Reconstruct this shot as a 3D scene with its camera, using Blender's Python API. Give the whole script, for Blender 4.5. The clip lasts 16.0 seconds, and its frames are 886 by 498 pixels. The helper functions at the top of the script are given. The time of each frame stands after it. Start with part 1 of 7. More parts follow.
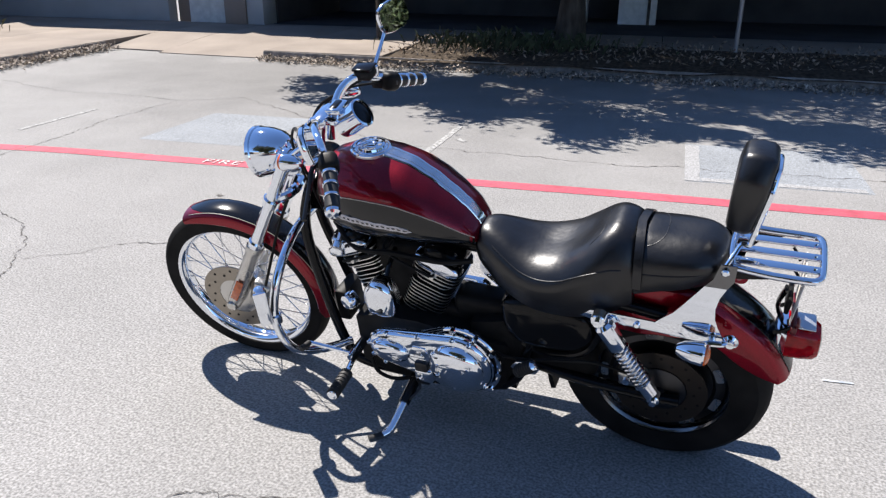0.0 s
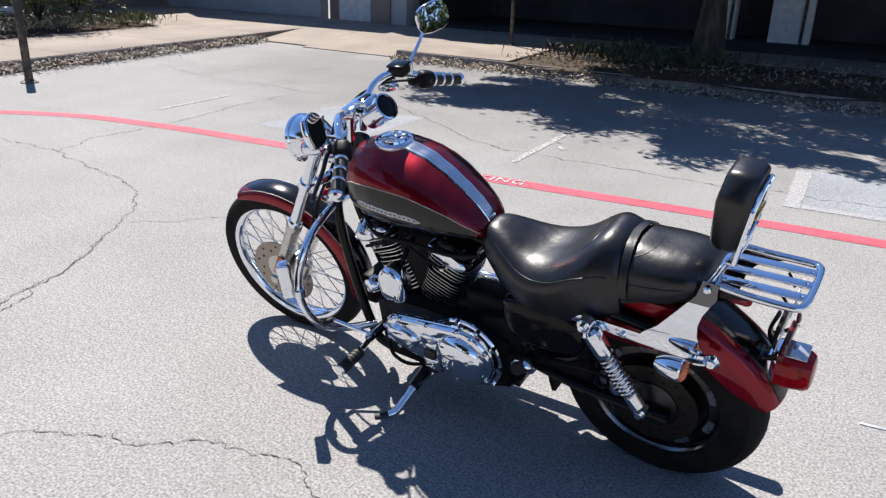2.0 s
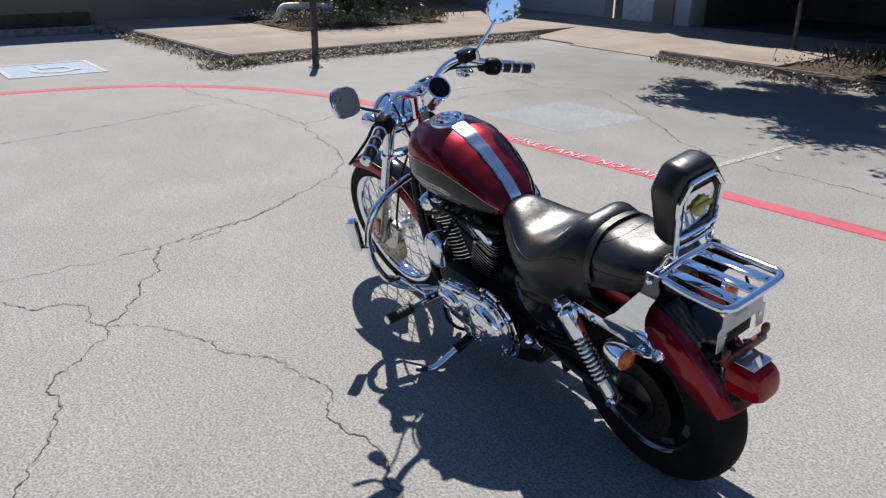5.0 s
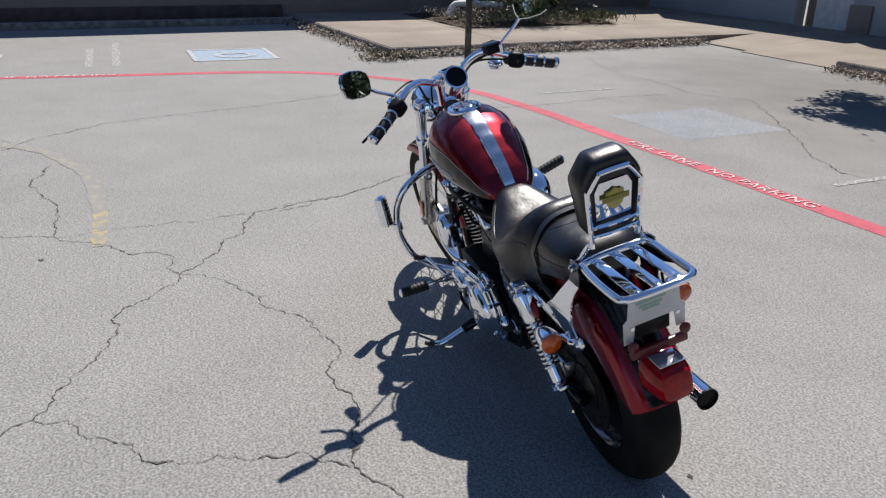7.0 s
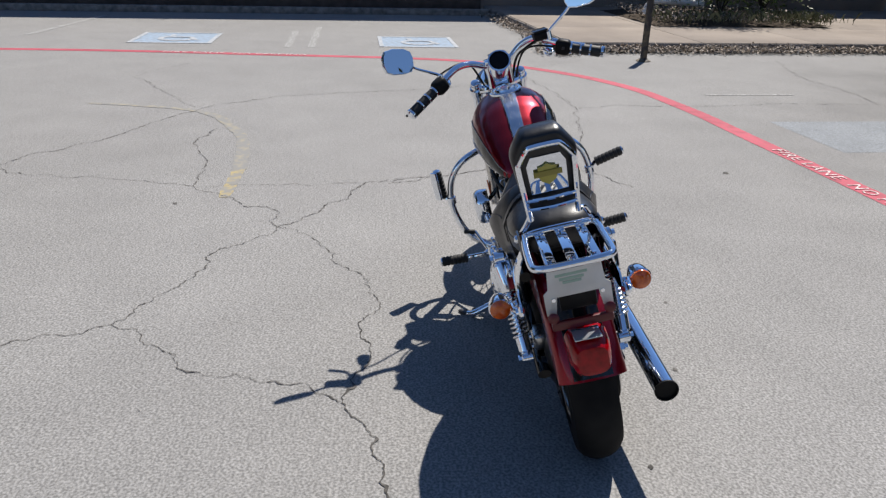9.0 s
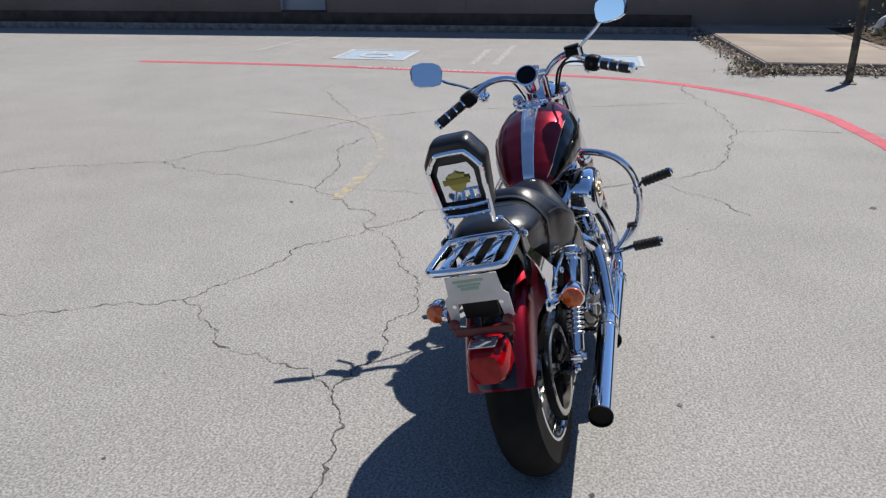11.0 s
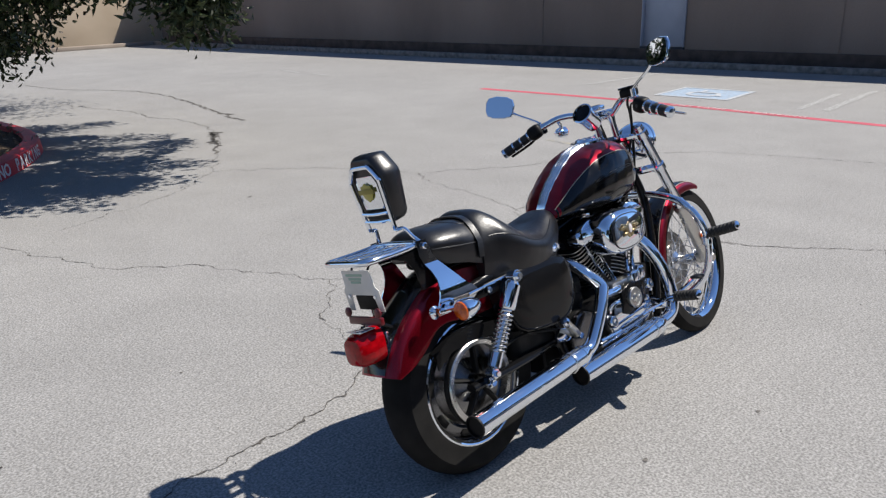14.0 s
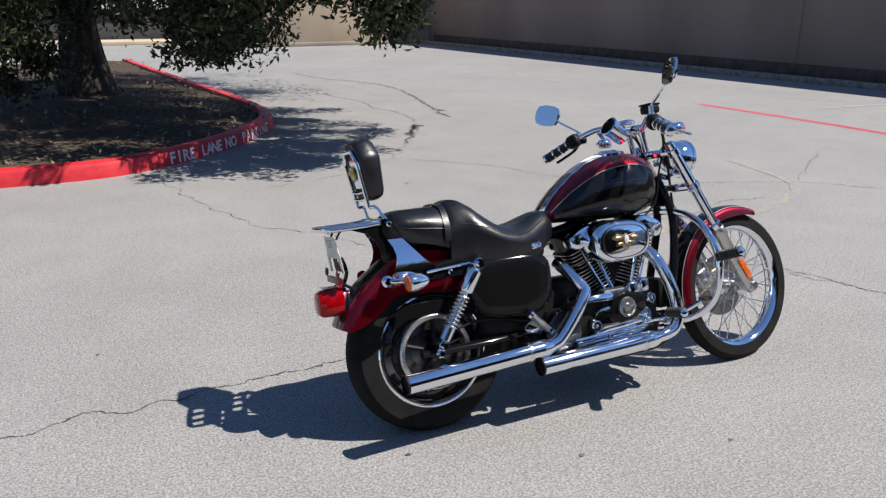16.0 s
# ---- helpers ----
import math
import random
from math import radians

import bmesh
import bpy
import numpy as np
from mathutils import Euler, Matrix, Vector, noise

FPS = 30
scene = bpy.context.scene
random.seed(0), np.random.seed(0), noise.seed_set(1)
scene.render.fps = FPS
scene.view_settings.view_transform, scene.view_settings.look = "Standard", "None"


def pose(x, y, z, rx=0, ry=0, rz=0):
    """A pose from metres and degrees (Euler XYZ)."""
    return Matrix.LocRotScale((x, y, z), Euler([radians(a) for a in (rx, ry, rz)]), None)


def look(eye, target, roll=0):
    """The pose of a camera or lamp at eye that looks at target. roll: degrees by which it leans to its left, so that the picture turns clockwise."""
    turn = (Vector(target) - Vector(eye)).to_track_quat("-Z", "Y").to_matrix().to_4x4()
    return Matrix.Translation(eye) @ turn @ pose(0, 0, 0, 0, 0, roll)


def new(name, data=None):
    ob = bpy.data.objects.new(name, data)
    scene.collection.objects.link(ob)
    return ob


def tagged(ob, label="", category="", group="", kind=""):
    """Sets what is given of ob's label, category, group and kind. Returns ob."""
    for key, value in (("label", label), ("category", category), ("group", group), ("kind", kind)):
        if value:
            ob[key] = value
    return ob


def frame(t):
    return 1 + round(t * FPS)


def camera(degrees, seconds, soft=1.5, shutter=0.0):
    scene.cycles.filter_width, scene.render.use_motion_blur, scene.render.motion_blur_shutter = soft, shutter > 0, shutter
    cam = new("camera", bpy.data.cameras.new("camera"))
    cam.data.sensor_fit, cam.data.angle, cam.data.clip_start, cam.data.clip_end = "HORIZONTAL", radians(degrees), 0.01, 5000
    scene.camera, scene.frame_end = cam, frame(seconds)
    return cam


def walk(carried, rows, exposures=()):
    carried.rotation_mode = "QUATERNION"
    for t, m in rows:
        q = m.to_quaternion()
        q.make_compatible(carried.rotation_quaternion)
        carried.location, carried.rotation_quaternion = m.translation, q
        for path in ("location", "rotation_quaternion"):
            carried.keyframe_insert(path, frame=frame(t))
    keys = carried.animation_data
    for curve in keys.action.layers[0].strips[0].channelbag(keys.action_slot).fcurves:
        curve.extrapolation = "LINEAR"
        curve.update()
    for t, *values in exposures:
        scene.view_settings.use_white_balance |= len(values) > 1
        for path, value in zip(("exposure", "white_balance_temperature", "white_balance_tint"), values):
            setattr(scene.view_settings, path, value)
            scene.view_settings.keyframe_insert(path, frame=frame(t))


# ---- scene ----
cam = camera(60.0, 16.0, soft=1.3)
PATH = [
    (0, (0.167, -0.003, 1.562), (-0.54, 1.72, 0.832), 0.3),
    (0.5, (0.244, 0.035, 1.55), (-0.514, 1.737, 0.824), 0.2),
    (1, (0.36, 0.063, 1.563), (-0.494, 1.712, 0.821), 0.5),
    (1.5, (0.475, 0.07, 1.564), (-0.462, 1.681, 0.839), 1.2),
    (2, (0.574, 0.094, 1.566), (-0.447, 1.655, 0.844), 2.0),
    (2.5, (0.662, 0.187, 1.555), (-0.441, 1.684, 0.818), 2.1),
    (3, (0.758, 0.284, 1.562), (-0.439, 1.7, 0.811), 2.5),
    (3.5, (0.899, 0.324, 1.558), (-0.395, 1.656, 0.814), 1.5),
    (4, (1.072, 0.373, 1.563), (-0.328, 1.59, 0.816), 1.6),
    (4.2, (1.14, 0.397, 1.58), (-0.293, 1.572, 0.828), 1.2),
    (6.3, (1.69, 0.862, 1.562), (-0.017, 1.628, 0.857), 1.2),
    (6.5, (1.739, 0.909, 1.575), (0.011, 1.626, 0.865), 0.8),
    (7, (1.814, 1.057, 1.572), (0.061, 1.668, 0.827), 1.3),
    (7.5, (1.868, 1.192, 1.563), (0.085, 1.676, 0.796), 0.9),
    (8, (1.975, 1.341, 1.561), (0.151, 1.664, 0.806), 0.9),
    (8.5, (2.113, 1.522, 1.576), (0.278, 1.717, 0.803), 1.8),
    (9, (2.147, 1.69, 1.566), (0.302, 1.788, 0.8), 1.7),
    (9.2, (2.156, 1.767, 1.573), (0.316, 1.813, 0.789), 1.5),
    (11.3, (2.154, 2.672, 1.571), (0.379, 2.105, 0.843), -0.5),
    (11.5, (2.127, 2.76, 1.571), (0.373, 2.137, 0.84), -0.8),
    (12, (2.079, 2.972, 1.574), (0.378, 2.18, 0.881), -2.0),
    (12.5, (2.055, 3.253, 1.586), (0.435, 2.31, 0.886), -1.2),
    (13, (1.947, 3.452, 1.577), (0.391, 2.39, 0.904), -1.0),
    (13.5, (1.83, 3.647, 1.581), (0.356, 2.462, 0.931), -0.8),
    (14, (1.734, 3.91, 1.592), (0.397, 2.567, 0.954), -1.2),
    (14.5, (1.653, 4.142, 1.606), (0.418, 2.698, 0.981), -0.6),
    (15, (1.497, 4.334, 1.604), (0.383, 2.786, 1.001), -0.0),
    (15.5, (1.316, 4.542, 1.61), (0.338, 2.898, 1.026), -0.0),
    (16, (1.126, 4.779, 1.621), (0.317, 3.059, 1.0), 0.5),
]
walk(cam, [(t, look(eye, target, roll)) for t, eye, target, roll in PATH],
     [(0, 1.12, 6470, 11.5), (2, 1.06, 6470, 11.5), (4, 0.8, 6540, 11), (6.5, 0.52, 6540, 10.5), (9, 0.5, 6540, 10), (12, 0.58, 6540, 9.5), (16, 0.68, 6540, 10)])

# ---- light ----
SUN_DIR = Vector((-0.62, 0.33, 1.0)).normalized()          # towards the sun
world = bpy.data.worlds.new("sky")
scene.world = world
world.use_nodes = True
wn = world.node_tree.nodes
sky = wn.new("ShaderNodeTexSky")
sky.sky_type = "NISHITA"
sky.sun_disc = False
sky.sun_elevation = math.asin(SUN_DIR.z)
sky.sun_rotation = math.atan2(SUN_DIR.x, SUN_DIR.y)
sky.air_density, sky.dust_density, sky.ozone_density = 0.75, 0.0, 6.0
wn["Background"].inputs["Strength"].default_value = 0.09
world.node_tree.links.new(sky.outputs["Color"], wn["Background"].inputs["Color"])
sun_data = bpy.data.lights.new("sun", "SUN")
sun_data.energy, sun_data.angle, sun_data.color = 4.45, radians(0.53), (1.0, 0.95, 0.88)
sun = new("sun", sun_data)
sun.matrix_world = look(SUN_DIR * 40, (0, 0, 0))


# ---- materials ----
def mat(name, color, rough=0.5, metal=0.0, coat=0.0, spec=0.5):
    m = bpy.data.materials.new(name)
    m.use_nodes = True
    b = m.node_tree.nodes["Principled BSDF"]
    b.inputs["Base Color"].default_value = (*color, 1)
    b.inputs["Roughness"].default_value = rough
    b.inputs["Metallic"].default_value = metal
    b.inputs["Coat Weight"].default_value = coat
    b.inputs["Coat Roughness"].default_value = 0.03
    b.inputs["Specular IOR Level"].default_value = spec
    return m


def vary(m, scale, low, high, detail=4.0, inp="Base Color", coords="Object", stretch=(1, 1, 1), lo=0.3, hi=0.7, mix=None):
    """Noise between two values on an input of the material's shader; mix multiplies what stands there already."""
    nt = m.node_tree
    b = nt.nodes["Principled BSDF"]
    tc = nt.nodes.new("ShaderNodeTexCoord")
    mp = nt.nodes.new("ShaderNodeMapping")
    mp.inputs["Scale"].default_value = stretch
    nz = nt.nodes.new("ShaderNodeTexNoise")
    nz.inputs["Scale"].default_value, nz.inputs["Detail"].default_value = scale, detail
    rp = nt.nodes.new("ShaderNodeValToRGB")
    rp.color_ramp.elements[0].position, rp.color_ramp.elements[1].position = lo, hi
    def c4(v):
        return (*v, 1) if isinstance(v, tuple) else (v, v, v, 1)
    rp.color_ramp.elements[0].color, rp.color_ramp.elements[1].color = c4(low), c4(high)
    nt.links.new(tc.outputs[coords], mp.inputs["Vector"])
    nt.links.new(mp.outputs["Vector"], nz.inputs["Vector"])
    nt.links.new(nz.outputs["Fac"], rp.inputs["Fac"])
    target = b.inputs[inp]
    if mix and target.is_linked:
        src = target.links[0].from_socket
        mx = nt.nodes.new("ShaderNodeMix")
        mx.data_type, mx.blend_type = "RGBA", mix
        mx.inputs["Factor"].default_value = 1.0
        nt.links.new(src, mx.inputs["A"])
        nt.links.new(rp.outputs["Color"], mx.inputs["B"])
        nt.links.new(mx.outputs["Result"], target)
    else:
        nt.links.new(rp.outputs["Color"], target)
    return m


def bump(m, scale, strength, dist=0.002, detail=4.0, coords="Object", voronoi=False):
    nt = m.node_tree
    b = nt.nodes["Principled BSDF"]
    tc = nt.nodes.new("ShaderNodeTexCoord")
    nz = nt.nodes.new("ShaderNodeTexVoronoi" if voronoi else "ShaderNodeTexNoise")
    nz.inputs["Scale"].default_value = scale
    if not voronoi:
        nz.inputs["Detail"].default_value = detail
    bp = nt.nodes.new("ShaderNodeBump")
    bp.inputs["Strength"].default_value, bp.inputs["Distance"].default_value = strength, dist
    nt.links.new(tc.outputs[coords], nz.inputs["Vector"])
    nt.links.new(nz.outputs["Distance" if voronoi else "Fac"], bp.inputs["Height"])
    if b.inputs["Normal"].is_linked:
        nt.links.new(b.inputs["Normal"].links[0].from_socket, bp.inputs["Normal"])
    nt.links.new(bp.outputs["Normal"], b.inputs["Normal"])
    return m


def by_island(m, amount=0.4):
    nt = m.node_tree
    b = nt.nodes["Principled BSDF"]
    ge = nt.nodes.new("ShaderNodeNewGeometry")
    rp = nt.nodes.new("ShaderNodeMapRange")
    rp.inputs["To Min"].default_value, rp.inputs["To Max"].default_value = 1 - amount, 1 + amount
    hs = nt.nodes.new("ShaderNodeHueSaturation")
    nt.links.new(ge.outputs["Random Per Island"], rp.inputs["Value"])
    nt.links.new(rp.outputs["Result"], hs.inputs["Value"])
    tgt = b.inputs["Base Color"]
    if tgt.is_linked:
        nt.links.new(tgt.links[0].from_socket, hs.inputs["Color"])
    else:
        hs.inputs["Color"].default_value = tgt.default_value
    nt.links.new(hs.outputs["Color"], tgt)
    return m


asphalt = mat("weathered asphalt", (0.25, 0.245, 0.235), 0.9, spec=0.3)
vary(asphalt, 105, (0.182, 0.178, 0.171), (0.366, 0.358, 0.346), 3, lo=0.36, hi=0.64)
vary(asphalt, 30, 0.87, 1.05, 4, lo=0.3, hi=0.7, mix="MULTIPLY")
vary(asphalt, 0.45, 0.91, 1.03, 5, lo=0.3, hi=0.7, mix="MULTIPLY")
vary(asphalt, 2.3, 0.925, 1.03, 4, lo=0.3, hi=0.7, mix="MULTIPLY")


def dark_patch(m, x, y, reach, dark):
    """A broad patch of darker colour: darkest at its middle, with a ragged rim."""
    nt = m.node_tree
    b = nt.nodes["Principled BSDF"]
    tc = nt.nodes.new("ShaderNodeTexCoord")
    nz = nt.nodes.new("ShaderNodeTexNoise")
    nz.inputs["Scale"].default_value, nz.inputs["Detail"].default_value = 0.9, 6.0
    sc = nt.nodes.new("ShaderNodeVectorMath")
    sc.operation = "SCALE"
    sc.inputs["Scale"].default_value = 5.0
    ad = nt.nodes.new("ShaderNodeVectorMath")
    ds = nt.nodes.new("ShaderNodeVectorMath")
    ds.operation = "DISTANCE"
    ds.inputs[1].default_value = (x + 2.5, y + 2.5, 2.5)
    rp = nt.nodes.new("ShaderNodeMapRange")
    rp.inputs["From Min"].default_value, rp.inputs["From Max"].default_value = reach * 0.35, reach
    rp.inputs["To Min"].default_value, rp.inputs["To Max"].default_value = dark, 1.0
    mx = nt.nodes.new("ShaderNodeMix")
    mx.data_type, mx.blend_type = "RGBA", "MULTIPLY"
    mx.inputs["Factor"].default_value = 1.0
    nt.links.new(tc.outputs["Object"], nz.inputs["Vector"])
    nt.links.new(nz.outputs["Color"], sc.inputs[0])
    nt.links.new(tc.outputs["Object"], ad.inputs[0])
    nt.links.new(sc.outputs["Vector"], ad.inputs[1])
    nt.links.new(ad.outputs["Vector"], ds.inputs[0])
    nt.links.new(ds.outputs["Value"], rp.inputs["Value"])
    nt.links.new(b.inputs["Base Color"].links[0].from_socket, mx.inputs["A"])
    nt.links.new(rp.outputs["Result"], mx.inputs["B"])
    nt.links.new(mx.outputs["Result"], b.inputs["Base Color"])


dark_patch(asphalt, -3.6, 7.9, 3.8, 0.8)
dark_patch(asphalt, -6.8, 8.5, 2.8, 0.8)
bump(asphalt, 88, 0.46, 0.006, 2)
crack_mat = mat("crack dirt", (0.06, 0.055, 0.05), 0.95, spec=0.2)
vary(crack_mat, 26, (0.04, 0.038, 0.035), (0.15, 0.14, 0.13), 4)
concrete = mat("pale concrete", (0.5, 0.45, 0.39), 0.88, spec=0.3)
vary(concrete, 1.1, (0.22, 0.185, 0.155), (0.305, 0.26, 0.218), 6)
vary(concrete, 60, 0.9, 1.05, 3, mix="MULTIPLY")
bump(concrete, 90, 0.3, 0.003)
kerb_mat = mat("dirty kerb concrete", (0.2, 0.18, 0.16), 0.9, spec=0.3)
vary(kerb_mat, 9, (0.15, 0.135, 0.12), (0.34, 0.305, 0.27), 6)
lane_red = mat("worn red road paint", (0.55, 0.06, 0.07), 0.75, spec=0.3)
vary(lane_red, 40, (0.34, 0.1, 0.115), (0.48, 0.075, 0.112), 5, lo=0.25, hi=0.6)
vary(lane_red, 1.3, 0.85, 1.06, 4, mix="MULTIPLY")
vary(lane_red, 9, 0.8, 1.05, 5, lo=0.32, hi=0.5, mix="MULTIPLY")
bump(lane_red, 120, 0.4, 0.003, 3)
kerb_red = mat("red kerb paint", (0.6, 0.02, 0.03), 0.55)
vary(kerb_red, 12, (0.48, 0.015, 0.025), (0.66, 0.03, 0.04), 6)
bump(kerb_red, 50, 0.3, 0.004)
line_white = mat("worn white road paint", (0.5, 0.5, 0.48), 0.8, spec=0.3)
vary(line_white, 40, (0.18, 0.176, 0.17), (0.44, 0.44, 0.425), 5, lo=0.4, hi=0.64)
stencil_white = mat("white stencil paint", (0.72, 0.7, 0.68), 0.75)
vary(stencil_white, 45, (0.46, 0.16, 0.17), (0.68, 0.62, 0.6), 5, lo=0.38, hi=0.58)
kerb_white = mat("white kerb stencil paint", (0.7, 0.66, 0.64), 0.75)
vary(kerb_white, 45, (0.6, 0.34, 0.34), (0.76, 0.73, 0.71), 5, lo=0.3, hi=0.46)
line_yellow = mat("faded yellow road paint", (0.45, 0.36, 0.16), 0.85, spec=0.3)
vary(line_yellow, 13, (0.25, 0.242, 0.222), (0.4, 0.325, 0.16), 7, lo=0.45, hi=0.62)
pale_blue = mat("faded pale blue road paint", (0.3, 0.36, 0.4), 0.88, spec=0.3)
vary(pale_blue, 95, (0.178, 0.183, 0.19), (0.345, 0.372, 0.394), 4, lo=0.36, hi=0.64)
pale_border = mat("faded whitish road paint", (0.4, 0.4, 0.4), 0.88, spec=0.3)
vary(pale_border, 95, (0.2, 0.199, 0.197), (0.395, 0.396, 0.395), 4, lo=0.36, hi=0.64)
ghost_yellow = mat("nearly worn off yellow paint", (0.27, 0.25, 0.2), 0.88, spec=0.3)
vary(ghost_yellow, 13, (0.245, 0.24, 0.228), (0.325, 0.295, 0.225), 7, lo=0.46, hi=0.66)
bay_blue = mat("faded blue road paint", (0.3, 0.4, 0.55), 0.85, spec=0.3)
vary(bay_blue, 14, (0.25, 0.285, 0.325), (0.29, 0.375, 0.475), 6, lo=0.3, hi=0.62)
bay_white = mat("worn white sign paint", (0.42, 0.44, 0.46), 0.85, spec=0.3)
vary(bay_white, 22, (0.29, 0.325, 0.36), (0.46, 0.47, 0.48), 6, lo=0.36, hi=0.6)
ghost_blue = mat("nearly worn off blue paint", (0.26, 0.28, 0.32), 0.88, spec=0.3)
vary(ghost_blue, 95, (0.18, 0.178, 0.174), (0.37, 0.367, 0.36), 4, lo=0.36, hi=0.64)
for sc, lo_, hi_, de in ((30, 0.78, 1.13, 4), (0.45, 0.88, 1.05, 5), (2.3, 0.88, 1.07, 4)):
    vary(ghost_blue, sc, lo_, hi_, de, lo=0.3, hi=0.7, mix="MULTIPLY")
    vary(pale_blue, sc, lo_, hi_, de, lo=0.3, hi=0.7, mix="MULTIPLY")
dark_patch(ghost_blue, -3.6, 7.9, 3.6, 0.86)
wall_grey = mat("painted white-grey masonry", (0.42, 0.43, 0.44), 0.8, spec=0.3)
vary(wall_grey, 0.8, (0.36, 0.37, 0.38), (0.5, 0.51, 0.52), 6)
bump(wall_grey, 30, 0.3, 0.004)
wall_brown = mat("brown-grey stucco", (0.2, 0.17, 0.15), 0.9, spec=0.25)
vary(wall_brown, 0.5, (0.23, 0.18, 0.148), (0.33, 0.262, 0.215), 6, stretch=(1, 1, 0.4))
vary(wall_brown, 70, 0.9, 1.06, 3, mix="MULTIPLY")
bump(wall_brown, 70, 0.4, 0.004)
plinth_brown = mat("dark brown plinth paint", (0.1, 0.072, 0.058), 0.85, spec=0.2)
vary(plinth_brown, 5, (0.075, 0.054, 0.043), (0.13, 0.094, 0.076), 5)
# near-black for joints and sill; in the recesses it stands for shade
wall_dark = mat("dark tone of joints and shaded recesses", (0.05, 0.05, 0.055), 0.85, spec=0.25)
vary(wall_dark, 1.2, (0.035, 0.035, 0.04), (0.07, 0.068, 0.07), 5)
beige = mat("beige stucco", (0.46, 0.37, 0.27), 0.9, spec=0.25)
vary(beige, 0.6, (0.4, 0.32, 0.23), (0.5, 0.41, 0.31), 5)
door_mat = mat("pale grey door paint", (0.4, 0.42, 0.47), 0.6)
vary(door_mat, 2, (0.36, 0.38, 0.43), (0.44, 0.46, 0.51), 4)
soil = mat("dry soil and mulch", (0.09, 0.065, 0.045), 0.95, spec=0.2)
vary(soil, 18, (0.03, 0.022, 0.016), (0.1, 0.075, 0.052), 6)
bump(soil, 25, 0.8, 0.02, 6)
# one leaf in two tones: darkened for the shaded beds, pale for sunny ground
litter_shaded = by_island(mat("dry leaf", (0.2, 0.155, 0.115), 0.8, spec=0.2), 0.75)
litter_pale = by_island(mat("pale dry leaf, sunlit tone", (0.32, 0.27, 0.22), 0.8, spec=0.2), 0.75)
leaf_mat = by_island(mat("dark green oak leaf", (0.045, 0.06, 0.024), 0.42, spec=0.3), 0.6)
shrub_mat = by_island(mat("yellow-green shrub leaf", (0.13, 0.16, 0.04), 0.5, spec=0.3), 0.5)
grass_mat = by_island(mat("dull green grass blade", (0.15, 0.15, 0.075), 0.6, spec=0.3), 0.5)
ivy_mat = by_island(mat("dark green ground cover", (0.05, 0.06, 0.03), 0.6, spec=0.2), 0.5)
bark = mat("dark oak bark", (0.06, 0.05, 0.042), 0.9, spec=0.2)
vary(bark, 12, (0.03, 0.025, 0.02), (0.1, 0.085, 0.07), 6, stretch=(1, 1, 0.25))
bump(bark, 18, 0.8, 0.02)
rust = mat("weathered dark iron", (0.08, 0.06, 0.05), 0.7, metal=0.3)
vary(rust, 9, (0.05, 0.045, 0.045), (0.2, 0.16, 0.1), 5, lo=0.45, hi=0.65)
white_paint = mat("dull white paint", (0.7, 0.7, 0.68), 0.6)
vary(white_paint, 8, (0.6, 0.6, 0.58), (0.78, 0.78, 0.76), 4)


# ---- mesh helpers ----
class Geo:
    """Vertices and faces gathered for one mesh."""

    def __init__(self):
        self.v, self.f = [], []

    def add(self, verts, faces, m=None):
        o = len(self.v)
        self.v.extend([(m @ Vector(p)) if m else Vector(p) for p in verts])
        self.f.extend([tuple(i + o for i in f) for f in faces])
        return self

    def join(self, other, m=None):
        return self.add(other.v, other.f, m)

    def move(self, m):
        self.v = [m @ p for p in self.v]
        return self


def make_mesh(name, geo, material, smooth=35):
    me = bpy.data.meshes.new(name)
    me.from_pydata([tuple(p) for p in geo.v], [], geo.f)
    bm = bmesh.new()
    bm.from_mesh(me)
    bmesh.ops.recalc_face_normals(bm, faces=bm.faces)
    bm.to_mesh(me)
    bm.free()
    if smooth:
        me.polygons.foreach_set("use_smooth", [True] * len(me.polygons))
        me.set_sharp_from_angle(angle=radians(smooth))
    me.materials.append(material)
    return me


def part(name, geo, material, parent=None, label="", smooth=35):
    ob = new(name, make_mesh(name, geo, material, smooth))
    if parent:
        ob.parent = parent
    if label:
        ob["label"] = label
    return ob


def box(size, at=(0, 0, 0), bevel=0.0, seg=2, m=None):
    bm = bmesh.new()
    bmesh.ops.create_cube(bm, size=1)
    bmesh.ops.scale(bm, vec=size, verts=bm.verts)
    if bevel:
        bmesh.ops.bevel(bm, geom=bm.edges[:], offset=bevel, segments=seg, affect="EDGES", profile=0.5)
    bmesh.ops.translate(bm, vec=at, verts=bm.verts)
    g = Geo().add([v.co.copy() for v in bm.verts], [[v.index for v in f.verts] for f in bm.faces], m)
    bm.free()
    return g


def frame_of(direction, up=(0, 0, 1)):
    z = Vector(direction).normalized()
    u = Vector(up)
    if abs(z.dot(u.normalized())) > 0.98:
        u = Vector((1, 0, 0))
    x = u.cross(z).normalized()
    return x, z.cross(x), z


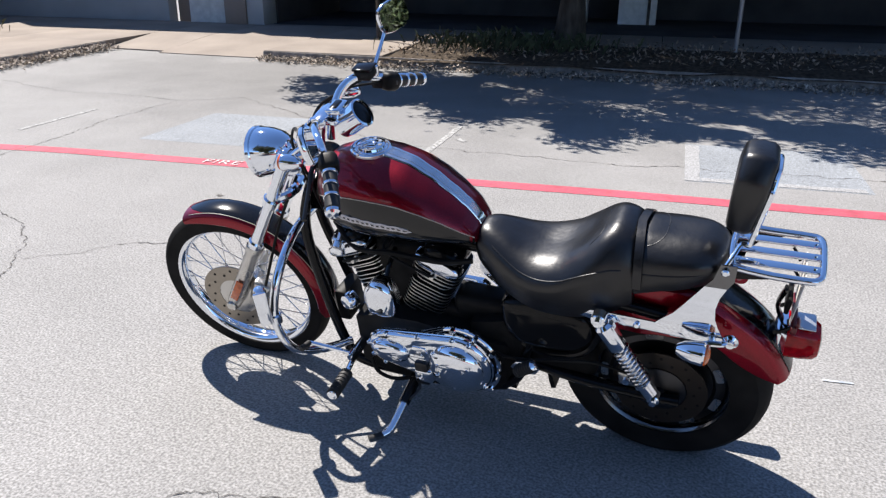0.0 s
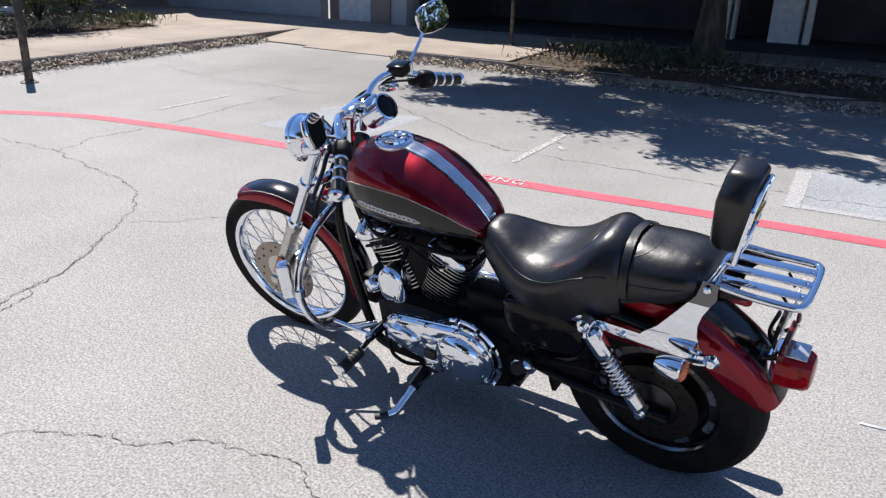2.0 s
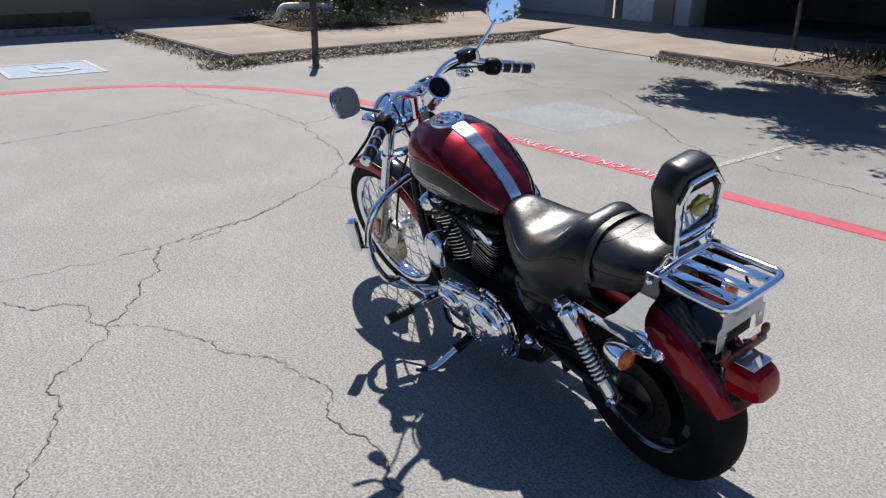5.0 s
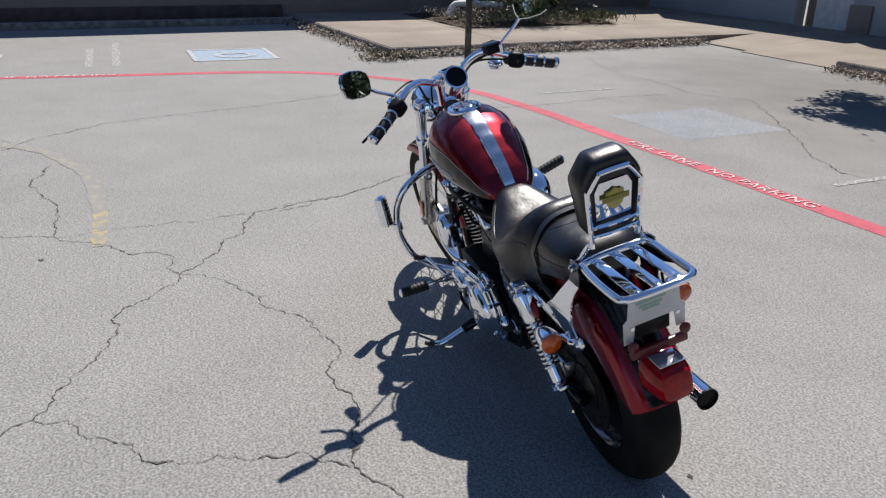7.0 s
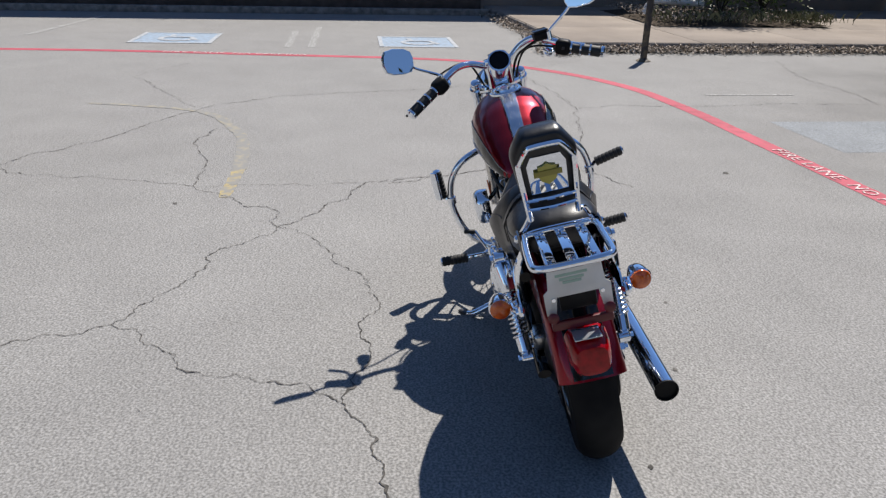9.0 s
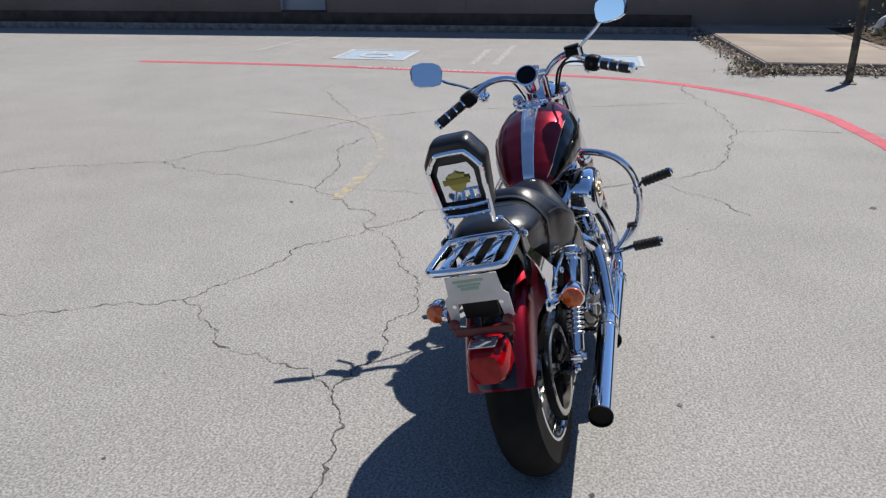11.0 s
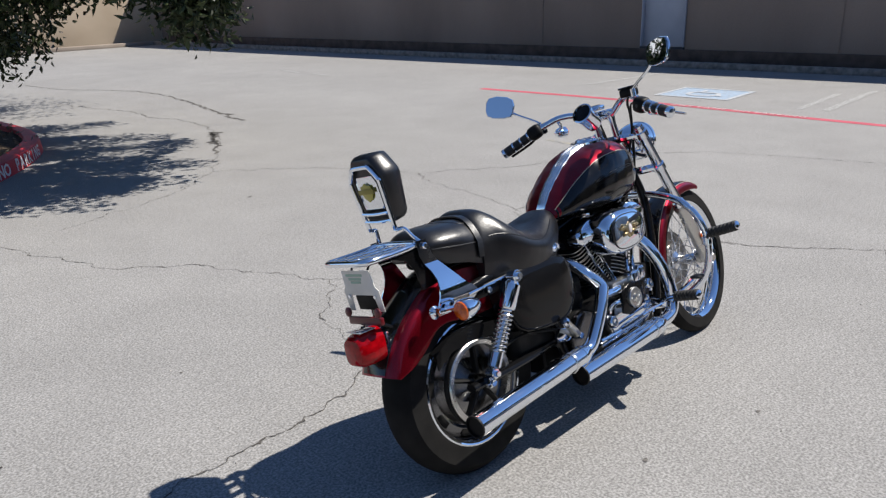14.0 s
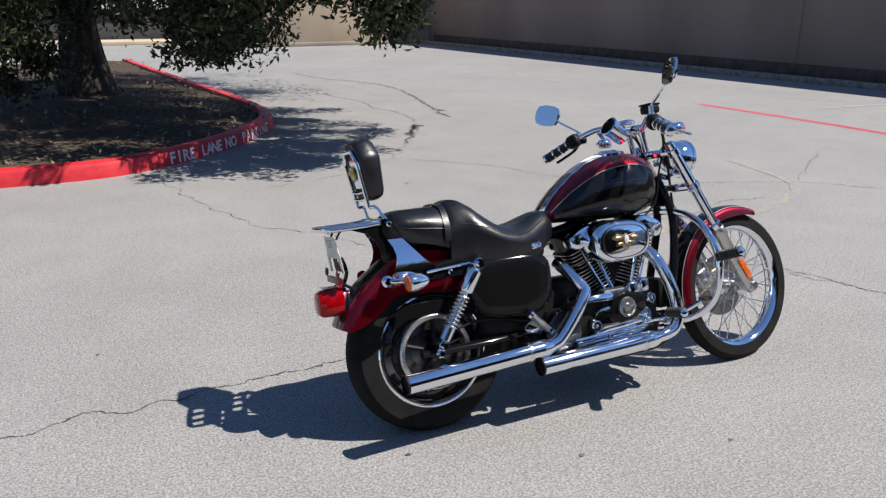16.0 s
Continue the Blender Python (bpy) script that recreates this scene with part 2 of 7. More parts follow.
def lathe(profile, at=(0, 0, 0), axis=(0, 1, 0), seg=32, closed=False, arc=None, cap=True):
    """Profile of (radius, height along the axis)."""
    x, y, z = frame_of(axis)
    at = Vector(at)
    g = Geo()
    n = len(profile)
    turns = seg if arc is None else seg + 1
    a0, a1 = (0, 2 * math.pi) if arc is None else arc
    for i in range(turns):
        a = a0 + (a1 - a0) * i / seg
        d = x * math.cos(a) + y * math.sin(a)
        g.v.extend([at + d * r + z * h for r, h in profile])
    rows = n if closed else n - 1
    for i in range(seg):
        j = (i + 1) % turns
        for k in range(rows):
            l = (k + 1) % n
            g.f.append((i * n + k, j * n + k, j * n + l, i * n + l))
    if cap and not closed and arc is None:
        for k in (0, n - 1):
            if profile[k][0] > 1e-6:
                g.f.append(tuple(i * n + k for i in range(seg)))
    return g


def cyl(p0, p1, r0, r1=None, seg=16, bevel=0.0):
    p0, p1 = Vector(p0), Vector(p1)
    r1 = r0 if r1 is None else r1
    h = (p1 - p0).length
    pr = [(r0, 0), (r1, h)] if not bevel else [(r0 - bevel, 0), (r0, bevel), (r1, h - bevel), (r1 - bevel, h)]
    return lathe(pr, p0, p1 - p0, seg)


def smooth_path(pts, n=6):
    pts = [Vector(p) for p in pts]
    if len(pts) < 3:
        return pts
    out = []
    for i in range(len(pts) - 1):
        p0, p1, p2, p3 = pts[max(i - 1, 0)], pts[i], pts[i + 1], pts[min(i + 2, len(pts) - 1)]
        for k in range(n):
            t = k / n
            out.append(0.5 * ((2 * p1) + (p2 - p0) * t + (2 * p0 - 5 * p1 + 4 * p2 - p3) * t * t + (3 * p1 - p0 - 3 * p2 + p3) * t ** 3))
    out.append(pts[-1])
    return out


def tube(pts, r, seg=12, n=6, cap=True, closed=False, flat=1.0):
    """A pipe along a smooth path; r: a radius or one for each end; flat: thickness across the second direction."""
    path = smooth_path(pts + ([pts[0]] if closed else []), n)
    g = Geo()
    radii = [r] * len(path) if not isinstance(r, (tuple, list)) else [r[0] + (r[1] - r[0]) * i / (len(path) - 1) for i in range(len(path))]
    t = (path[1] - path[0]).normalized()
    x, y, _ = frame_of(t)
    for i, p in enumerate(path):
        d = (path[min(i + 1, len(path) - 1)] - path[max(i - 1, 0)]).normalized()
        x = (x - d * x.dot(d)).normalized()
        y = d.cross(x)
        for k in range(seg):
            a = 2 * math.pi * k / seg
            g.v.append(p + x * (radii[i] * math.cos(a)) + y * (radii[i] * flat * math.sin(a)))
    for i in range(len(path) - 1):
        for k in range(seg):
            l = (k + 1) % seg
            g.f.append((i * seg + k, i * seg + l, (i + 1) * seg + l, (i + 1) * seg + k))
    if cap:
        g.f.append(tuple(range(seg)))
        g.f.append(tuple(range((len(path) - 1) * seg, len(path) * seg)))
    return g


def loft(rings, cap=True, closed_ring=True):
    """Rings of equally many points, skinned one to the next."""
    g = Geo()
    n = len(rings[0])
    for r in rings:
        g.v.extend([Vector(p) for p in r])
    for i in range(len(rings) - 1):
        for k in range(n if closed_ring else n - 1):
            l = (k + 1) % n
            g.f.append((i * n + k, i * n + l, (i + 1) * n + l, (i + 1) * n + k))
    if cap and closed_ring:
        g.f.append(tuple(range(n)))
        g.f.append(tuple(range((len(rings) - 1) * n, len(rings) * n)))
    return g


def prism(outline, depth, at=None, bevel=0.0):
    """A plate: an outline of (x, z) given depth along y, centred; rounded edges by bevel."""
    bm = bmesh.new()
    vs = [bm.verts.new((x, -depth / 2, z)) for x, z in outline]
    f = bm.faces.new(vs)
    ex = bmesh.ops.extrude_face_region(bm, geom=[f])
    bmesh.ops.translate(bm, vec=(0, depth, 0), verts=[e for e in ex["geom"] if isinstance(e, bmesh.types.BMVert)])
    if bevel:
        bmesh.ops.bevel(bm, geom=bm.edges[:], offset=bevel, segments=2, affect="EDGES", profile=0.5)
    bm.verts.index_update()
    g = Geo().add([v.co.copy() for v in bm.verts], [[v.index for v in f.verts] for f in bm.faces], at)
    bm.free()
    return g


def ribbon(pts, width, z, closed=False, jitter=0.0, rnd=None):
    """A flat band on the ground along points; width may be a function of the share of its length."""
    g = Geo()
    n = len(pts)
    for i in range(n):
        a, b = Vector(pts[max(i - 1, 0)]).to_2d(), Vector(pts[min(i + 1, n - 1)]).to_2d()
        d = (b - a).normalized()
        w = (width(i / (n - 1)) if callable(width) else width) / 2
        nx, ny = -d.y, d.x
        jl, jr = (rnd.uniform(1 - jitter, 1 + jitter), rnd.uniform(1 - jitter, 1 + jitter)) if rnd else (1, 1)
        p = pts[i]
        g.v.append(Vector((p[0] + nx * w * jl, p[1] + ny * w * jl, z)))
        g.v.append(Vector((p[0] - nx * w * jr, p[1] - ny * w * jr, z)))
    for i in range(n - 1):
        g.f.append((2 * i, 2 * i + 1, 2 * i + 3, 2 * i + 2))
    return g


# ---- the ground ----
LOT = Matrix.Rotation(radians(7.0), 4, "Z")       # the buildings' own directions


def lot(u, v, z=0.0):
    return LOT @ Vector((u, v, z))


def setting(name, geo, material, label, category, parent=None, smooth=35):
    return tagged(part(name, geo, material, parent, smooth=smooth), label, category, kind="structure")


g = Geo()
steps = [-900, -300, -100, -40, -20, -12, -6, -3, 0, 3, 6, 12, 20, 40, 100, 300, 900]
for yy in steps:
    for xx in steps:
        g.v.append(Vector((xx, yy, 0)))
k = len(steps)
g.f = [(j * k + i, j * k + i + 1, (j + 1) * k + i + 1, (j + 1) * k + i) for j in range(k - 1) for i in range(k - 1)]
setting("ground", g, asphalt, "weathered light grey asphalt of a parking lot", "asphalt", smooth=0)

# cracks: a main run of points, broken up on the way
rnd = random.Random(5)


def crack(pts, w=0.014, wander=0.05):
    path = []
    for a, b in zip(pts, pts[1:]):
        a, b = Vector(a), Vector(b)
        n = max(3, int((b - a).length / 0.011))
        nrm = Vector((-(b - a).y, (b - a).x)).normalized()
        for i in range(n):
            t = i / n
            off = noise.noise((a.x * 3 + t * (b - a).length * 5, a.y * 3, 7)) * wander * math.sin(math.pi * t) * 1.6
            along_ = t * (b - a).length
            off += (noise.noise((along_ * 8, a.x, a.y)) * 0.02 + noise.noise((along_ * 22, a.y, a.x)) * 0.018 + noise.noise((along_ * 60, a.y, a.x)) * 0.013) * min(1, t * 8, (1 - t) * 8)
            path.append(a + (b - a) * t + nrm * off)
    path.append(Vector(pts[-1]))
    g = ribbon(path, lambda s: 0.5 * w * (0.3 + 1.7 * abs(noise.noise((s * len(path) * 0.13, pts[0][0], 3)))), 0.003, jitter=0.8, rnd=rnd)
    setting("ground_crack", g, crack_mat, "dark irregular crack running through the asphalt", "crack", smooth=0)


crack([(-7.9, 2.95), (-7.38, 2.91), (-6.3, 3.22), (-5.2, 3.34), (-4.6, 3.22), (-3.97, 3.12), (-3.6, 2.9), (-3.4, 2.65), (-2.95, 2.0), (-2.77, 1.42), (-2.2, 1.18), (-1.92, 0.97)], 0.016)
crack([(-1.92, 0.97)] + [(-1.81, 1.15), (-1.73, 1.21), (-1.62, 1.27), (-1.55, 1.33), (-1.49, 1.32), (-1.43, 1.33), (-1.34, 1.41), (-1.24, 1.49), (-1.18, 1.49), (-1.08, 1.52), (-0.99, 1.57), (-0.93, 1.58), (-0.88, 1.56), (-0.83, 1.51)], 0.011, 0.02)
crack([(-0.83, 1.51), (-0.74, 1.5), (-0.55, 1.55), (-0.3, 1.5), (-0.18, 1.47), (0.02, 1.6), (0.2, 1.63), (0.55, 1.65), (0.96, 1.68), (1.58, 1.73), (2.4, 1.72), (3.4, 1.9)], 0.017)
crack([(-1.92, 0.97), (-1.7, 0.85), (-1.55, 0.71), (-1.25, 0.68), (-0.98, 0.56), (-0.76, 0.46)], 0.013)
crack([(-0.76, 0.46), (-0.58, 0.7), (-0.36, 0.94), (-0.32, 1.2), (-0.31, 1.32), (-0.18, 1.47)], 0.011)
crack([(-0.76, 0.46), (-0.55, 0.05), (-0.35, -0.41), (0.03, -0.7), (0.36, -1.71), (0.55, -2.6)], 0.012)
crack([(-1.92, 0.97), (-2.2, 0.92), (-2.35, 0.66), (-2.5, 0.52), (-2.64, 0.32), (-2.75, -0.1), (-2.87, -0.96), (-3.0, -1.13)], 0.013)
crack([(-2.77, 1.42), (-2.7, 0.9), (-2.66, 0.5), (-2.64, 0.32)], 0.008)
crack([(-2.64, 0.32), (-3.2, 0.28), (-3.7, 0.05), (-4.2, 0.12)], 0.012)
crack([(-1.79, -2.72), (-2.21, -2.4), (-2.69, -1.85), (-3.0, -1.13), (-3.9, -0.6), (-4.6, -0.35), (-4.94, -0.19), (-5.55, 0.4), (-5.85, 1.25), (-6.18, 2.14), (-6.56, 2.95)], 0.016)
crack([(-0.05, -1.82), (-1.1, -2.18), (-1.79, -2.72), (-2.3, -3.51), (-2.6, -4.0), (-2.87, -4.5)], 0.013)
crack([(-2.24, -3.47), (-2.54, -3.95), (-2.68, -4.25), (-2.77, -4.44), (-2.9, -4.75)], 0.08)
crack([(-2.52, -3.97), (-2.62, -4.18), (-2.74, -4.36), (-2.82, -4.58), (-2.94, -4.72)], 0.15, 0.02)
crack([(-2.8, -4.5), (-2.9, -4.6), (-3.0, -4.66)], 0.12, 0.02)
crack([(-3.67, -5.23), (-3.85, -6.3), (-4.08, -7.4), (-4.27, -8.6)], 0.11, 0.1)
crack([(-4.27, -8.73), (-4.25, -9.7), (-3.88, -10.54), (-3.45, -11.3), (-3.3, -12.6)], 0.07)
crack([(-2.95, -4.75), (-3.1, -5.27), (-3.14, -6.06), (-2.96, -6.57), (-3.06, -7.35), (-2.85, -8.04), (-2.68, -9.1), (-1.55, -9.9)], 0.035)
crack([(-3.38, 2.67), (-3.17, 2.83), (-3.1, 2.96), (-2.99, 3.08), (-2.75, 3.22)], 0.009)
crack([(-5.22, 3.36), (-5.42, 3.76), (-5.4, 4.21), (-5.48, 4.9), (-5.66, 5.72), (-5.7, 6.65)], 0.016)
crack([(-2.95, 1.92), (-2.77, 1.42)], 0.008)
crack([(-2.74, 1.57), (-3.02, 2.1), (-3.3, 2.5)], 0.01)
crack([(-5.15, 7.09), (-4.2, 6.6), (-3.46, 6.19), (-3.13, 5.98), (-2.6, 5.78), (-2.2, 5.82), (-1.74, 5.85), (-0.75, 5.85), (0.08, 6.04), (1.08, 6.17), (2.4, 6.5)], 0.018)
crack([(-8.62, 6.87), (-7.8, 6.67), (-7.1, 6.58), (-6.3, 6.7), (-5.7, 6.65), (-5.15, 7.09)], 0.015)
crack([(-7.38, 2.91), (-7.9, 3.6), (-8.5, 4.2)], 0.01)
crack([(-4.97, -0.25), (-5.6, -0.7), (-6.27, -1.12), (-6.43, -1.3), (-6.89, -1.2), (-7.43, -0.95)], 0.012)

# small dark spots and stains
rs = random.Random(77)


def stain(x, y, r, material=crack_mat, z=0.0026):
    ring = []
    for k in range(14):
        a = 2 * math.pi * k / 14
        q = r * rs.uniform(0.6, 1.2)
        ring.append((x + math.cos(a) * q, y + math.sin(a) * q * 0.8, z))
    setting("stain", Geo().add(ring, [tuple(range(14))]), material, "small dark oil spot on the asphalt", "stain", smooth=0)


for x, y, r in ((0.18, 2.48, 0.012), (-0.41, 2.75, 0.014), (0.9, 3.05, 0.013), (-1.5, -1.6, 0.02), (-2.3, 0.3, 0.018), (-3.1, 4.0, 0.03), (1.2, 1.1, 0.01), (0.4, 0.9, 0.008), (-1.0, 2.9, 0.012), (0.2, 3.7, 0.012)):
    stain(x, y, r)

# painted lines
red_run = [(9.0, 6.35), (6.0, 5.97), (3.0, 5.57), (0.96, 5.29), (-0.63, 5.11), (-1.57, 4.98), (-2.9, 4.81), (-4.06, 4.64), (-5.0, 4.52), (-5.6, 4.4), (-6.2, 4.25), (-6.8, 3.95), (-7.3, 3.55), (-7.75, 3.0), (-8.03, 2.45), (-8.17, 1.7), (-8.2, 1.0), (-8.22, 0.0), (-8.28, -1.5), (-8.26, -3.0), (-8.1, -4.95)]
red_path = [p.to_2d() for p in smooth_path([(x, y, 0) for x, y in red_run], 40)]
setting("road_line", ribbon(red_path, 0.16, 0.0025, jitter=0.04, rnd=rnd), lane_red, "worn red fire-lane line painted on the asphalt", "road marking", smooth=0)


def stencil(text, at, angle, size, width, material=stencil_white, name="road_lettering", label="white stencilled letters painted on the red line", z=0.007, tilt=None, gap=1.1):
    cu = bpy.data.curves.new(name, "FONT")
    cu.body, cu.size, cu.align_x, cu.align_y = text, size, "CENTER", "CENTER"
    cu.extrude, cu.space_character, cu.resolution_u = 0.0006, gap, 2
    cu.materials.append(material)
    ob = new(name, cu)
    bpy.context.view_layer.update()
    sx = width / max(ob.dimensions.x, 1e-4)
    ob.matrix_world = tilt if tilt else Matrix.Translation((at[0], at[1], z)) @ Matrix.Rotation(angle, 4, "Z")
    ob.scale = (sx, 1, 1)
    return tagged(ob, label, "lettering", kind="structure")


ang = math.atan2(4.98 - 4.64, -1.57 + 4.06)
stencil("FIRE LANE", (-3.38, 4.735), ang, 0.15, 0.8)
stencil("NO PARKING", (-2.38, 4.872), ang, 0.15, 0.95)
stencil("FIRE LANE", (3.2, 5.59), ang, 0.15, 0.8)
stencil("NO PARKING", (4.2, 5.73), ang, 0.15, 0.95)
stencil("FIRE LANE", (-8.27, -1.1), radians(90), 0.15, 0.8)
stencil("NO PARKING", (-8.25, -0.12), radians(90), 0.15, 0.95)


def white_line(a, b, w=0.1, material=line_white, label="worn white parking bay line", name="bay_line"):
    pts = [Vector(a).lerp(Vector(b), i / 12) for i in range(13)]
    setting(name, ribbon(pts, w, 0.0035, jitter=0.12, rnd=rnd), material, label, "road marking", smooth=0)


white_line((-2.28, 5.45), (-2.4, 6.66), 0.06)
white_line((-6.04, 4.92), (-6.14, 5.94), 0.05)
white_line((0.55, 2.966), (0.66, 2.983), 0.014, bay_white, label="short worn scrap of a white painted line")
white_line((-2.24, 6.19), (-2.14, 6.11), 0.06, label="small worn scrap of white paint")
white_line((-8.9, 0.02), (-10.8, -0.12), 0.1)
white_line((-8.95, 0.34), (-11.4, 0.2), 0.1)
white_line((-9.6, -3.85), (-12.4, -3.72), 0.1)
white_line((-9.3, 3.6), (-9.0, 4.9), 0.08)
white_line((-8.04, -10.85), (-7.91, -10.0), 0.1)
white_line((-7.97, -9.6), (-7.94, -9.1), 0.1)


# loose grit and pebbles on the asphalt
rp_ = random.Random(19)
grit_v, grit_f = [], []
for _ in range(420):
    c = Vector((rp_.uniform(-8.0, 3.0), rp_.uniform(-3.5, 5.5), 0))
    q = rp_.uniform(0.002, 0.0055)
    a = rp_.uniform(0, 6.283)
    o = len(grit_v)
    for k in range(5):
        b = a + 1.2566 * k
        grit_v.append((c.x + math.cos(b) * q * rp_.uniform(0.7, 1.2), c.y + math.sin(b) * q * rp_.uniform(0.7, 1.2), 0.0005))
    grit_v.append((c.x, c.y, q * rp_.uniform(0.7, 1.1)))
    grit_f += [(o + k, o + (k + 1) % 5, o + 5) for k in range(5)]
grit_mesh = bpy.data.meshes.new("grit")
grit_mesh.from_pydata(grit_v, [], grit_f)
grit_mesh.materials.append(by_island(mat("pale grit", (0.36, 0.34, 0.31), 0.85, spec=0.3), 0.55))
tagged(new("grit", grit_mesh), "loose pale grit and small pebbles on the asphalt", "grit", kind="stuff")


def bay_sign(cx, cy, size, angle, fill, rim):
    m = Matrix.Translation((cx, cy, 0)) @ Matrix.Rotation(angle, 4, "Z")
    h = size / 2
    setting("bay_sign", Geo().add([(-h, -h, 0.003), (h, -h, 0.003), (h, h, 0.003), (-h, h, 0.003)], [(0, 1, 2, 3)], m), fill, "faded blue painted square of a disabled parking bay", "road marking", smooth=0)
    for i in range(4):
        r = Matrix.Rotation(i * math.pi / 2, 4, "Z")
        g = Geo().add([(-h, -h, 0.006), (h, -h, 0.006), (h, -h + 0.06, 0.006), (-h, -h + 0.06, 0.006)], [(0, 1, 2, 3)], m @ r)
        g.v = [p + Vector((0, 0, 0.0006 * i)) for p in g.v]
        setting("bay_line", g, rim, "worn white border of a blue painted square", "road marking", smooth=0)
    # the worn wheelchair figure: ring, seat bar and back
    ring = lathe([(0.19, 0.0), (0.27, 0.0)], (0.02, -0.1, 0.009), (0, 0, 1), 20, arc=(-2.6, 1.6))
    setting("bay_symbol", ring.move(m), rim, "worn white wheelchair symbol on faded blue paint", "road marking", smooth=0)
    bars = ribbon([(-0.1, 0.32), (-0.08, 0.05), (0.2, 0.05), (0.3, -0.25)], 0.08, 0.0105)
    setting("bay_symbol", bars.move(m), rim, "worn white wheelchair symbol on faded blue paint", "road marking", smooth=0)


bay_sign(-9.78, 1.83, 1.15, radians(94), bay_blue, bay_white)
bay_sign(-9.65, -1.7, 1.15, radians(94), bay_blue, bay_white)
setting("bay_sign", Geo().add([(-4.8, 5.08, 0.001), (-3.73, 5.22, 0.001), (-3.83, 6.4, 0.001), (-4.9, 6.26, 0.001)], [(0, 1, 2, 3)]), pale_blue, "almost worn off blue painted square on asphalt", "road marking", smooth=0)
setting("bay_sign", Geo().add([(-0.25, 5.62, 0.001), (1.0, 5.78, 0.001), (0.88, 6.95, 0.001), (-0.37, 6.8, 0.001)], [(0, 1, 2, 3)]), pale_blue, "almost worn off blue painted square on asphalt", "road marking", smooth=0)
white_line((-0.2, 5.64), (-0.31, 6.76), 0.11, pale_border, "almost worn off border of a painted square")
white_line((-0.14, 5.7), (0.95, 5.84), 0.09, pale_border, "almost worn off border of a painted square")

yel = [(-2.42, 0.56), (-2.9, 0.54), (-3.3, 0.5), (-3.9, 0.38), (-4.3, 0.2), (-4.62, 0.02), (-4.87, -0.28), (-5.0, -0.75), (-5.08, -1.25)]
yp = [p.to_2d() for p in smooth_path([(x, y, 0) for x, y in yel], 6)]
setting("road_line", ribbon(yp[:9], lambda s: 0.06 + 0.02 * min(1, s * 4), 0.0025, jitter=0.15, rnd=rnd), line_yellow, "faded yellow curved line on asphalt", "road marking", smooth=0)
setting("road_line", ribbon(yp[8:], lambda s: 0.1 - 0.03 * s, 0.0025, jitter=0.2, rnd=rnd), ghost_yellow, "nearly worn off yellow curved line on asphalt", "road marking", smooth=0)

# ---- pavement, north side ----
KERB = 0.13


def slab(name, corners, z, label, category="pavement", material=concrete, base=0.0):
    """A raised slab with a softened top edge, from corners (u, v) in order."""
    cs = [lot(u, v) for u, v in corners]
    c = sum(cs, Vector()) / len(cs)
    n = len(cs)
    g = Geo()
    for zz, ins in ((base - 0.05, 0.0), (z - 0.02, 0.0), (z - 0.005, 0.006), (z, 0.022)):
        for p in cs:
            d = c - p
            g.v.append(Vector((p.x, p.y, zz)) + d.normalized() * ins)
    for r in range(3):
        for i in range(n):
            j = (i + 1) % n
            g.f.append((r * n + i, r * n + j, (r + 1) * n + j, (r + 1) * n + i))
    g.f.append(tuple(3 * n + i for i in range(n)))
    return setting(name, g, material, label, category)


pavement_label = "pale sunlit concrete pavement slab with a low kerb"
# one slab for each bay between the joints
us = [-14.3, -12.4, -10.5, -8.62]
for i in range(3):
    vs_ = [5.12, 7.2, 9.1, 10.98, 12.8, 14.5]
    for j in range(5):
        slab("pavement", [(us[i] + 0.006, vs_[j] + 0.006), (us[i + 1] - 0.006, vs_[j] + 0.006), (us[i + 1] - 0.006, vs_[j + 1] - 0.006), (us[i] + 0.006, vs_[j + 1] - 0.006)], KERB, pavement_label)
for a, b, v0, z in ((-8.608, -7.456, 11.0, 0.02), (-7.444, -5.556, 10.75, 0.012)):
    f0, f1, b1, b0 = lot(a, v0), lot(b, v0 - 0.1), lot(b, 12.3), lot(a, 12.3)
    up_ = Vector((0, 0, 1))
    g = Geo().add([f0 + up_ * z, f1 + up_ * z, b1 + up_ * KERB, b0 + up_ * KERB, f0, f1, b1, b0], [(0, 1, 2, 3), (0, 4, 5, 1), (1, 5, 6, 2), (3, 7, 4, 0)])
    setting("pavement", g, concrete, "low concrete ramp slab flush with the asphalt", "pavement")
    slab("pavement", [(a, 12.31), (b, 12.31), (b, 14.5), (a, 14.5)], KERB, pavement_label)
for i, u in enumerate((-5.544, -3.6, -1.7, 0.2, 2.1, 4.0, 5.9, 7.8)):
    v0 = 10.62 - 0.05 * i
    slab("pavement", [(u, v0 if u < -3.7 else 12.7), (u + 1.89, v0 - 0.05 if u < -3.7 else 12.7), (u + 1.89, 14.5), (u, 14.5)], KERB, pavement_label)
# dirty kerb faces along the slabs' edges
for a, b in (((-14.3, 5.1), (-8.6, 5.1)), ((-8.6, 5.1), (-8.6, 10.98)), ((-5.55, 10.62), (-3.65, 10.5)), ((-3.65, 10.5), (3.0, 10.15)), ((3.0, 10.15), (9.0, 9.8))):
    p, q = lot(*a), lot(*b)
    d = (q - p).normalized()
    nrm = Vector((d.y, -d.x, 0))
    g = loft([[p + nrm * o + Vector((0, 0, z)) for o, z in ((0.012, 0.0), (0.012, KERB - 0.03), (0.0, KERB - 0.012), (-0.02, KERB - 0.012), (-0.02, 0.0))],
              [q + nrm * o + Vector((0, 0, z)) for o, z in ((0.012, 0.0), (0.012, KERB - 0.03), (0.0, KERB - 0.012), (-0.02, KERB - 0.012), (-0.02, 0.0))]])
    setting("kerb", g, kerb_mat, "dirty concrete kerb edge with dark stains", "kerb")


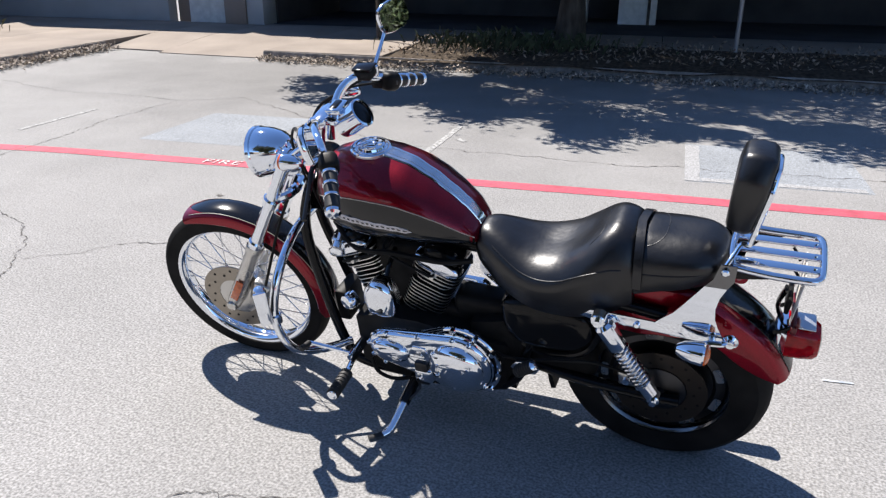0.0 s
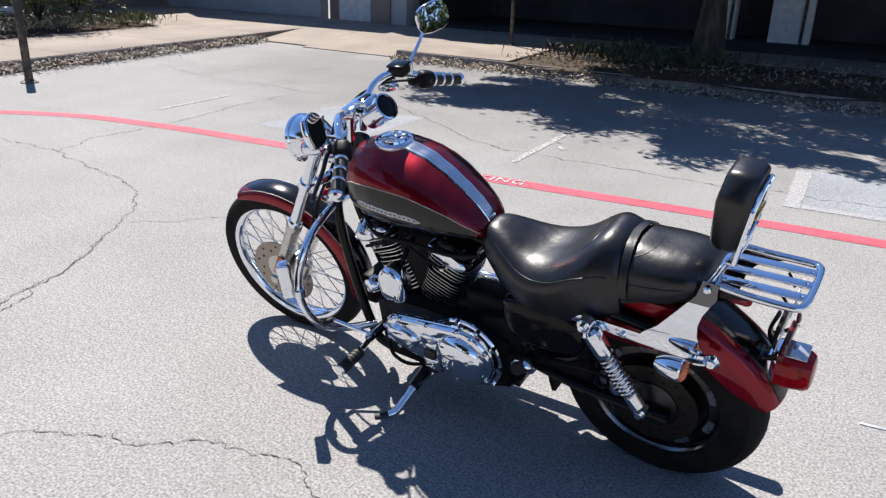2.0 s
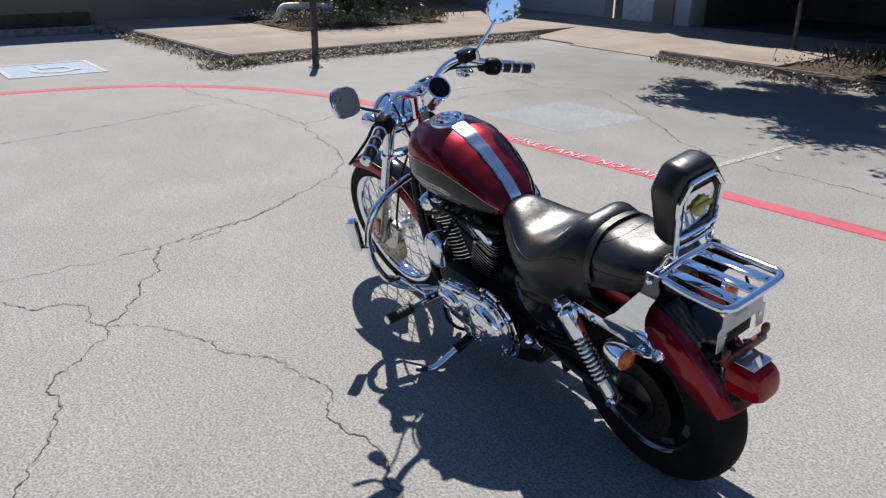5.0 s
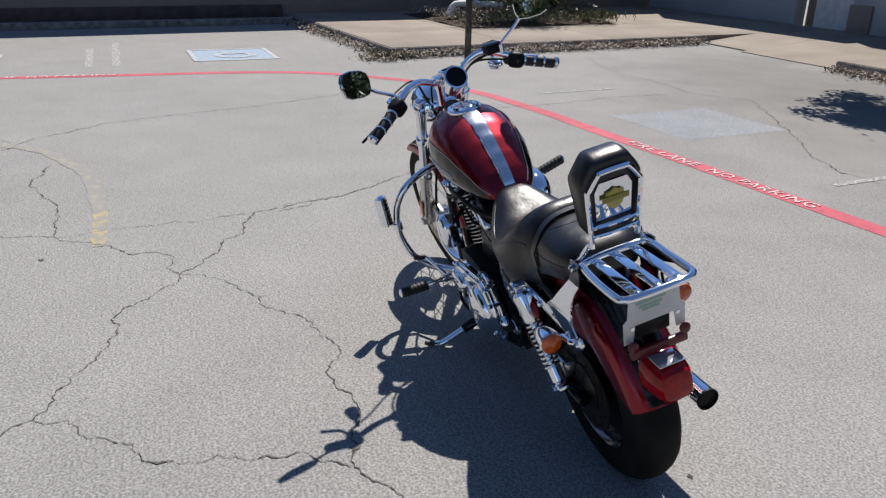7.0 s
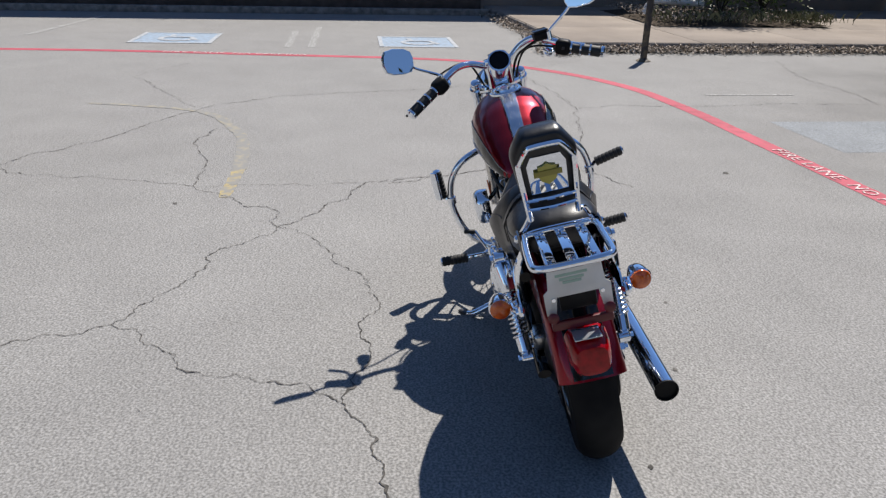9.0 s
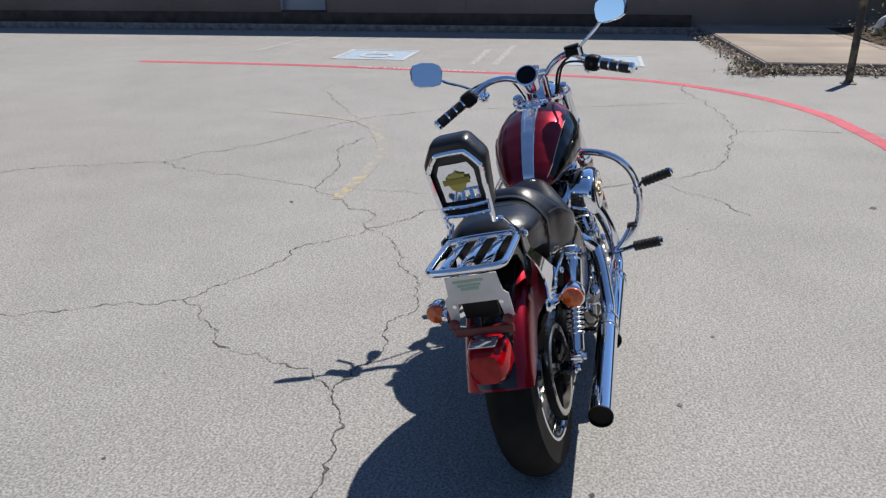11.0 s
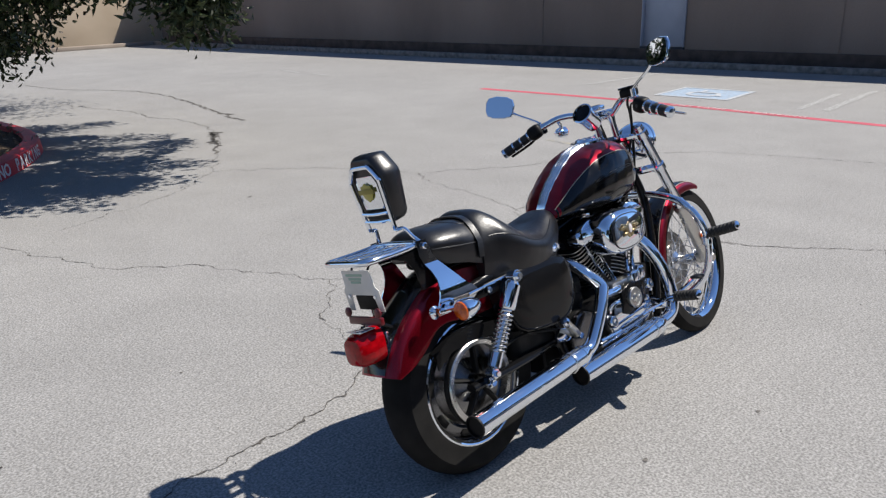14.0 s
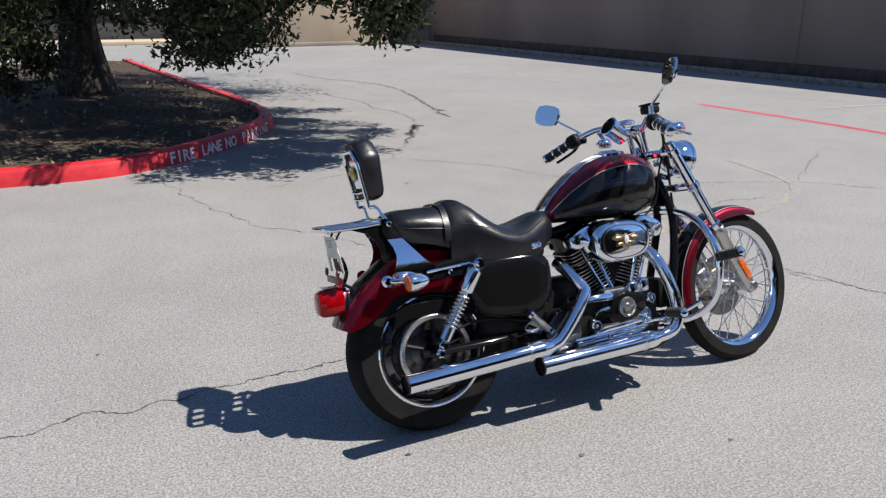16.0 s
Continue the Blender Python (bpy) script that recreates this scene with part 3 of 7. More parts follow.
def leaves(name, spots, size, material, label, category, curl=0.5, lift=1.0, seed=1, kind="stuff"):
    """Many small bent leaves at the given places."""
    r = random.Random(seed)
    vs, fs = [], []
    for p in spots:
        s = size * r.uniform(0.6, 1.3)
        a, tilt, roll = r.uniform(0, 6.283), r.gauss(0, 0.55) * lift, r.gauss(0, 0.55) * lift
        m = Matrix.Translation(p) @ Euler((tilt, roll, a)).to_matrix().to_4x4()
        c = curl * s * r.uniform(0.1, 0.5)
        o = len(vs)
        vs += [m @ Vector(q) for q in ((-s, 0, c), (0, -0.42 * s, 0), (s, 0, c), (0, 0.42 * s, 0))]
        fs += [(o, o + 1, o + 2), (o, o + 2, o + 3)]
    g = Geo()
    g.v, g.f = vs, fs
    me = bpy.data.meshes.new(name)
    me.from_pydata([tuple(p) for p in vs], [], fs)
    me.materials.append(material)
    return tagged(new(name, me), label, category, kind=kind)


rl = random.Random(11)


def strip(a, b, n, w, z=0.012):
    p, q = lot(*a), lot(*b)
    d = (q - p).normalized()
    nrm = Vector((d.y, -d.x, 0))
    return [p.lerp(q, rl.random()) + nrm * abs(rl.gauss(0, w)) + Vector((0, 0, z + abs(rl.gauss(0, 0.032)))) for _ in range(n)]


litter = strip((-14.0, 5.08), (-8.6, 5.08), 1500, 0.13, 0.02) + strip((-8.58, 5.1), (-8.58, 10.9), 4200, 0.15, 0.03) + strip((-5.5, 10.58), (-3.6, 10.46), 900, 0.16) + strip((-3.65, 10.45), (5.0, 10.0), 2600, 0.2)
litter += [lot(-8.6 + abs(rl.gauss(0, 0.22)), 5.05 - abs(rl.gauss(0, 0.2)), 0.015 + abs(rl.gauss(0, 0.03))) for _ in range(700)]
leaves("leaf_litter", litter, 0.032, litter_pale, "dry brown fallen leaves drifted along the kerb", "leaf litter", seed=3)


def blades(name, spots, h, material, label, seed=1):
    r = random.Random(seed)
    vs, fs = [], []
    for p in spots:
        hh = h * r.uniform(0.5, 1.3)
        a = r.uniform(0, 6.283)
        d = Vector((math.cos(a), math.sin(a), 0))
        w = Vector((-d.y, d.x, 0)) * 0.006
        o = len(vs)
        lean = d * hh * r.uniform(0.1, 0.8)
        vs += [p - w, p + w, p + lean * 0.4 + Vector((0, 0, hh * 0.7)), p + lean + Vector((0, 0, hh * r.uniform(0.7, 1.0)))]
        fs += [(o, o + 1, o + 2), (o + 1, o + 3, o + 2)]
    me = bpy.data.meshes.new(name)
    me.from_pydata([tuple(p) for p in vs], [], fs)
    me.materials.append(material)
    return tagged(new(name, me), label, "grass", kind="stuff")


tuft = [lot(-8.6 + rl.gauss(0, 0.22), 5.05 + rl.gauss(0, 0.14), 0.0) for _ in range(500)]
blades("grass_tuft", tuft[:320], 0.1, grass_mat, "dull green grass tuft growing over the kerb corner", 4)

# planting bed on the pavement, with shrub and pipe
g = Geo()
nu, nv = 14, 18
for j in range(nv + 1):
    for i in range(nu + 1):
        su, sv = i / nu, j / nv
        edge = min(su, 1 - su, sv, 1 - sv) * 4
        p = lot(-13.6 + 2.95 * su, 7.35 + 3.4 * sv)
        g.v.append(Vector((p.x, p.y, KERB + 0.004 + 0.12 * min(1, edge) + 0.05 * noise.noise((p.x * 2, p.y * 2, 1)))))
g.f = [(j * (nu + 1) + i, j * (nu + 1) + i + 1, (j + 1) * (nu + 1) + i + 1, (j + 1) * (nu + 1) + i) for j in range(nv) for i in range(nu)]
setting("planting_bed", g, soil, "mulched planting bed on the pavement", "planting bed")
bed_spots = [lot(rl.uniform(-13.5, -10.65), rl.uniform(7.4, 10.75), KERB + 0.1 + abs(rl.gauss(0, 0.05))) for _ in range(2600)]
leaves("leaf_litter", bed_spots, 0.035, litter_pale, "dry brown leaves covering a planting bed", "leaf litter", seed=8)
bed_grass = [lot(rl.gauss(-10.95, 0.22), rl.uniform(7.4, 10.7), KERB + 0.08) for _ in range(700)] + [lot(rl.gauss(-11.1, 0.3), rl.gauss(10.3, 0.3), KERB + 0.08) for _ in range(900)]
blades("grass_tuft", bed_grass[::2], 0.17, grass_mat, "dull green ground cover along the planting bed", 6)


def shrub(center, rx, rz, n, seed, label):
    r = random.Random(seed)
    thing = tagged(new("shrub"), label, "shrub")
    thing.location = center
    stems = Geo()
    for i in range(9):
        a = r.uniform(0, 6.283)
        tip = Vector((math.cos(a) * rx * r.uniform(0.3, 0.8), math.sin(a) * rx * r.uniform(0.3, 0.8), rz * r.uniform(0.8, 1.6)))
        stems.join(tube([(0, 0, 0), tuple(tip * 0.5 + Vector((0, 0, 0.1))), tuple(tip)], (0.018, 0.005), 6, 3))
    part("stem", stems, bark, thing)
    spots = []
    clumps = [(Vector((r.gauss(0, 0.5) * rx, r.gauss(0, 0.5) * rx, rz * r.uniform(0.45, 1.75))), r.uniform(0.15, 0.3)) for _ in range(26)]
    for i in range(n):
        c, s = r.choice(clumps)
        spots.append(c + Vector((r.gauss(0, s), r.gauss(0, s), r.gauss(0, s * 0.8))))
    vs, fs = [], []
    for p in spots:
        p.z = max(p.z, 0.05)
        s = 0.045 * r.uniform(0.6, 1.3)
        m = Matrix.Translation(p) @ Euler((r.gauss(0, 0.7), r.gauss(0, 0.7), r.uniform(0, 6.28))).to_matrix().to_4x4()
        o = len(vs)
        vs += [m @ Vector(q) for q in ((-s, 0, 0.01), (0, -0.45 * s, 0), (s, 0, 0.01), (0, 0.45 * s, 0))]
        fs += [(o, o + 1, o + 2), (o, o + 2, o + 3)]
    g = Geo()
    g.v, g.f = vs, fs
    part("crown", g, shrub_mat, thing, smooth=0)


shrub(lot(-11.75, 9.1, KERB + 0.1), 0.75, 0.75, 5200, 21, "yellow-green leafy shrub in a planting bed")
shrub(lot(-12.3, 10.3, KERB + 0.1), 0.6, 0.6, 2500, 22, "dense green shrub beside a building wall")
p = lot(-12.0, 8.0, KERB + 0.32)
q = lot(-11.75, 8.75, KERB + 0.3)
pipe = Geo().join(tube([tuple(lot(-12.05, 7.72, KERB + 0.08)), tuple(lot(-12.03, 7.8, KERB + 0.27)), tuple(p), tuple(q)], 0.06, 14, 6))
tagged(part("drain_pipe", pipe, white_paint), "short white bent drain pipe standing in a planting bed", "pipe")

# ---- poles ----


def pole(at, r, h, material, label, lean=(0, 0)):
    thing = tagged(new("sign_post"), label, "post")
    thing.location = at
    part("tube", cyl((0, 0, 0), (lean[0], lean[1], h), r, seg=14), material, thing)
    part("collar", lathe([(r * 2.2, 0), (r * 2.2, 0.01), (r * 1.25, 0.03), (r * 1.0, 0.05)], (0, 0, 0), (0, 0, 1), 14), material, thing)
    part("cap", lathe([(r, h), (r * 1.05, h), (r * 0.8, h + 0.02), (0.0001, h + 0.025)], (lean[0], lean[1], 0), (0, 0, 1), 14), material, thing)


pole((-8.36, 4.9, 0), 0.045, 1.0, rust, "dark weathered iron post with yellowish wear, standing in the asphalt")
pole((-5.88, 11.84, KERB), 0.032, 2.5, rust, "thin dark sign post on the concrete pavement")
pole((-0.25, 11.9, 0.12), 0.032, 2.5, mat("grey galvanised steel", (0.3, 0.3, 0.31), 0.5, 0.7), "thin grey steel sign post in the shade")

# ---- buildings ----


def wall(name, u0, v0, u1, v1, h, thick, material, label, z0=0.0, parent=None):
    a, b = Vector((u0, v0, 0)), Vector((u1, v1, 0))
    mid, ln = (a + b) / 2, (b - a).length
    ang = math.atan2(b.y - a.y, b.x - a.x)
    g = box((ln, thick, h), (0, 0, z0 + h / 2), 0.01)
    g.move(LOT @ Matrix.Translation(mid) @ Matrix.Rotation(ang, 4, "Z"))
    return setting(name, g, material, label, "wall", parent)


# west building: brown-grey stucco, with a door, pilasters and a low dark plinth
wall("wall_west", -14.45, 14.7, -14.45, -2.62, 3.5, 0.3, wall_brown, "shaded brown-grey stucco wall of a low building")
wall("wall_west", -14.45, -3.62, -14.45, -22.0, 3.5, 0.3, wall_brown, "shaded brown-grey stucco wall of a low building")
wall("wall_west", -14.45, -3.615, -14.45, -2.625, 1.1, 0.3, wall_brown, "stucco wall above a door", 2.4)
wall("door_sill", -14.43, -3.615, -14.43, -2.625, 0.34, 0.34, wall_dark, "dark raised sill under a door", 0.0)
wall("trim", -14.27, 5.0, -14.27, -21.5, 0.3, 0.1, plinth_brown, "dark low plinth along the wall foot", 0.0)
wall("kerb", -13.5, 5.0, -13.5, -21.5, 0.12, 0.16, kerb_mat, "dirty concrete kerb along a building", 0.0)
wall("trim", -14.29, -6.1, -14.29, -6.13, 3.1, 0.02, wall_brown, "narrow joint strip on a stucco wall", 0.3)
wall("trim", -14.29, 0.4, -14.29, 0.37, 3.6, 0.02, wall_brown, "narrow joint strip on a stucco wall", 0.3)
d = setting("door_1", box((0.05, 0.93, 2.04), (-14.4, -3.12, 1.365), 0.005).move(LOT), door_mat, "pale grey painted steel door in shade", "door")
part("door_handle", cyl((0, 0, 0), (0.05, 0, 0), 0.03, seg=12).move(LOT @ Matrix.Translation((-14.37, -2.75, 1.35))), rust, d)
wall("door_frame", -14.42, -3.612, -14.42, -3.588, 2.06, 0.34, door_mat, "pale grey door frame", 0.342)
wall("door_frame", -14.42, -2.652, -14.42, -2.628, 2.06, 0.34, door_mat, "pale grey door frame", 0.342)
# south end wall, in the sun
wall("wall_south", -14.3, -22.1, -7.4, -22.1, 3.6, 0.3, beige, "sunlit beige stucco wall at the end of the lot")
wall("kerb", -13.4, -21.3, -5.5, -21.3, 0.12, 0.3, concrete, "pale concrete kerb before a beige wall")
wall("wall_south", -7.2, -26.0, 6.0, -26.0, 1.15, 0.3, wall_dark, "shop front at the end of the lot, coloured dark for shade")
wall("wall_south", -7.2, -25.9, 6.0, -25.9, 2.4, 0.5, white_paint, "white fascia over a dark shop front", 1.16)
wall("pavement", -7.2, -25.0, 6.0, -25.0, 0.12, 1.6, beige, "pale pavement before a shop front", 0.0)
# north building: painted masonry, then a deep dark recess with white columns
wall("wall_north", -14.25, 14.68, -9.75, 14.68, 5.0, 0.3, wall_grey, "white-grey painted masonry wall in shade")
for zz in (0.5, 0.78, 1.06, 1.34, 1.62, 1.9):
    wall("trim", -14.2, 14.52, -9.8, 14.52, 0.012, 0.012, wall_dark, "thin horizontal joint in painted masonry", zz + KERB)
wall("wall_north", -9.73, 15.1, -9.2, 15.1, 5.0, 0.5, wall_brown, "shaded stucco pier between wall panels")
wall("wall_north", -9.19, 14.6, -8.28, 14.6, 5.0, 0.35, white_paint, "white painted masonry panel in shade")
wall("wall_north", -8.26, 14.55, -7.45, 14.55, 5.0, 0.55, wall_grey, "grey painted masonry pier with a dark base")
wall("trim", -8.27, 14.24, -7.8, 14.24, 0.5, 0.06, wall_brown, "brown base panel of a pier", KERB)
# walls, floor and soffit of the recess carry its shade in their colour
wall("wall_north", -7.4, 18.2, 10.0, 18.2, 5.0, 0.3, wall_dark, "wall deep under a canopy, coloured dark for shade")
wall("wall_north", -7.55, 14.85, -7.55, 18.3, 5.0, 0.25, wall_dark, "side wall of a recess, coloured dark for shade")
wall("floor", -7.4, 16.35, 10.0, 16.35, 0.1, 3.6, wall_dark, "concrete floor under a canopy, coloured dark for shade", 0.03)
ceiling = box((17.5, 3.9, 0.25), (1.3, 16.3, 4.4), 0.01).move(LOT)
setting("ceiling", ceiling, wall_dark, "underside of a canopy, coloured dark for shade", "ceiling")
wall("wall_north", -7.4, 14.5, 10.0, 14.5, 2.0, 0.3, wall_grey, "grey fascia of a canopy", 3.0)
for uu, w in ((-1.55, 0.35), (-0.35, 0.75)):
    c = setting("column", box((w, 0.5, 4.4), (uu, 16.9, 2.25), 0.02).move(LOT), white_paint, "white painted column under a dark canopy", "column")
    part("pipe", cyl((0, 0, 0), (0, 0, 4.2), 0.03, seg=10).move(LOT @ Matrix.Translation((uu + w * 0.3, 16.62, 0.1))), rust, c)

# ---- planted bed in the tree's shade, north ----
g = Geo()
nu, nv = 40, 12
for j in range(nv + 1):
    for i in range(nu + 1):
        su, sv = i / nu, j / nv
        edge = min(su, 1 - su, sv, 1 - sv) * 5
        p = lot(-3.66 + 12 * su, 10.42 - 0.55 * su + (2.27 + 0.5 * su) * sv)
        g.v.append(Vector((p.x, p.y, 0.1 + 0.1 * min(1, edge) + 0.05 * noise.noise((p.x * 1.5, p.y * 1.5, 4)))))
g.f = [(j * (nu + 1) + i, j * (nu + 1) + i + 1, (j + 1) * (nu + 1) + i + 1, (j + 1) * (nu + 1) + i) for j in range(nv) for i in range(nu)]
setting("planting_bed", g, soil, "dark shaded planting bed covered with leaves", "planting bed")
spots = [lot(rl.uniform(-3.6, 7), rl.uniform(10.2, 12.4), 0.2 + abs(rl.gauss(0, 0.04))) for _ in range(2600)]
leaves("leaf_litter", spots, 0.035, litter_shaded, "dry fallen leaves on a shaded planting bed", "leaf litter", seed=31)
spots = [lot(rl.gauss(-1.9, 0.7), rl.uniform(10.9, 12.6), 0.15) for _ in range(900)]
blades("ground_cover", spots[:500], 0.24, ivy_mat, "dull green ground cover round a tree trunk", 32)


# ---- trees ----
def tree(at, trunk_h, trunk_r, crown_c, crown_r, crown_h, n_limb, n_leaf, seed, label, skirts=(), leaf=0.065, clump=(0.07, 0.14), thin=0.0):
    """A tapered trunk, forked limbs, and leaves in clumps round the twigs; skirts: low clumps (centre, spread, share)."""
    r = random.Random(seed)
    thing = tagged(new("tree"), label, "tree")
    thing.location = at
    wood = Geo()
    prof = []
    for i in range(9):
        t = i / 8
        prof.append((trunk_r * (1.45 - 0.45 * min(1, t * 3)) * (1 - 0.25 * t), trunk_h * t))
    tr = lathe(prof, (0, 0, 0), (0, 0, 1), 18)
    for p in tr.v:
        a = math.atan2(p.y, p.x)
        k = 1 + 0.1 * noise.noise((math.cos(a) * 2, math.sin(a) * 2, p.z * 0.8))
        p.x, p.y = p.x * k + 0.08 * p.z * 0.3, p.y * k
    part("trunk", tr, bark, thing)
    clumps = []
    c0 = Vector(crown_c)
    for i in range(n_limb):
        a = 6.283 * i / n_limb + r.uniform(-0.3, 0.3)
        rad = crown_r * r.uniform(0.55, 1.0)
        tip = c0 + Vector((math.cos(a) * rad, math.sin(a) * rad, crown_h * r.uniform(-0.35, 0.6)))
        base = Vector((0.02 * trunk_h, 0, trunk_h * r.uniform(0.75, 1.0)))
        mid = base.lerp(tip, 0.5) + Vector((0, 0, crown_h * 0.22))
        wood.join(tube([tuple(base), tuple(mid), tuple(tip)], (trunk_r * 0.42, 0.015), 7, 5))
        for k in range(7):
            s = r.uniform(0.35, 1.0)
            o = base.lerp(mid, s * 2) if s < 0.5 else mid.lerp(tip, s * 2 - 1)
            e = o + Vector((r.gauss(0, 1), r.gauss(0, 1), r.gauss(0.1, 0.6))) * crown_r * 0.2
            wood.join(tube([tuple(o), tuple(o.lerp(e, 0.5) + Vector((0, 0, 0.1))), tuple(e)], (0.03, 0.006), 5, 3))
            clumps.append((e, crown_r * r.uniform(*clump)))
            clumps.append((o.lerp(e, 0.6), crown_r * r.uniform(0.05, 0.1)))
    for c, s in skirts:
        c = Vector(c)
        for k in range(12):
            q = Vector((r.gauss(0, 1), r.gauss(0, 1), r.gauss(0, 0.6)))
            e = c + q * (s * min(1.0, 1.8 / max(0.1, q.length)))
            clumps.append((e, r.uniform(0.1, 0.24)))
            wood.join(tube([tuple(c + Vector((0, 0, 0.9))), tuple(c.lerp(e, 0.5) + Vector((0, 0, 0.3))), tuple(e)], (0.02, 0.005), 5, 3))
    part("limbs", wood, bark, thing)
    vs, fs = [], []
    for i in range(n_leaf):
        k = r.randrange(len(clumps))
        if k >= n_limb * 14 and r.random() < thin:
            k = r.randrange(len(clumps))
        c, s = clumps[k]
        q = Vector((r.gauss(0, 1), r.gauss(0, 1), r.gauss(0, 0.75)))
        p = c + q * (s * min(1.0, 1.9 * r.uniform(0.4, 1.0) / max(0.1, q.length)))
        sz = leaf * r.uniform(0.6, 1.35)
        m = Matrix.Translation(p) @ Euler((r.gauss(0, 0.8), r.gauss(0, 0.8), r.uniform(0, 6.28))).to_matrix().to_4x4()
        o = len(vs)
        vs += [m @ Vector(q) for q in ((-sz, 0, 0.012), (0, -0.42 * sz, 0), (sz, 0, 0.012), (0, 0.42 * sz, 0))]
        fs += [(o, o + 1, o + 2), (o, o + 2, o + 3)]
    me = bpy.data.meshes.new("crown")
    me.from_pydata([tuple(p) for p in vs], [], fs)
    me.materials.append(leaf_mat)
    ob = new("crown", me)
    ob.parent = thing


tree((-2.75, 12.3, 0.1), 2.6, 0.19, (0.5, 0.5, 4.4), 4.0, 1.4, 22, 200000, 41, "oak tree with a dark trunk and broad leafy crown",
     [((x - 0.62 * 3.0 + 2.75, y + 0.33 * 3.0 - 12.3, 2.9), 0.42) for x, y in ((-3.6, 8.4), (-2.9, 8.0), (-2.2, 7.6), (-1.5, 7.3), (-0.7, 7.5), (0.1, 7.7), (0.9, 7.7), (1.8, 7.7), (-2.9, 9.4), (-2.3, 9.9), (-2.8, 10.6), (-1.6, 9.3), (-3.9, 7.9), (-4.35, 8.5), (-3.9, 8.8), (-3.5, 7.7))], leaf=0.05, clump=(0.1, 0.17))
tree((6.3, 13.0, 0.1), 2.5, 0.2, (0.0, 0.1, 4.5), 3.3, 1.5, 14, 110000, 47, "oak tree in the shaded planting bed", leaf=0.075, clump=(0.1, 0.17))

# ---- kerbed island with the second tree, south ----
isl = [(6.5, -3.3), (4.5, -2.95), (3.0, -2.8), (1.85, -2.82), (0.92, -2.92), (0.19, -3.4), (-0.5, -4.15), (-1.0, -4.95), (-1.2, -5.6), (-1.25, -6.3), (-1.15, -7.6), (-0.95, -9.2), (-0.7, -11.0), (-0.1, -16.0), (0.4, -22.0), (6.5, -22.0)]
ip = smooth_path([(x, y, 0) for x, y in isl[:-2]], 6)
n = len(ip)
g = Geo()
sec = ((0.0, 0.0), (0.012, 0.11), (0.025, 0.14), (0.06, 0.15), (0.17, 0.15), (0.18, 0.05))
for i, p in enumerate(ip):
    d = (ip[min(i + 1, n - 1)] - ip[max(i - 1, 0)]).normalized()
    inward = Vector((-d.y, d.x, 0))
    g.v.extend([p + inward * o + Vector((0, 0, z)) for o, z in sec])
m_ = len(sec)
g.f = [(i * m_ + k, i * m_ + k + 1, (i + 1) * m_ + k + 1, (i + 1) * m_ + k) for i in range(n - 1) for k in range(m_ - 1)]
setting("kerb", g, kerb_red, "rounded concrete kerb painted fire-lane red", "kerb")
g = Geo()
inner = []
for i, p in enumerate(ip):
    d = (ip[min(i + 1, n - 1)] - ip[max(i - 1, 0)]).normalized()
    inner.append(p + Vector((-d.y, d.x, 0)) * 0.175)
ctr = Vector((5.5, -11.0, 0.3))
rings = []
for s, z in ((0, 0.1), (0.08, 0.14), (0.25, 0.2), (0.6, 0.26)):
    rings.append([p.lerp(ctr, s) + Vector((0, 0, z - p.lerp(ctr, s).z + 0.03 * noise.noise((p.x + s * 9, p.y, 2)))) for p in inner])
setting("island_soil", loft(rings, cap=False, closed_ring=False), soil, "dark soil and leaf mulch of a kerbed tree island", "planting bed")
spots = []
for _ in range(1500):
    i = rl.randrange(n)
    s = rl.random() ** 1.5 * 0.6
    q = inner[i].lerp(ctr, s)
    spots.append(Vector((q.x + rl.gauss(0, 0.1), q.y + rl.gauss(0, 0.1), 0.14 + 0.13 * min(1, s * 2.5) + abs(rl.gauss(0, 0.02)))))
spots = [q for q in spots if q.y < -3.2 or q.x > 1]
leaves("leaf_litter", spots, 0.035, litter_shaded, "dry fallen leaves under a tree on an island", "leaf litter", seed=33)


def along(path, dist):
    """Place and direction at a distance along a path."""
    for a, b in zip(path, path[1:]):
        ln = (b - a).length
        if dist <= ln:
            return a.lerp(b, dist / ln), (b - a).normalized()
        dist -= ln
    return path[-1], (path[-1] - path[-2]).normalized()


def kerb_text(text, start, width, size):
    """Stencilled letters set one by one along the kerb's curved face, joined to one mesh."""
    d0 = min((0.01 * i for i in range(900)), key=lambda q: (along(ip, q)[0] - Vector((*start, 0))).length)
    g = Geo()
    for i, ch in enumerate(text):
        if ch == " ":
            continue
        cu = bpy.data.curves.new("letter", "FONT")
        cu.body, cu.size, cu.align_x, cu.align_y, cu.resolution_u = ch, size, "CENTER", "CENTER", 2
        cu.offset = 0.0045
        ob = bpy.data.objects.new("letter", cu)
        me = bpy.data.meshes.new_from_object(ob)
        p, d = along(ip, d0 + width * (i + 0.5) / len(text))
        nrm = Vector((d.y, -d.x, 0))
        up = (Vector((0, 0, 1)) - nrm * 0.1).normalized()
        m = Matrix(((d.x, up.x, nrm.x, p.x - nrm.x * 0.003), (d.y, up.y, nrm.y, p.y - nrm.y * 0.003), (0, up.z, nrm.z, 0.066), (0, 0, 0, 1)))
        g.add([v.co for v in me.vertices], [tuple(f.vertices) for f in me.polygons], m)
        bpy.data.objects.remove(ob)
        bpy.data.meshes.remove(me)
    tagged(part("kerb_lettering", g, kerb_white, smooth=0), "white stencilled letters on the red kerb", "lettering", kind="structure")


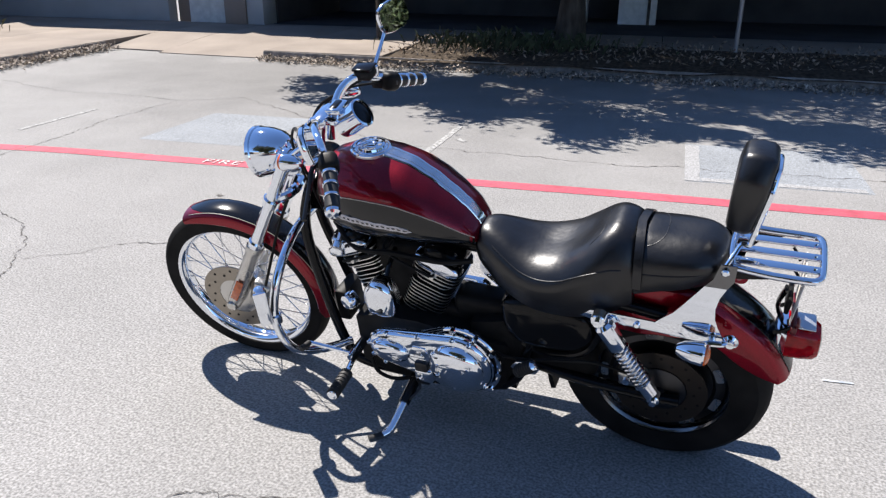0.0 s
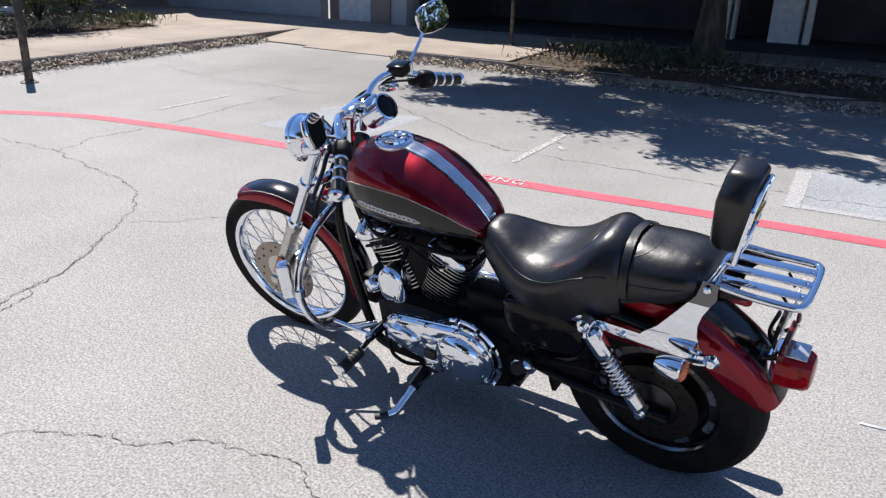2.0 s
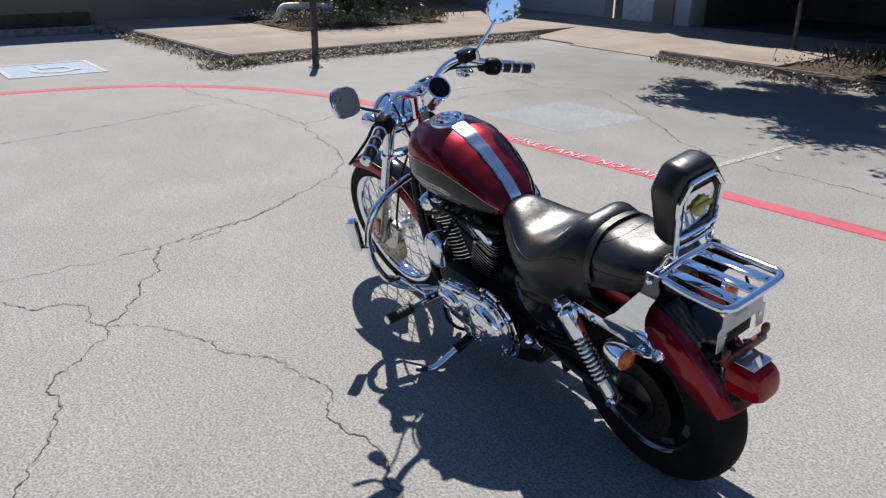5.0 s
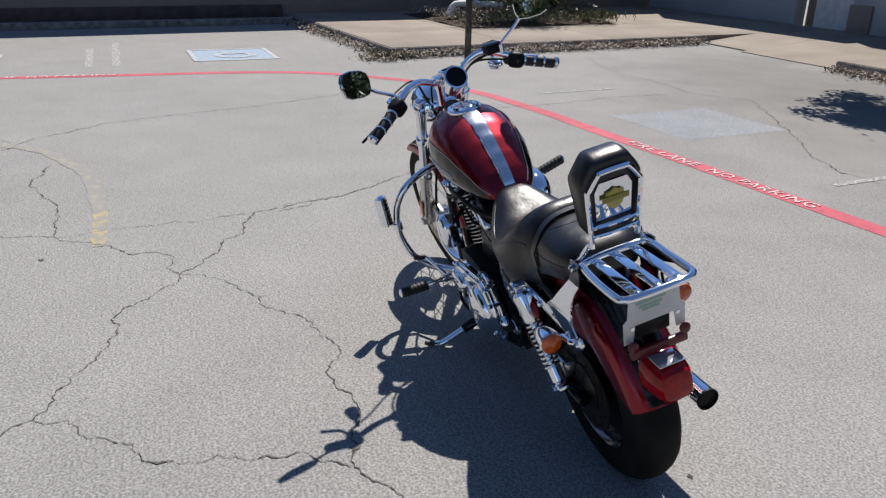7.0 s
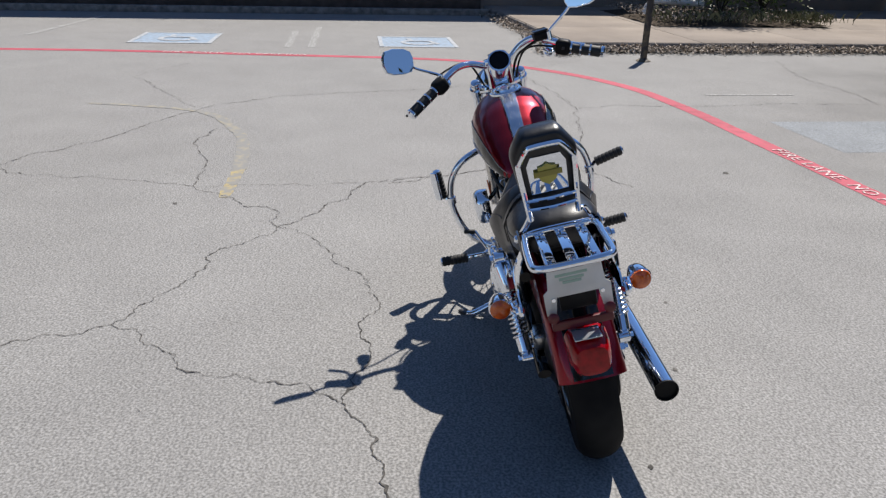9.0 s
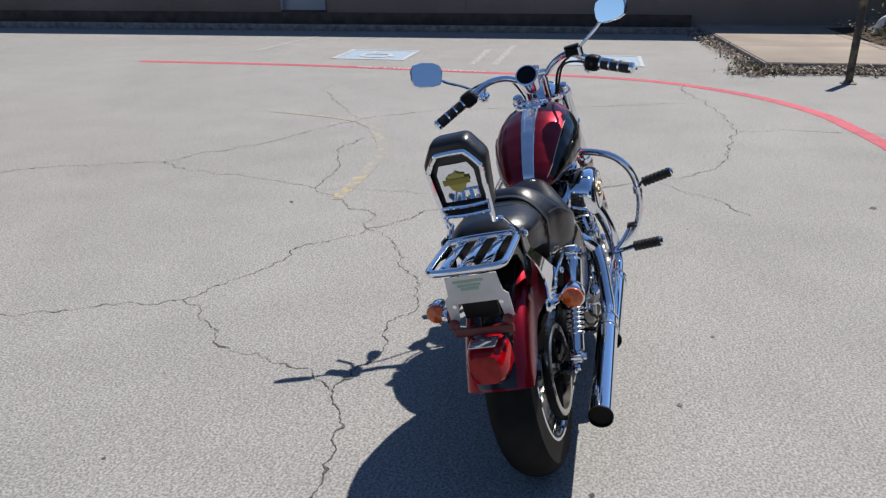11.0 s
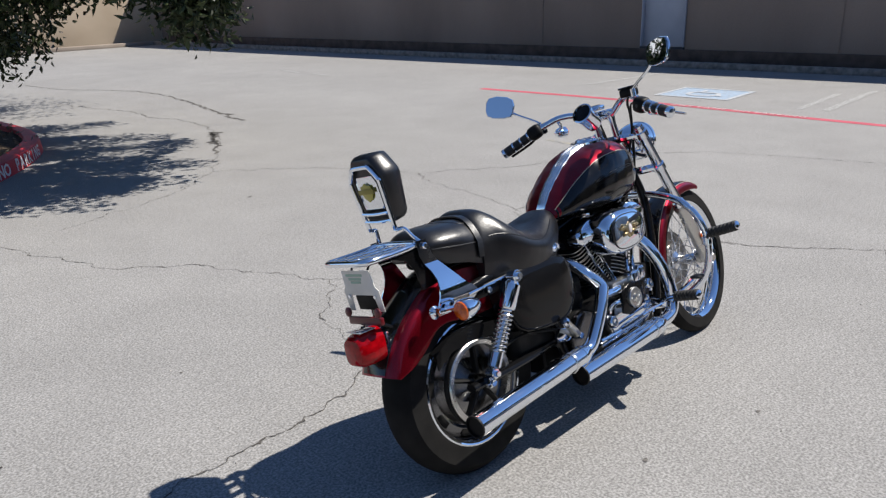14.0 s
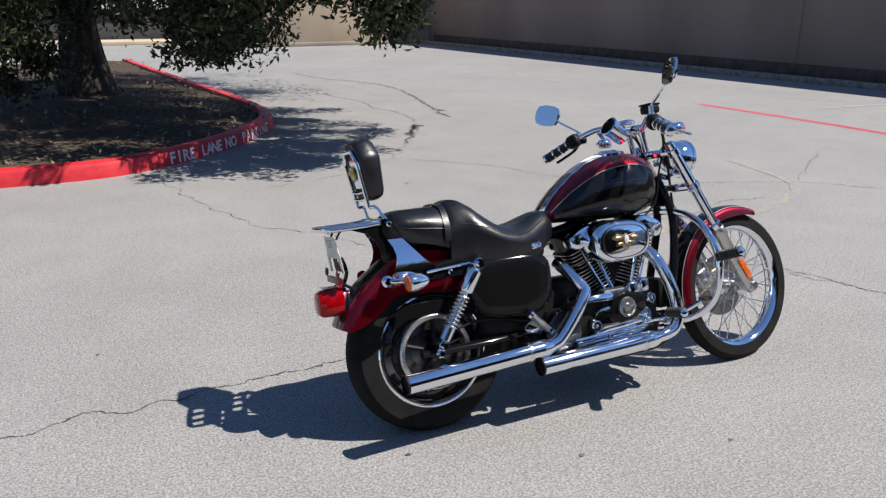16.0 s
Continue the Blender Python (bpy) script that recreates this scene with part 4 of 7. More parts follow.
kerb_text("FIRE LANE", (0.4, -3.25), 0.86, 0.162)
kerb_text("NO PARKING", (-0.26, -3.89), 1.25, 0.162)
kerb_text("FIRE LANE", (5.4, -3.12), 1.0, 0.162)
tree((1.0, -8.1, 0.2), 2.4, 0.29, (-1.8, 1.2, 3.7), 4.2, 1.8, 20, 140000, 43, "broad oak tree with low-hanging branches on a kerbed island",
     [((-1.3, 3.8, 1.0), 0.28), ((-1.0, 3.4, 1.55), 0.4), ((-1.55, 4.0, 1.5), 0.34), ((-1.9, 4.4, 1.75), 0.36), ((-2.3, 4.9, 1.85), 0.34), ((-2.6, 5.3, 1.8), 0.26), ((-2.7, 5.7, 1.3), 0.1), ((0.9, 3.3, 1.25), 0.3), ((1.5, 2.6, 1.2), 0.4)]
     + [((x - 1.0, y + 8.1, z - 0.2), 0.36) for x, y, z in ((1.75, -5.8, 1.45), (1.7, -6.2, 0.95), (1.3, -6.5, 1.55), (2.3, -6.0, 1.2), (0.4, -6.2, 1.6), (-0.35, -5.6, 1.2), (-0.9, -5.4, 1.35))]
     + [((x - 0.62 * 2.7 - 1.0, y + 0.33 * 2.7 + 8.1, 2.6), 0.5) for x, y in ((-1.3, -6.6), (-1.45, -5.6), (-1.35, -4.8), (-1.3, -4.0), (-0.95, -3.5), (-0.6, -3.2), (-1.3, -5.0), (-0.9, -4.2), (-1.5, -6.0), (0.1, -3.3), (0.7, -3.4))]
     + [((x - 0.62 * 3.4 - 1.0, y + 0.33 * 3.4 + 8.1, 3.3), 0.55) for x, y in ((1.4, -4.3), (2.4, -4.6), (3.4, -4.4), (1.0, -5.3), (2.0, -5.6), (3.1, -5.6), (0.6, -6.3), (1.8, -6.8), (3.0, -6.9), (0.2, -4.6), (4.2, -5.2), (4.2, -6.4))], leaf=0.046, thin=0.72)


# ---- the open lot's far side, behind the camera's way ----
tree((14.0, 17.0, 0.0), 2.6, 0.24, (0.0, 0.0, 4.8), 4.6, 2.2, 11, 26000, 53, "oak tree at the far side of the lot")
for yy, rr, sd in ((-7.0, 4.2, 61), (2.5, 4.6, 62), (11.0, 4.4, 63)):
    tree((25.0, yy, 0.0), 2.6, 0.25, (0.0, 0.0, 4.6), rr, 2.4, 12, 50000, sd, "oak tree across the parking lot", leaf=0.12, clump=(0.1, 0.18))
# never in view: added so that reflections meet a closed horizon
wall("wall_east", 34.0, -24.0, 34.0, 20.0, 3.0, 0.3, wall_brown, "unseen plain brown-grey wall added to close the lot")

# ---- the motorcycle ----
# its own axes: x ahead, y to its left, z up in the plane of its wheels; it leans on its stand
chrome = mat("chrome", (0.82, 0.86, 0.92), 0.035, 1.0)
vary(chrome, 5, 0.02, 0.07, 3, inp="Roughness", lo=0.35, hi=0.75)
chrome_soft = mat("brushed chrome", (0.75, 0.76, 0.78), 0.16, 1.0)
vary(chrome_soft, 8, 0.12, 0.26, 4, inp="Roughness")
alloy = mat("cast aluminium", (0.55, 0.54, 0.52), 0.3, 1.0)
vary(alloy, 14, 0.22, 0.38, 5, inp="Roughness")
red_paint = mat("deep red metallic lacquer", (0.4, 0.006, 0.02), 0.37, 0.93, coat=0.6)
vary(red_paint, 320, (0.17, 0.0016, 0.009), (0.25, 0.003, 0.015), 2)
charcoal = mat("black lacquer", (0.005, 0.005, 0.0052), 0.12, 0.0, spec=0.5)
vary(charcoal, 320, (0.003, 0.003, 0.0031), (0.008, 0.008, 0.0084), 2)
black_gloss = mat("gloss black enamel", (0.006, 0.006, 0.0065), 0.1, coat=0.0, spec=0.2)
vary(black_gloss, 6, 0.06, 0.14, 4, inp="Roughness")
black_satin = mat("satin black crinkle coat", (0.007, 0.007, 0.0072), 0.46, spec=0.1)
vary(black_satin, 20, (0.007, 0.007, 0.0072), (0.016, 0.0155, 0.015), 4)
bump(black_satin, 300, 0.25, 0.001)
rubber = mat("tyre rubber", (0.01, 0.0098, 0.0095), 0.75, spec=0.08)
vary(rubber, 11, (0.009, 0.009, 0.009), (0.019, 0.0183, 0.0175), 5)
grip_rubber = mat("black grip rubber", (0.014, 0.014, 0.014), 0.6)
bump(grip_rubber, 160, 0.3, 0.001)
leather = mat("black seat vinyl", (0.0045, 0.0047, 0.0058), 0.34, spec=0.55)
vary(leather, 9, 0.28, 0.41, 6, inp="Roughness")
vary(leather, 3, (0.0035, 0.0037, 0.0046), (0.0065, 0.0068, 0.0085), 4)
bump(leather, 13, 0.5, 0.006, 4)
bump(leather, 340, 0.13, 0.0008, 3)
steel = mat("brown-tinted steel", (0.3, 0.27, 0.23), 0.34, 1.0)
vary(steel, 26, 0.25, 0.45, 3, inp="Roughness")
rear_steel = mat("dark brown disc steel", (0.06, 0.05, 0.042), 0.4, 0.9)
vary(rear_steel, 26, 0.35, 0.5, 3, inp="Roughness")
dark_chrome = mat("dark polished metal", (0.16, 0.16, 0.165), 0.16, 1.0)
vary(dark_chrome, 12, 0.12, 0.3, 4, inp="Roughness")
dark_steel = mat("dark steel", (0.06, 0.06, 0.063), 0.4, 1.0)
silver_edge = mat("bare machined fin edge", (0.72, 0.71, 0.69), 0.3, 1.0)
amber = mat("amber lens", (0.6, 0.11, 0.01), 0.12, coat=0.6)
vary(amber, 60, (0.42, 0.06, 0.005), (0.66, 0.13, 0.012), 2)
red_lens = mat("red lamp lens", (0.3, 0.003, 0.006), 0.08, coat=0.0, spec=0.35)
vary(red_lens, 50, (0.2, 0.001, 0.003), (0.36, 0.002, 0.006), 2)
dull_red = mat("dull red plastic", (0.1, 0.004, 0.007), 0.3)
clear_lens = mat("clear lamp glass", (0.55, 0.57, 0.6), 0.06, 0.6, coat=1.0)
mirror_glass = mat("mirror glass", (0.86, 0.88, 0.9), 0.015, 1.0)
dial_black = mat("dark dial glass", (0.006, 0.006, 0.007), 0.12, spec=0.2)
plate_white = mat("white licence panel", (0.66, 0.63, 0.58), 0.45)
vary(plate_white, 9, (0.56, 0.54, 0.49), (0.7, 0.68, 0.64), 4)
faded_green = mat("faded green print", (0.3, 0.42, 0.34), 0.6)
emblem_yellow = mat("yellow enamel badge", (0.36, 0.31, 0.04), 0.35, coat=0.5)
badge_bar = mat("olive enamel bar", (0.24, 0.2, 0.03), 0.4)
pinstripe = mat("gold-grey pinstripe", (0.5, 0.42, 0.33), 0.4)
badge_silver = mat("silver badge enamel", (0.62, 0.58, 0.58), 0.4, 0.0)

bike = tagged(new("motorcycle"), "deep red and black cruiser motorcycle leaning on its kickstand", "motorcycle")
bike.matrix_world = Matrix.Translation((0.0137, 2.331, -0.004)) @ Matrix.Rotation(radians(179.3), 4, "Z") @ Matrix.Rotation(radians(-14.6), 4, "X")
RAKE = Vector((-0.512, 0, 0.859))
STEER = Matrix.Translation((1.14, 0, 1.0)) @ Matrix.Rotation(radians(6), 4, RAKE) @ Matrix.Translation((-1.14, 0, -1.0))
RA, FA = Vector((0.006, 0, 0.322)), Vector((1.6, 0, 0.347))


def bp(name, geo, material, parent=bike, label="", steer=False, smooth=35):
    if steer:
        geo.move(STEER)
    return part(name, geo, material, parent, label, smooth)


def sides(make):
    """Calls make(1) for the left and make(-1) for the right side."""
    return [make(1), make(-1)]


# --- wheels ---
def tyre_profile(R, r, w):
    pr = []
    for i in range(13):
        a = -math.pi / 2 + math.pi * i / 12
        pr.append((r + (R - r) * (math.cos(a) ** 0.55 if math.cos(a) > 0 else 0), w / 2 * math.sin(a) * (1.0 if abs(math.sin(a)) < 0.95 else 0.9)))
    return pr


# polished rim set in a dark metal that holds its shade and dark reflections
rear = bp("rear_wheel", lathe([(0.218, -0.062), (0.213, -0.07), (0.2, -0.06), (0.192, -0.04), (0.19, 0), (0.192, 0.04), (0.2, 0.06), (0.213, 0.07), (0.218, 0.062), (0.2, 0.03), (0.198, 0), (0.2, -0.03)], RA, (0, 1, 0), 56, closed=True), dark_chrome, bike, "polished cast disc wheel, its shade put into a dark tone")
part("tyre", lathe(tyre_profile(0.326, 0.207, 0.16), RA, (0, 1, 0), 64, closed=True), rubber, rear, "black worn road tyre")
# the left face is darker than the right: its shadow is in the colour
for s in (-1, 1):
    part("disc", lathe([(0.2, 0.035), (0.165, 0.045), (0.15, 0.03), (0.09, 0.026), (0.055, 0.05), (0.04, 0.075), (0.0, 0.075)], RA, (0, s, 0), 48), dark_steel if s > 0 else dark_chrome, rear)
slot = prism([(-0.026, -0.009), (-0.02, -0.012), (0.02, -0.012), (0.026, -0.009), (0.026, 0.009), (0.02, 0.012), (-0.02, 0.012), (-0.026, 0.009)], 0.004)
for s in (1,):
    me = make_mesh("slot", Geo().join(slot), alloy)
    for i in range(9):
        ob = new("slot", me)
        ob.parent = rear
        a = 2 * math.pi * i / 9
        ob.matrix_basis = Matrix.Translation(RA + Vector((math.cos(a) * 0.178, s * 0.0425, math.sin(a) * 0.178))) @ Matrix.Rotation(math.pi / 2 - a, 4, "Y")
part("rim_lip", lathe([(0.224, 0.058), (0.223, 0.071), (0.217, 0.074), (0.207, 0.069), (0.198, 0.052)], RA, (0, -1, 0), 56, cap=False), chrome, rear, "polished rim edge")
hole = make_mesh("rim_hole", Geo().join(slot), black_satin)
for i in range(9):
    ob = new("rim_hole", hole)
    ob.parent = rear
    a = 2 * math.pi * i / 9 + 0.2
    ob.matrix_basis = Matrix.Translation(RA + Vector((math.cos(a) * 0.178, -0.0425, math.sin(a) * 0.178))) @ Matrix.Rotation(math.pi / 2 - a, 4, "Y")
part("brake_disc", lathe([(0.145, 0.078), (0.145, 0.084), (0.085, 0.084), (0.085, 0.078)], RA, (0, 1, 0), 48, closed=True), rear_steel, rear, "brown-tinted steel brake disc")
part("hub_cap", lathe([(0.082, 0.07), (0.082, 0.086), (0.05, 0.1), (0.022, 0.1), (0.022, 0.115), (0, 0.115)], RA, (0, 1, 0), 32), dark_steel, rear)
part("pulley", lathe([(0.145, -0.07), (0.147, -0.1), (0.142, -0.104), (0.128, -0.102), (0.126, -0.075)], RA, (0, 1, 0), 56, closed=True), alloy, rear, "polished belt pulley ring")
for i in range(5):
    a = 2 * math.pi * i / 5 + 0.3
    d = Vector((math.cos(a), 0, math.sin(a)))
    part("pulley_arm", tube([tuple(RA + d * 0.03 + Vector((0, -0.085, 0))), tuple(RA + d * 0.122 + Vector((0, -0.085, 0)))], 0.014, 8, 2, flat=0.6), black_satin, rear)
part("axle_nut", lathe([(0.02, 0.0), (0.02, 0.02), (0.012, 0.024), (0.012, 0.034), (0, 0.034)], RA + Vector((0, -0.13, 0)), (0, -1, 0), 6), chrome, rear)

front = bp("front_wheel", lathe([(0.292, -0.03), (0.289, -0.036), (0.282, -0.033), (0.272, -0.026), (0.262, -0.016), (0.259, 0), (0.262, 0.016), (0.272, 0.026), (0.282, 0.033), (0.289, 0.036), (0.292, 0.03), (0.275, 0.012), (0.272, 0), (0.275, -0.012)], FA, (0, 1, 0), 64, closed=True), chrome, bike, "chrome wire-spoked wheel", steer=True)
part("tyre", lathe(tyre_profile(0.35, 0.283, 0.088), FA, (0, 1, 0), 72, closed=True).move(STEER), rubber, front, "narrow black road tyre")
hub = lathe([(0.0, -0.075), (0.022, -0.075), (0.045, -0.066), (0.047, -0.056), (0.026, -0.045), (0.024, 0.04), (0.045, 0.052), (0.047, 0.06), (0.03, 0.07), (0.0, 0.075)], FA, (0, 1, 0), 28)
part("hub", hub.move(STEER), chrome_soft, front)
part("brake_disc", lathe([(0.146, 0.07), (0.146, 0.075), (0.08, 0.075), (0.08, 0.07)], FA, (0, 1, 0), 56, closed=True).move(STEER), steel, front, "brown-tinted steel brake disc")
part("disc_carrier", lathe([(0.084, 0.064), (0.084, 0.073), (0.06, 0.078), (0.03, 0.08), (0, 0.08)], FA, (0, 1, 0), 32).move(STEER), alloy, front)
spoke_me = make_mesh("spoke", cyl((0, 0, 0), (0, 0, 1), 0.0021, seg=6), chrome_soft)
nipple_me = make_mesh("nipple", cyl((0, 0, 0), (0, 0, 0.016), 0.0038, 0.003, seg=6), chrome_soft)
for i in range(40):
    s = 1 if i % 2 else -1
    a = 2 * math.pi * i / 40
    lead = (1 if (i // 2) % 2 else -1) * radians(58)
    p = FA + Vector((math.cos(a + lead) * 0.045, s * 0.056, math.sin(a + lead) * 0.045))
    q = FA + Vector((math.cos(a) * 0.263, s * 0.006, math.sin(a) * 0.263))
    p, q = STEER @ p, STEER @ q
    x, y, z = frame_of(q - p)
    r3 = Matrix((x, y, z)).transposed().to_4x4()
    for me, nm, o, ln in ((spoke_me, "spoke", p, (q - p).length), (nipple_me, "nipple", q - (q - p).normalized() * 0.016, 1.0)):
        ob = new(nm, me)
        ob.parent = front
        ob.matrix_basis = Matrix.Translation(o) @ r3 @ Matrix.Diagonal((1, 1, ln, 1))
hole_me = make_mesh("disc_hole", cyl((0, -0.0005, 0), (0, 0.0008, 0), 0.005, seg=8), black_satin)
for i in range(20):
    a = 2 * math.pi * i / 20
    rr = 0.125 if i % 2 else 0.105
    for nm_parent, c, yy, st in ((front, FA, 0.0756, STEER), (rear, RA, 0.0846, Matrix.Identity(4))):
        ob = new("disc_hole", hole_me)
        ob.parent = nm_parent
        ob.matrix_basis = st @ Matrix.Translation(c + Vector((math.cos(a) * rr, yy, math.sin(a) * rr)))

# --- fork, head, lamp ---
def leg(s):
    b = FA + Vector((0, s * 0.1, 0))
    up = RAKE.normalized()
    sl = bp("fork_slider", lathe([(0.0, -0.03), (0.018, -0.03), (0.026, -0.015), (0.03, 0.02), (0.03, 0.1), (0.0275, 0.14), (0.0275, 0.3), (0.031, 0.31), (0.031, 0.335), (0.024, 0.345)], b, up, 24), alloy, bike, "grey cast aluminium fork slider", steer=True)
    part("fork_tube", cyl(b + up * 0.33, b + up * 0.79, 0.0225, seg=20).move(STEER), chrome, sl, "chrome fork tube")
    part("dust_cap", lathe([(0.0275, 0.335), (0.0285, 0.345), (0.0285, 0.362), (0.021, 0.37)], b, up, 20).move(STEER), chrome, sl)
    part("fork_cap", lathe([(0.021, 0.785), (0.021, 0.8), (0.012, 0.806), (0, 0.806)], b, up, 12).move(STEER), chrome, sl)
    x, y, z = frame_of(up, (0, 1, 0))
    r3 = Matrix((Vector((0, 1, 0)), up.cross(Vector((0, 1, 0))).normalized(), up)).transposed().to_4x4()
    ref = box((0.007, 0.03, 0.105), (0, 0, 0), 0.003)
    part("reflector", ref.move(STEER @ Matrix.Translation(b + up * 0.1 + Vector((0, s * 0.033, 0))) @ r3), amber, sl, "amber side reflector")
    part("axle_boss", cyl(b + Vector((0, -s * 0.03, 0)), b + Vector((0, s * 0.036, 0)), 0.02, seg=18, bevel=0.003).move(STEER), alloy, sl)
    return sl


sides(leg)
cal = box((0.075, 0.045, 0.1), (0, 0, 0), 0.014, 3).move(STEER @ Matrix.Translation(FA + Vector((-0.115, 0.075, 0.045))) @ Matrix.Rotation(radians(-25), 4, "Y"))
caliper = bp("brake_caliper", cal, alloy, bike, "grey cast brake caliper")
for k in (-0.02, 0.02):
    part("bolt", cyl((0, 0.02, k), (0, 0.028, k), 0.007, seg=6).move(STEER @ Matrix.Translation(FA + Vector((-0.115, 0.075, 0.045)))), chrome, caliper)
up = RAKE.normalized()
for d, nm in ((0.57, "lower_clamp"), (0.755, "upper_clamp")):
    c = FA + up * d
    g = Geo()
    for s in (-1, 1):
        g.join(cyl(c + Vector((0, s * 0.1, 0)) - up * 0.018, c + Vector((0, s * 0.1, 0)) + up * 0.018, 0.029, seg=18, bevel=0.004))
    g.join(tube([tuple(c + Vector((0, -0.1, 0))), tuple(c + Vector((-0.04, -0.05, 0.0))), tuple(c + Vector((-0.05, 0, 0))), tuple(c + Vector((-0.04, 0.05, 0))), tuple(c + Vector((0, 0.1, 0)))], 0.018, 10, 4))
    bp(nm, g, chrome, bike, steer=True)
HL = Vector((1.335, 0, 0.97))
ax = Vector((0.985, 0, -0.17))
lamp = bp("headlamp", lathe([(0.0, -0.105), (0.02, -0.102), (0.042, -0.09), (0.062, -0.065), (0.076, -0.03), (0.082, 0.0), (0.083, 0.018)], HL, ax, 40, cap=False), chrome, bike, "chrome bullet headlamp", steer=True)
part("bezel", lathe([(0.083, 0.014), (0.0865, 0.018), (0.0875, 0.03), (0.083, 0.036), (0.076, 0.033), (0.076, 0.022)], HL, ax, 36, cap=False).move(STEER), chrome, lamp)
part("lens", lathe([(0.078, 0.028), (0.06, 0.037), (0.03, 0.043), (0.0, 0.045)], HL, ax, 32).move(STEER), clear_lens, lamp, "clear headlamp glass")
part("mount", tube([(1.32, 0, 0.915), (1.27, 0, 0.89), (1.22, 0, 0.9)], 0.014, 10, 4).move(STEER), chrome, lamp)
for s in (-1, 1):
    part("ear", box((0.05, 0.006, 0.03), (1.27, s * 0.06, 0.96), 0.002).move(STEER), chrome, lamp)

# --- handlebar and controls ---
bar = bp("handlebar", tube([(0.935, 0.33, 1.088), (0.98, 0.25, 1.118), (1.03, 0.18, 1.143), (1.07, 0.115, 1.138), (1.088, 0.05, 1.108), (1.09, 0.0, 1.103), (1.088, -0.05, 1.108), (1.075, -0.11, 1.15), (1.04, -0.17, 1.165), (0.985, -0.245, 1.128), (0.935, -0.33, 1.092)], 0.0135, 14, 8), chrome, bike, "polished chrome handlebar", steer=True)
for s in (-1, 1):
    part("riser", lathe([(0.0145, 0), (0.0135, 0.06), (0.017, 0.08), (0.017, 0.098), (0.012, 0.103)], (1.11, s * 0.04, 1.01), (-0.2, 0, 1), 16).move(STEER), chrome, bar)
part("riser_clamp", box((0.05, 0.11, 0.022), (1.09, 0, 1.12), 0.007, 2).move(STEER), chrome, bar)
POD = Vector((0.99, 0.01, 1.114))
pax = Vector((-0.82, 0, 0.57))
pod = bp("speedometer", lathe([(0.0, -0.06), (0.026, -0.06), (0.038, -0.05), (0.042, -0.025), (0.042, 0.03), (0.0455, 0.033), (0.0455, 0.042), (0.0395, 0.044)], POD, pax, 32, cap=False), chrome, bike, "chrome speedometer pod with a dark dial", steer=True)
part("dial", lathe([(0.04, 0.038), (0.025, 0.0405), (0.0, 0.041)], POD, pax, 28).move(STEER), dial_black, pod)
part("bracket", box((0.09, 0.05, 0.016), (1.055, 0, 1.1), 0.005).move(STEER), chrome, pod)
part("lamp_bracket", box((0.05, 0.075, 0.02), (1.045, 0.0, 1.145), 0.007, 3).move(STEER), chrome, pod, "chrome cover with a dark indicator window")
part("indicator_window", box((0.022, 0.05, 0.004), (1.045, 0.0, 1.156), 0.0015).move(STEER), dial_black, pod)


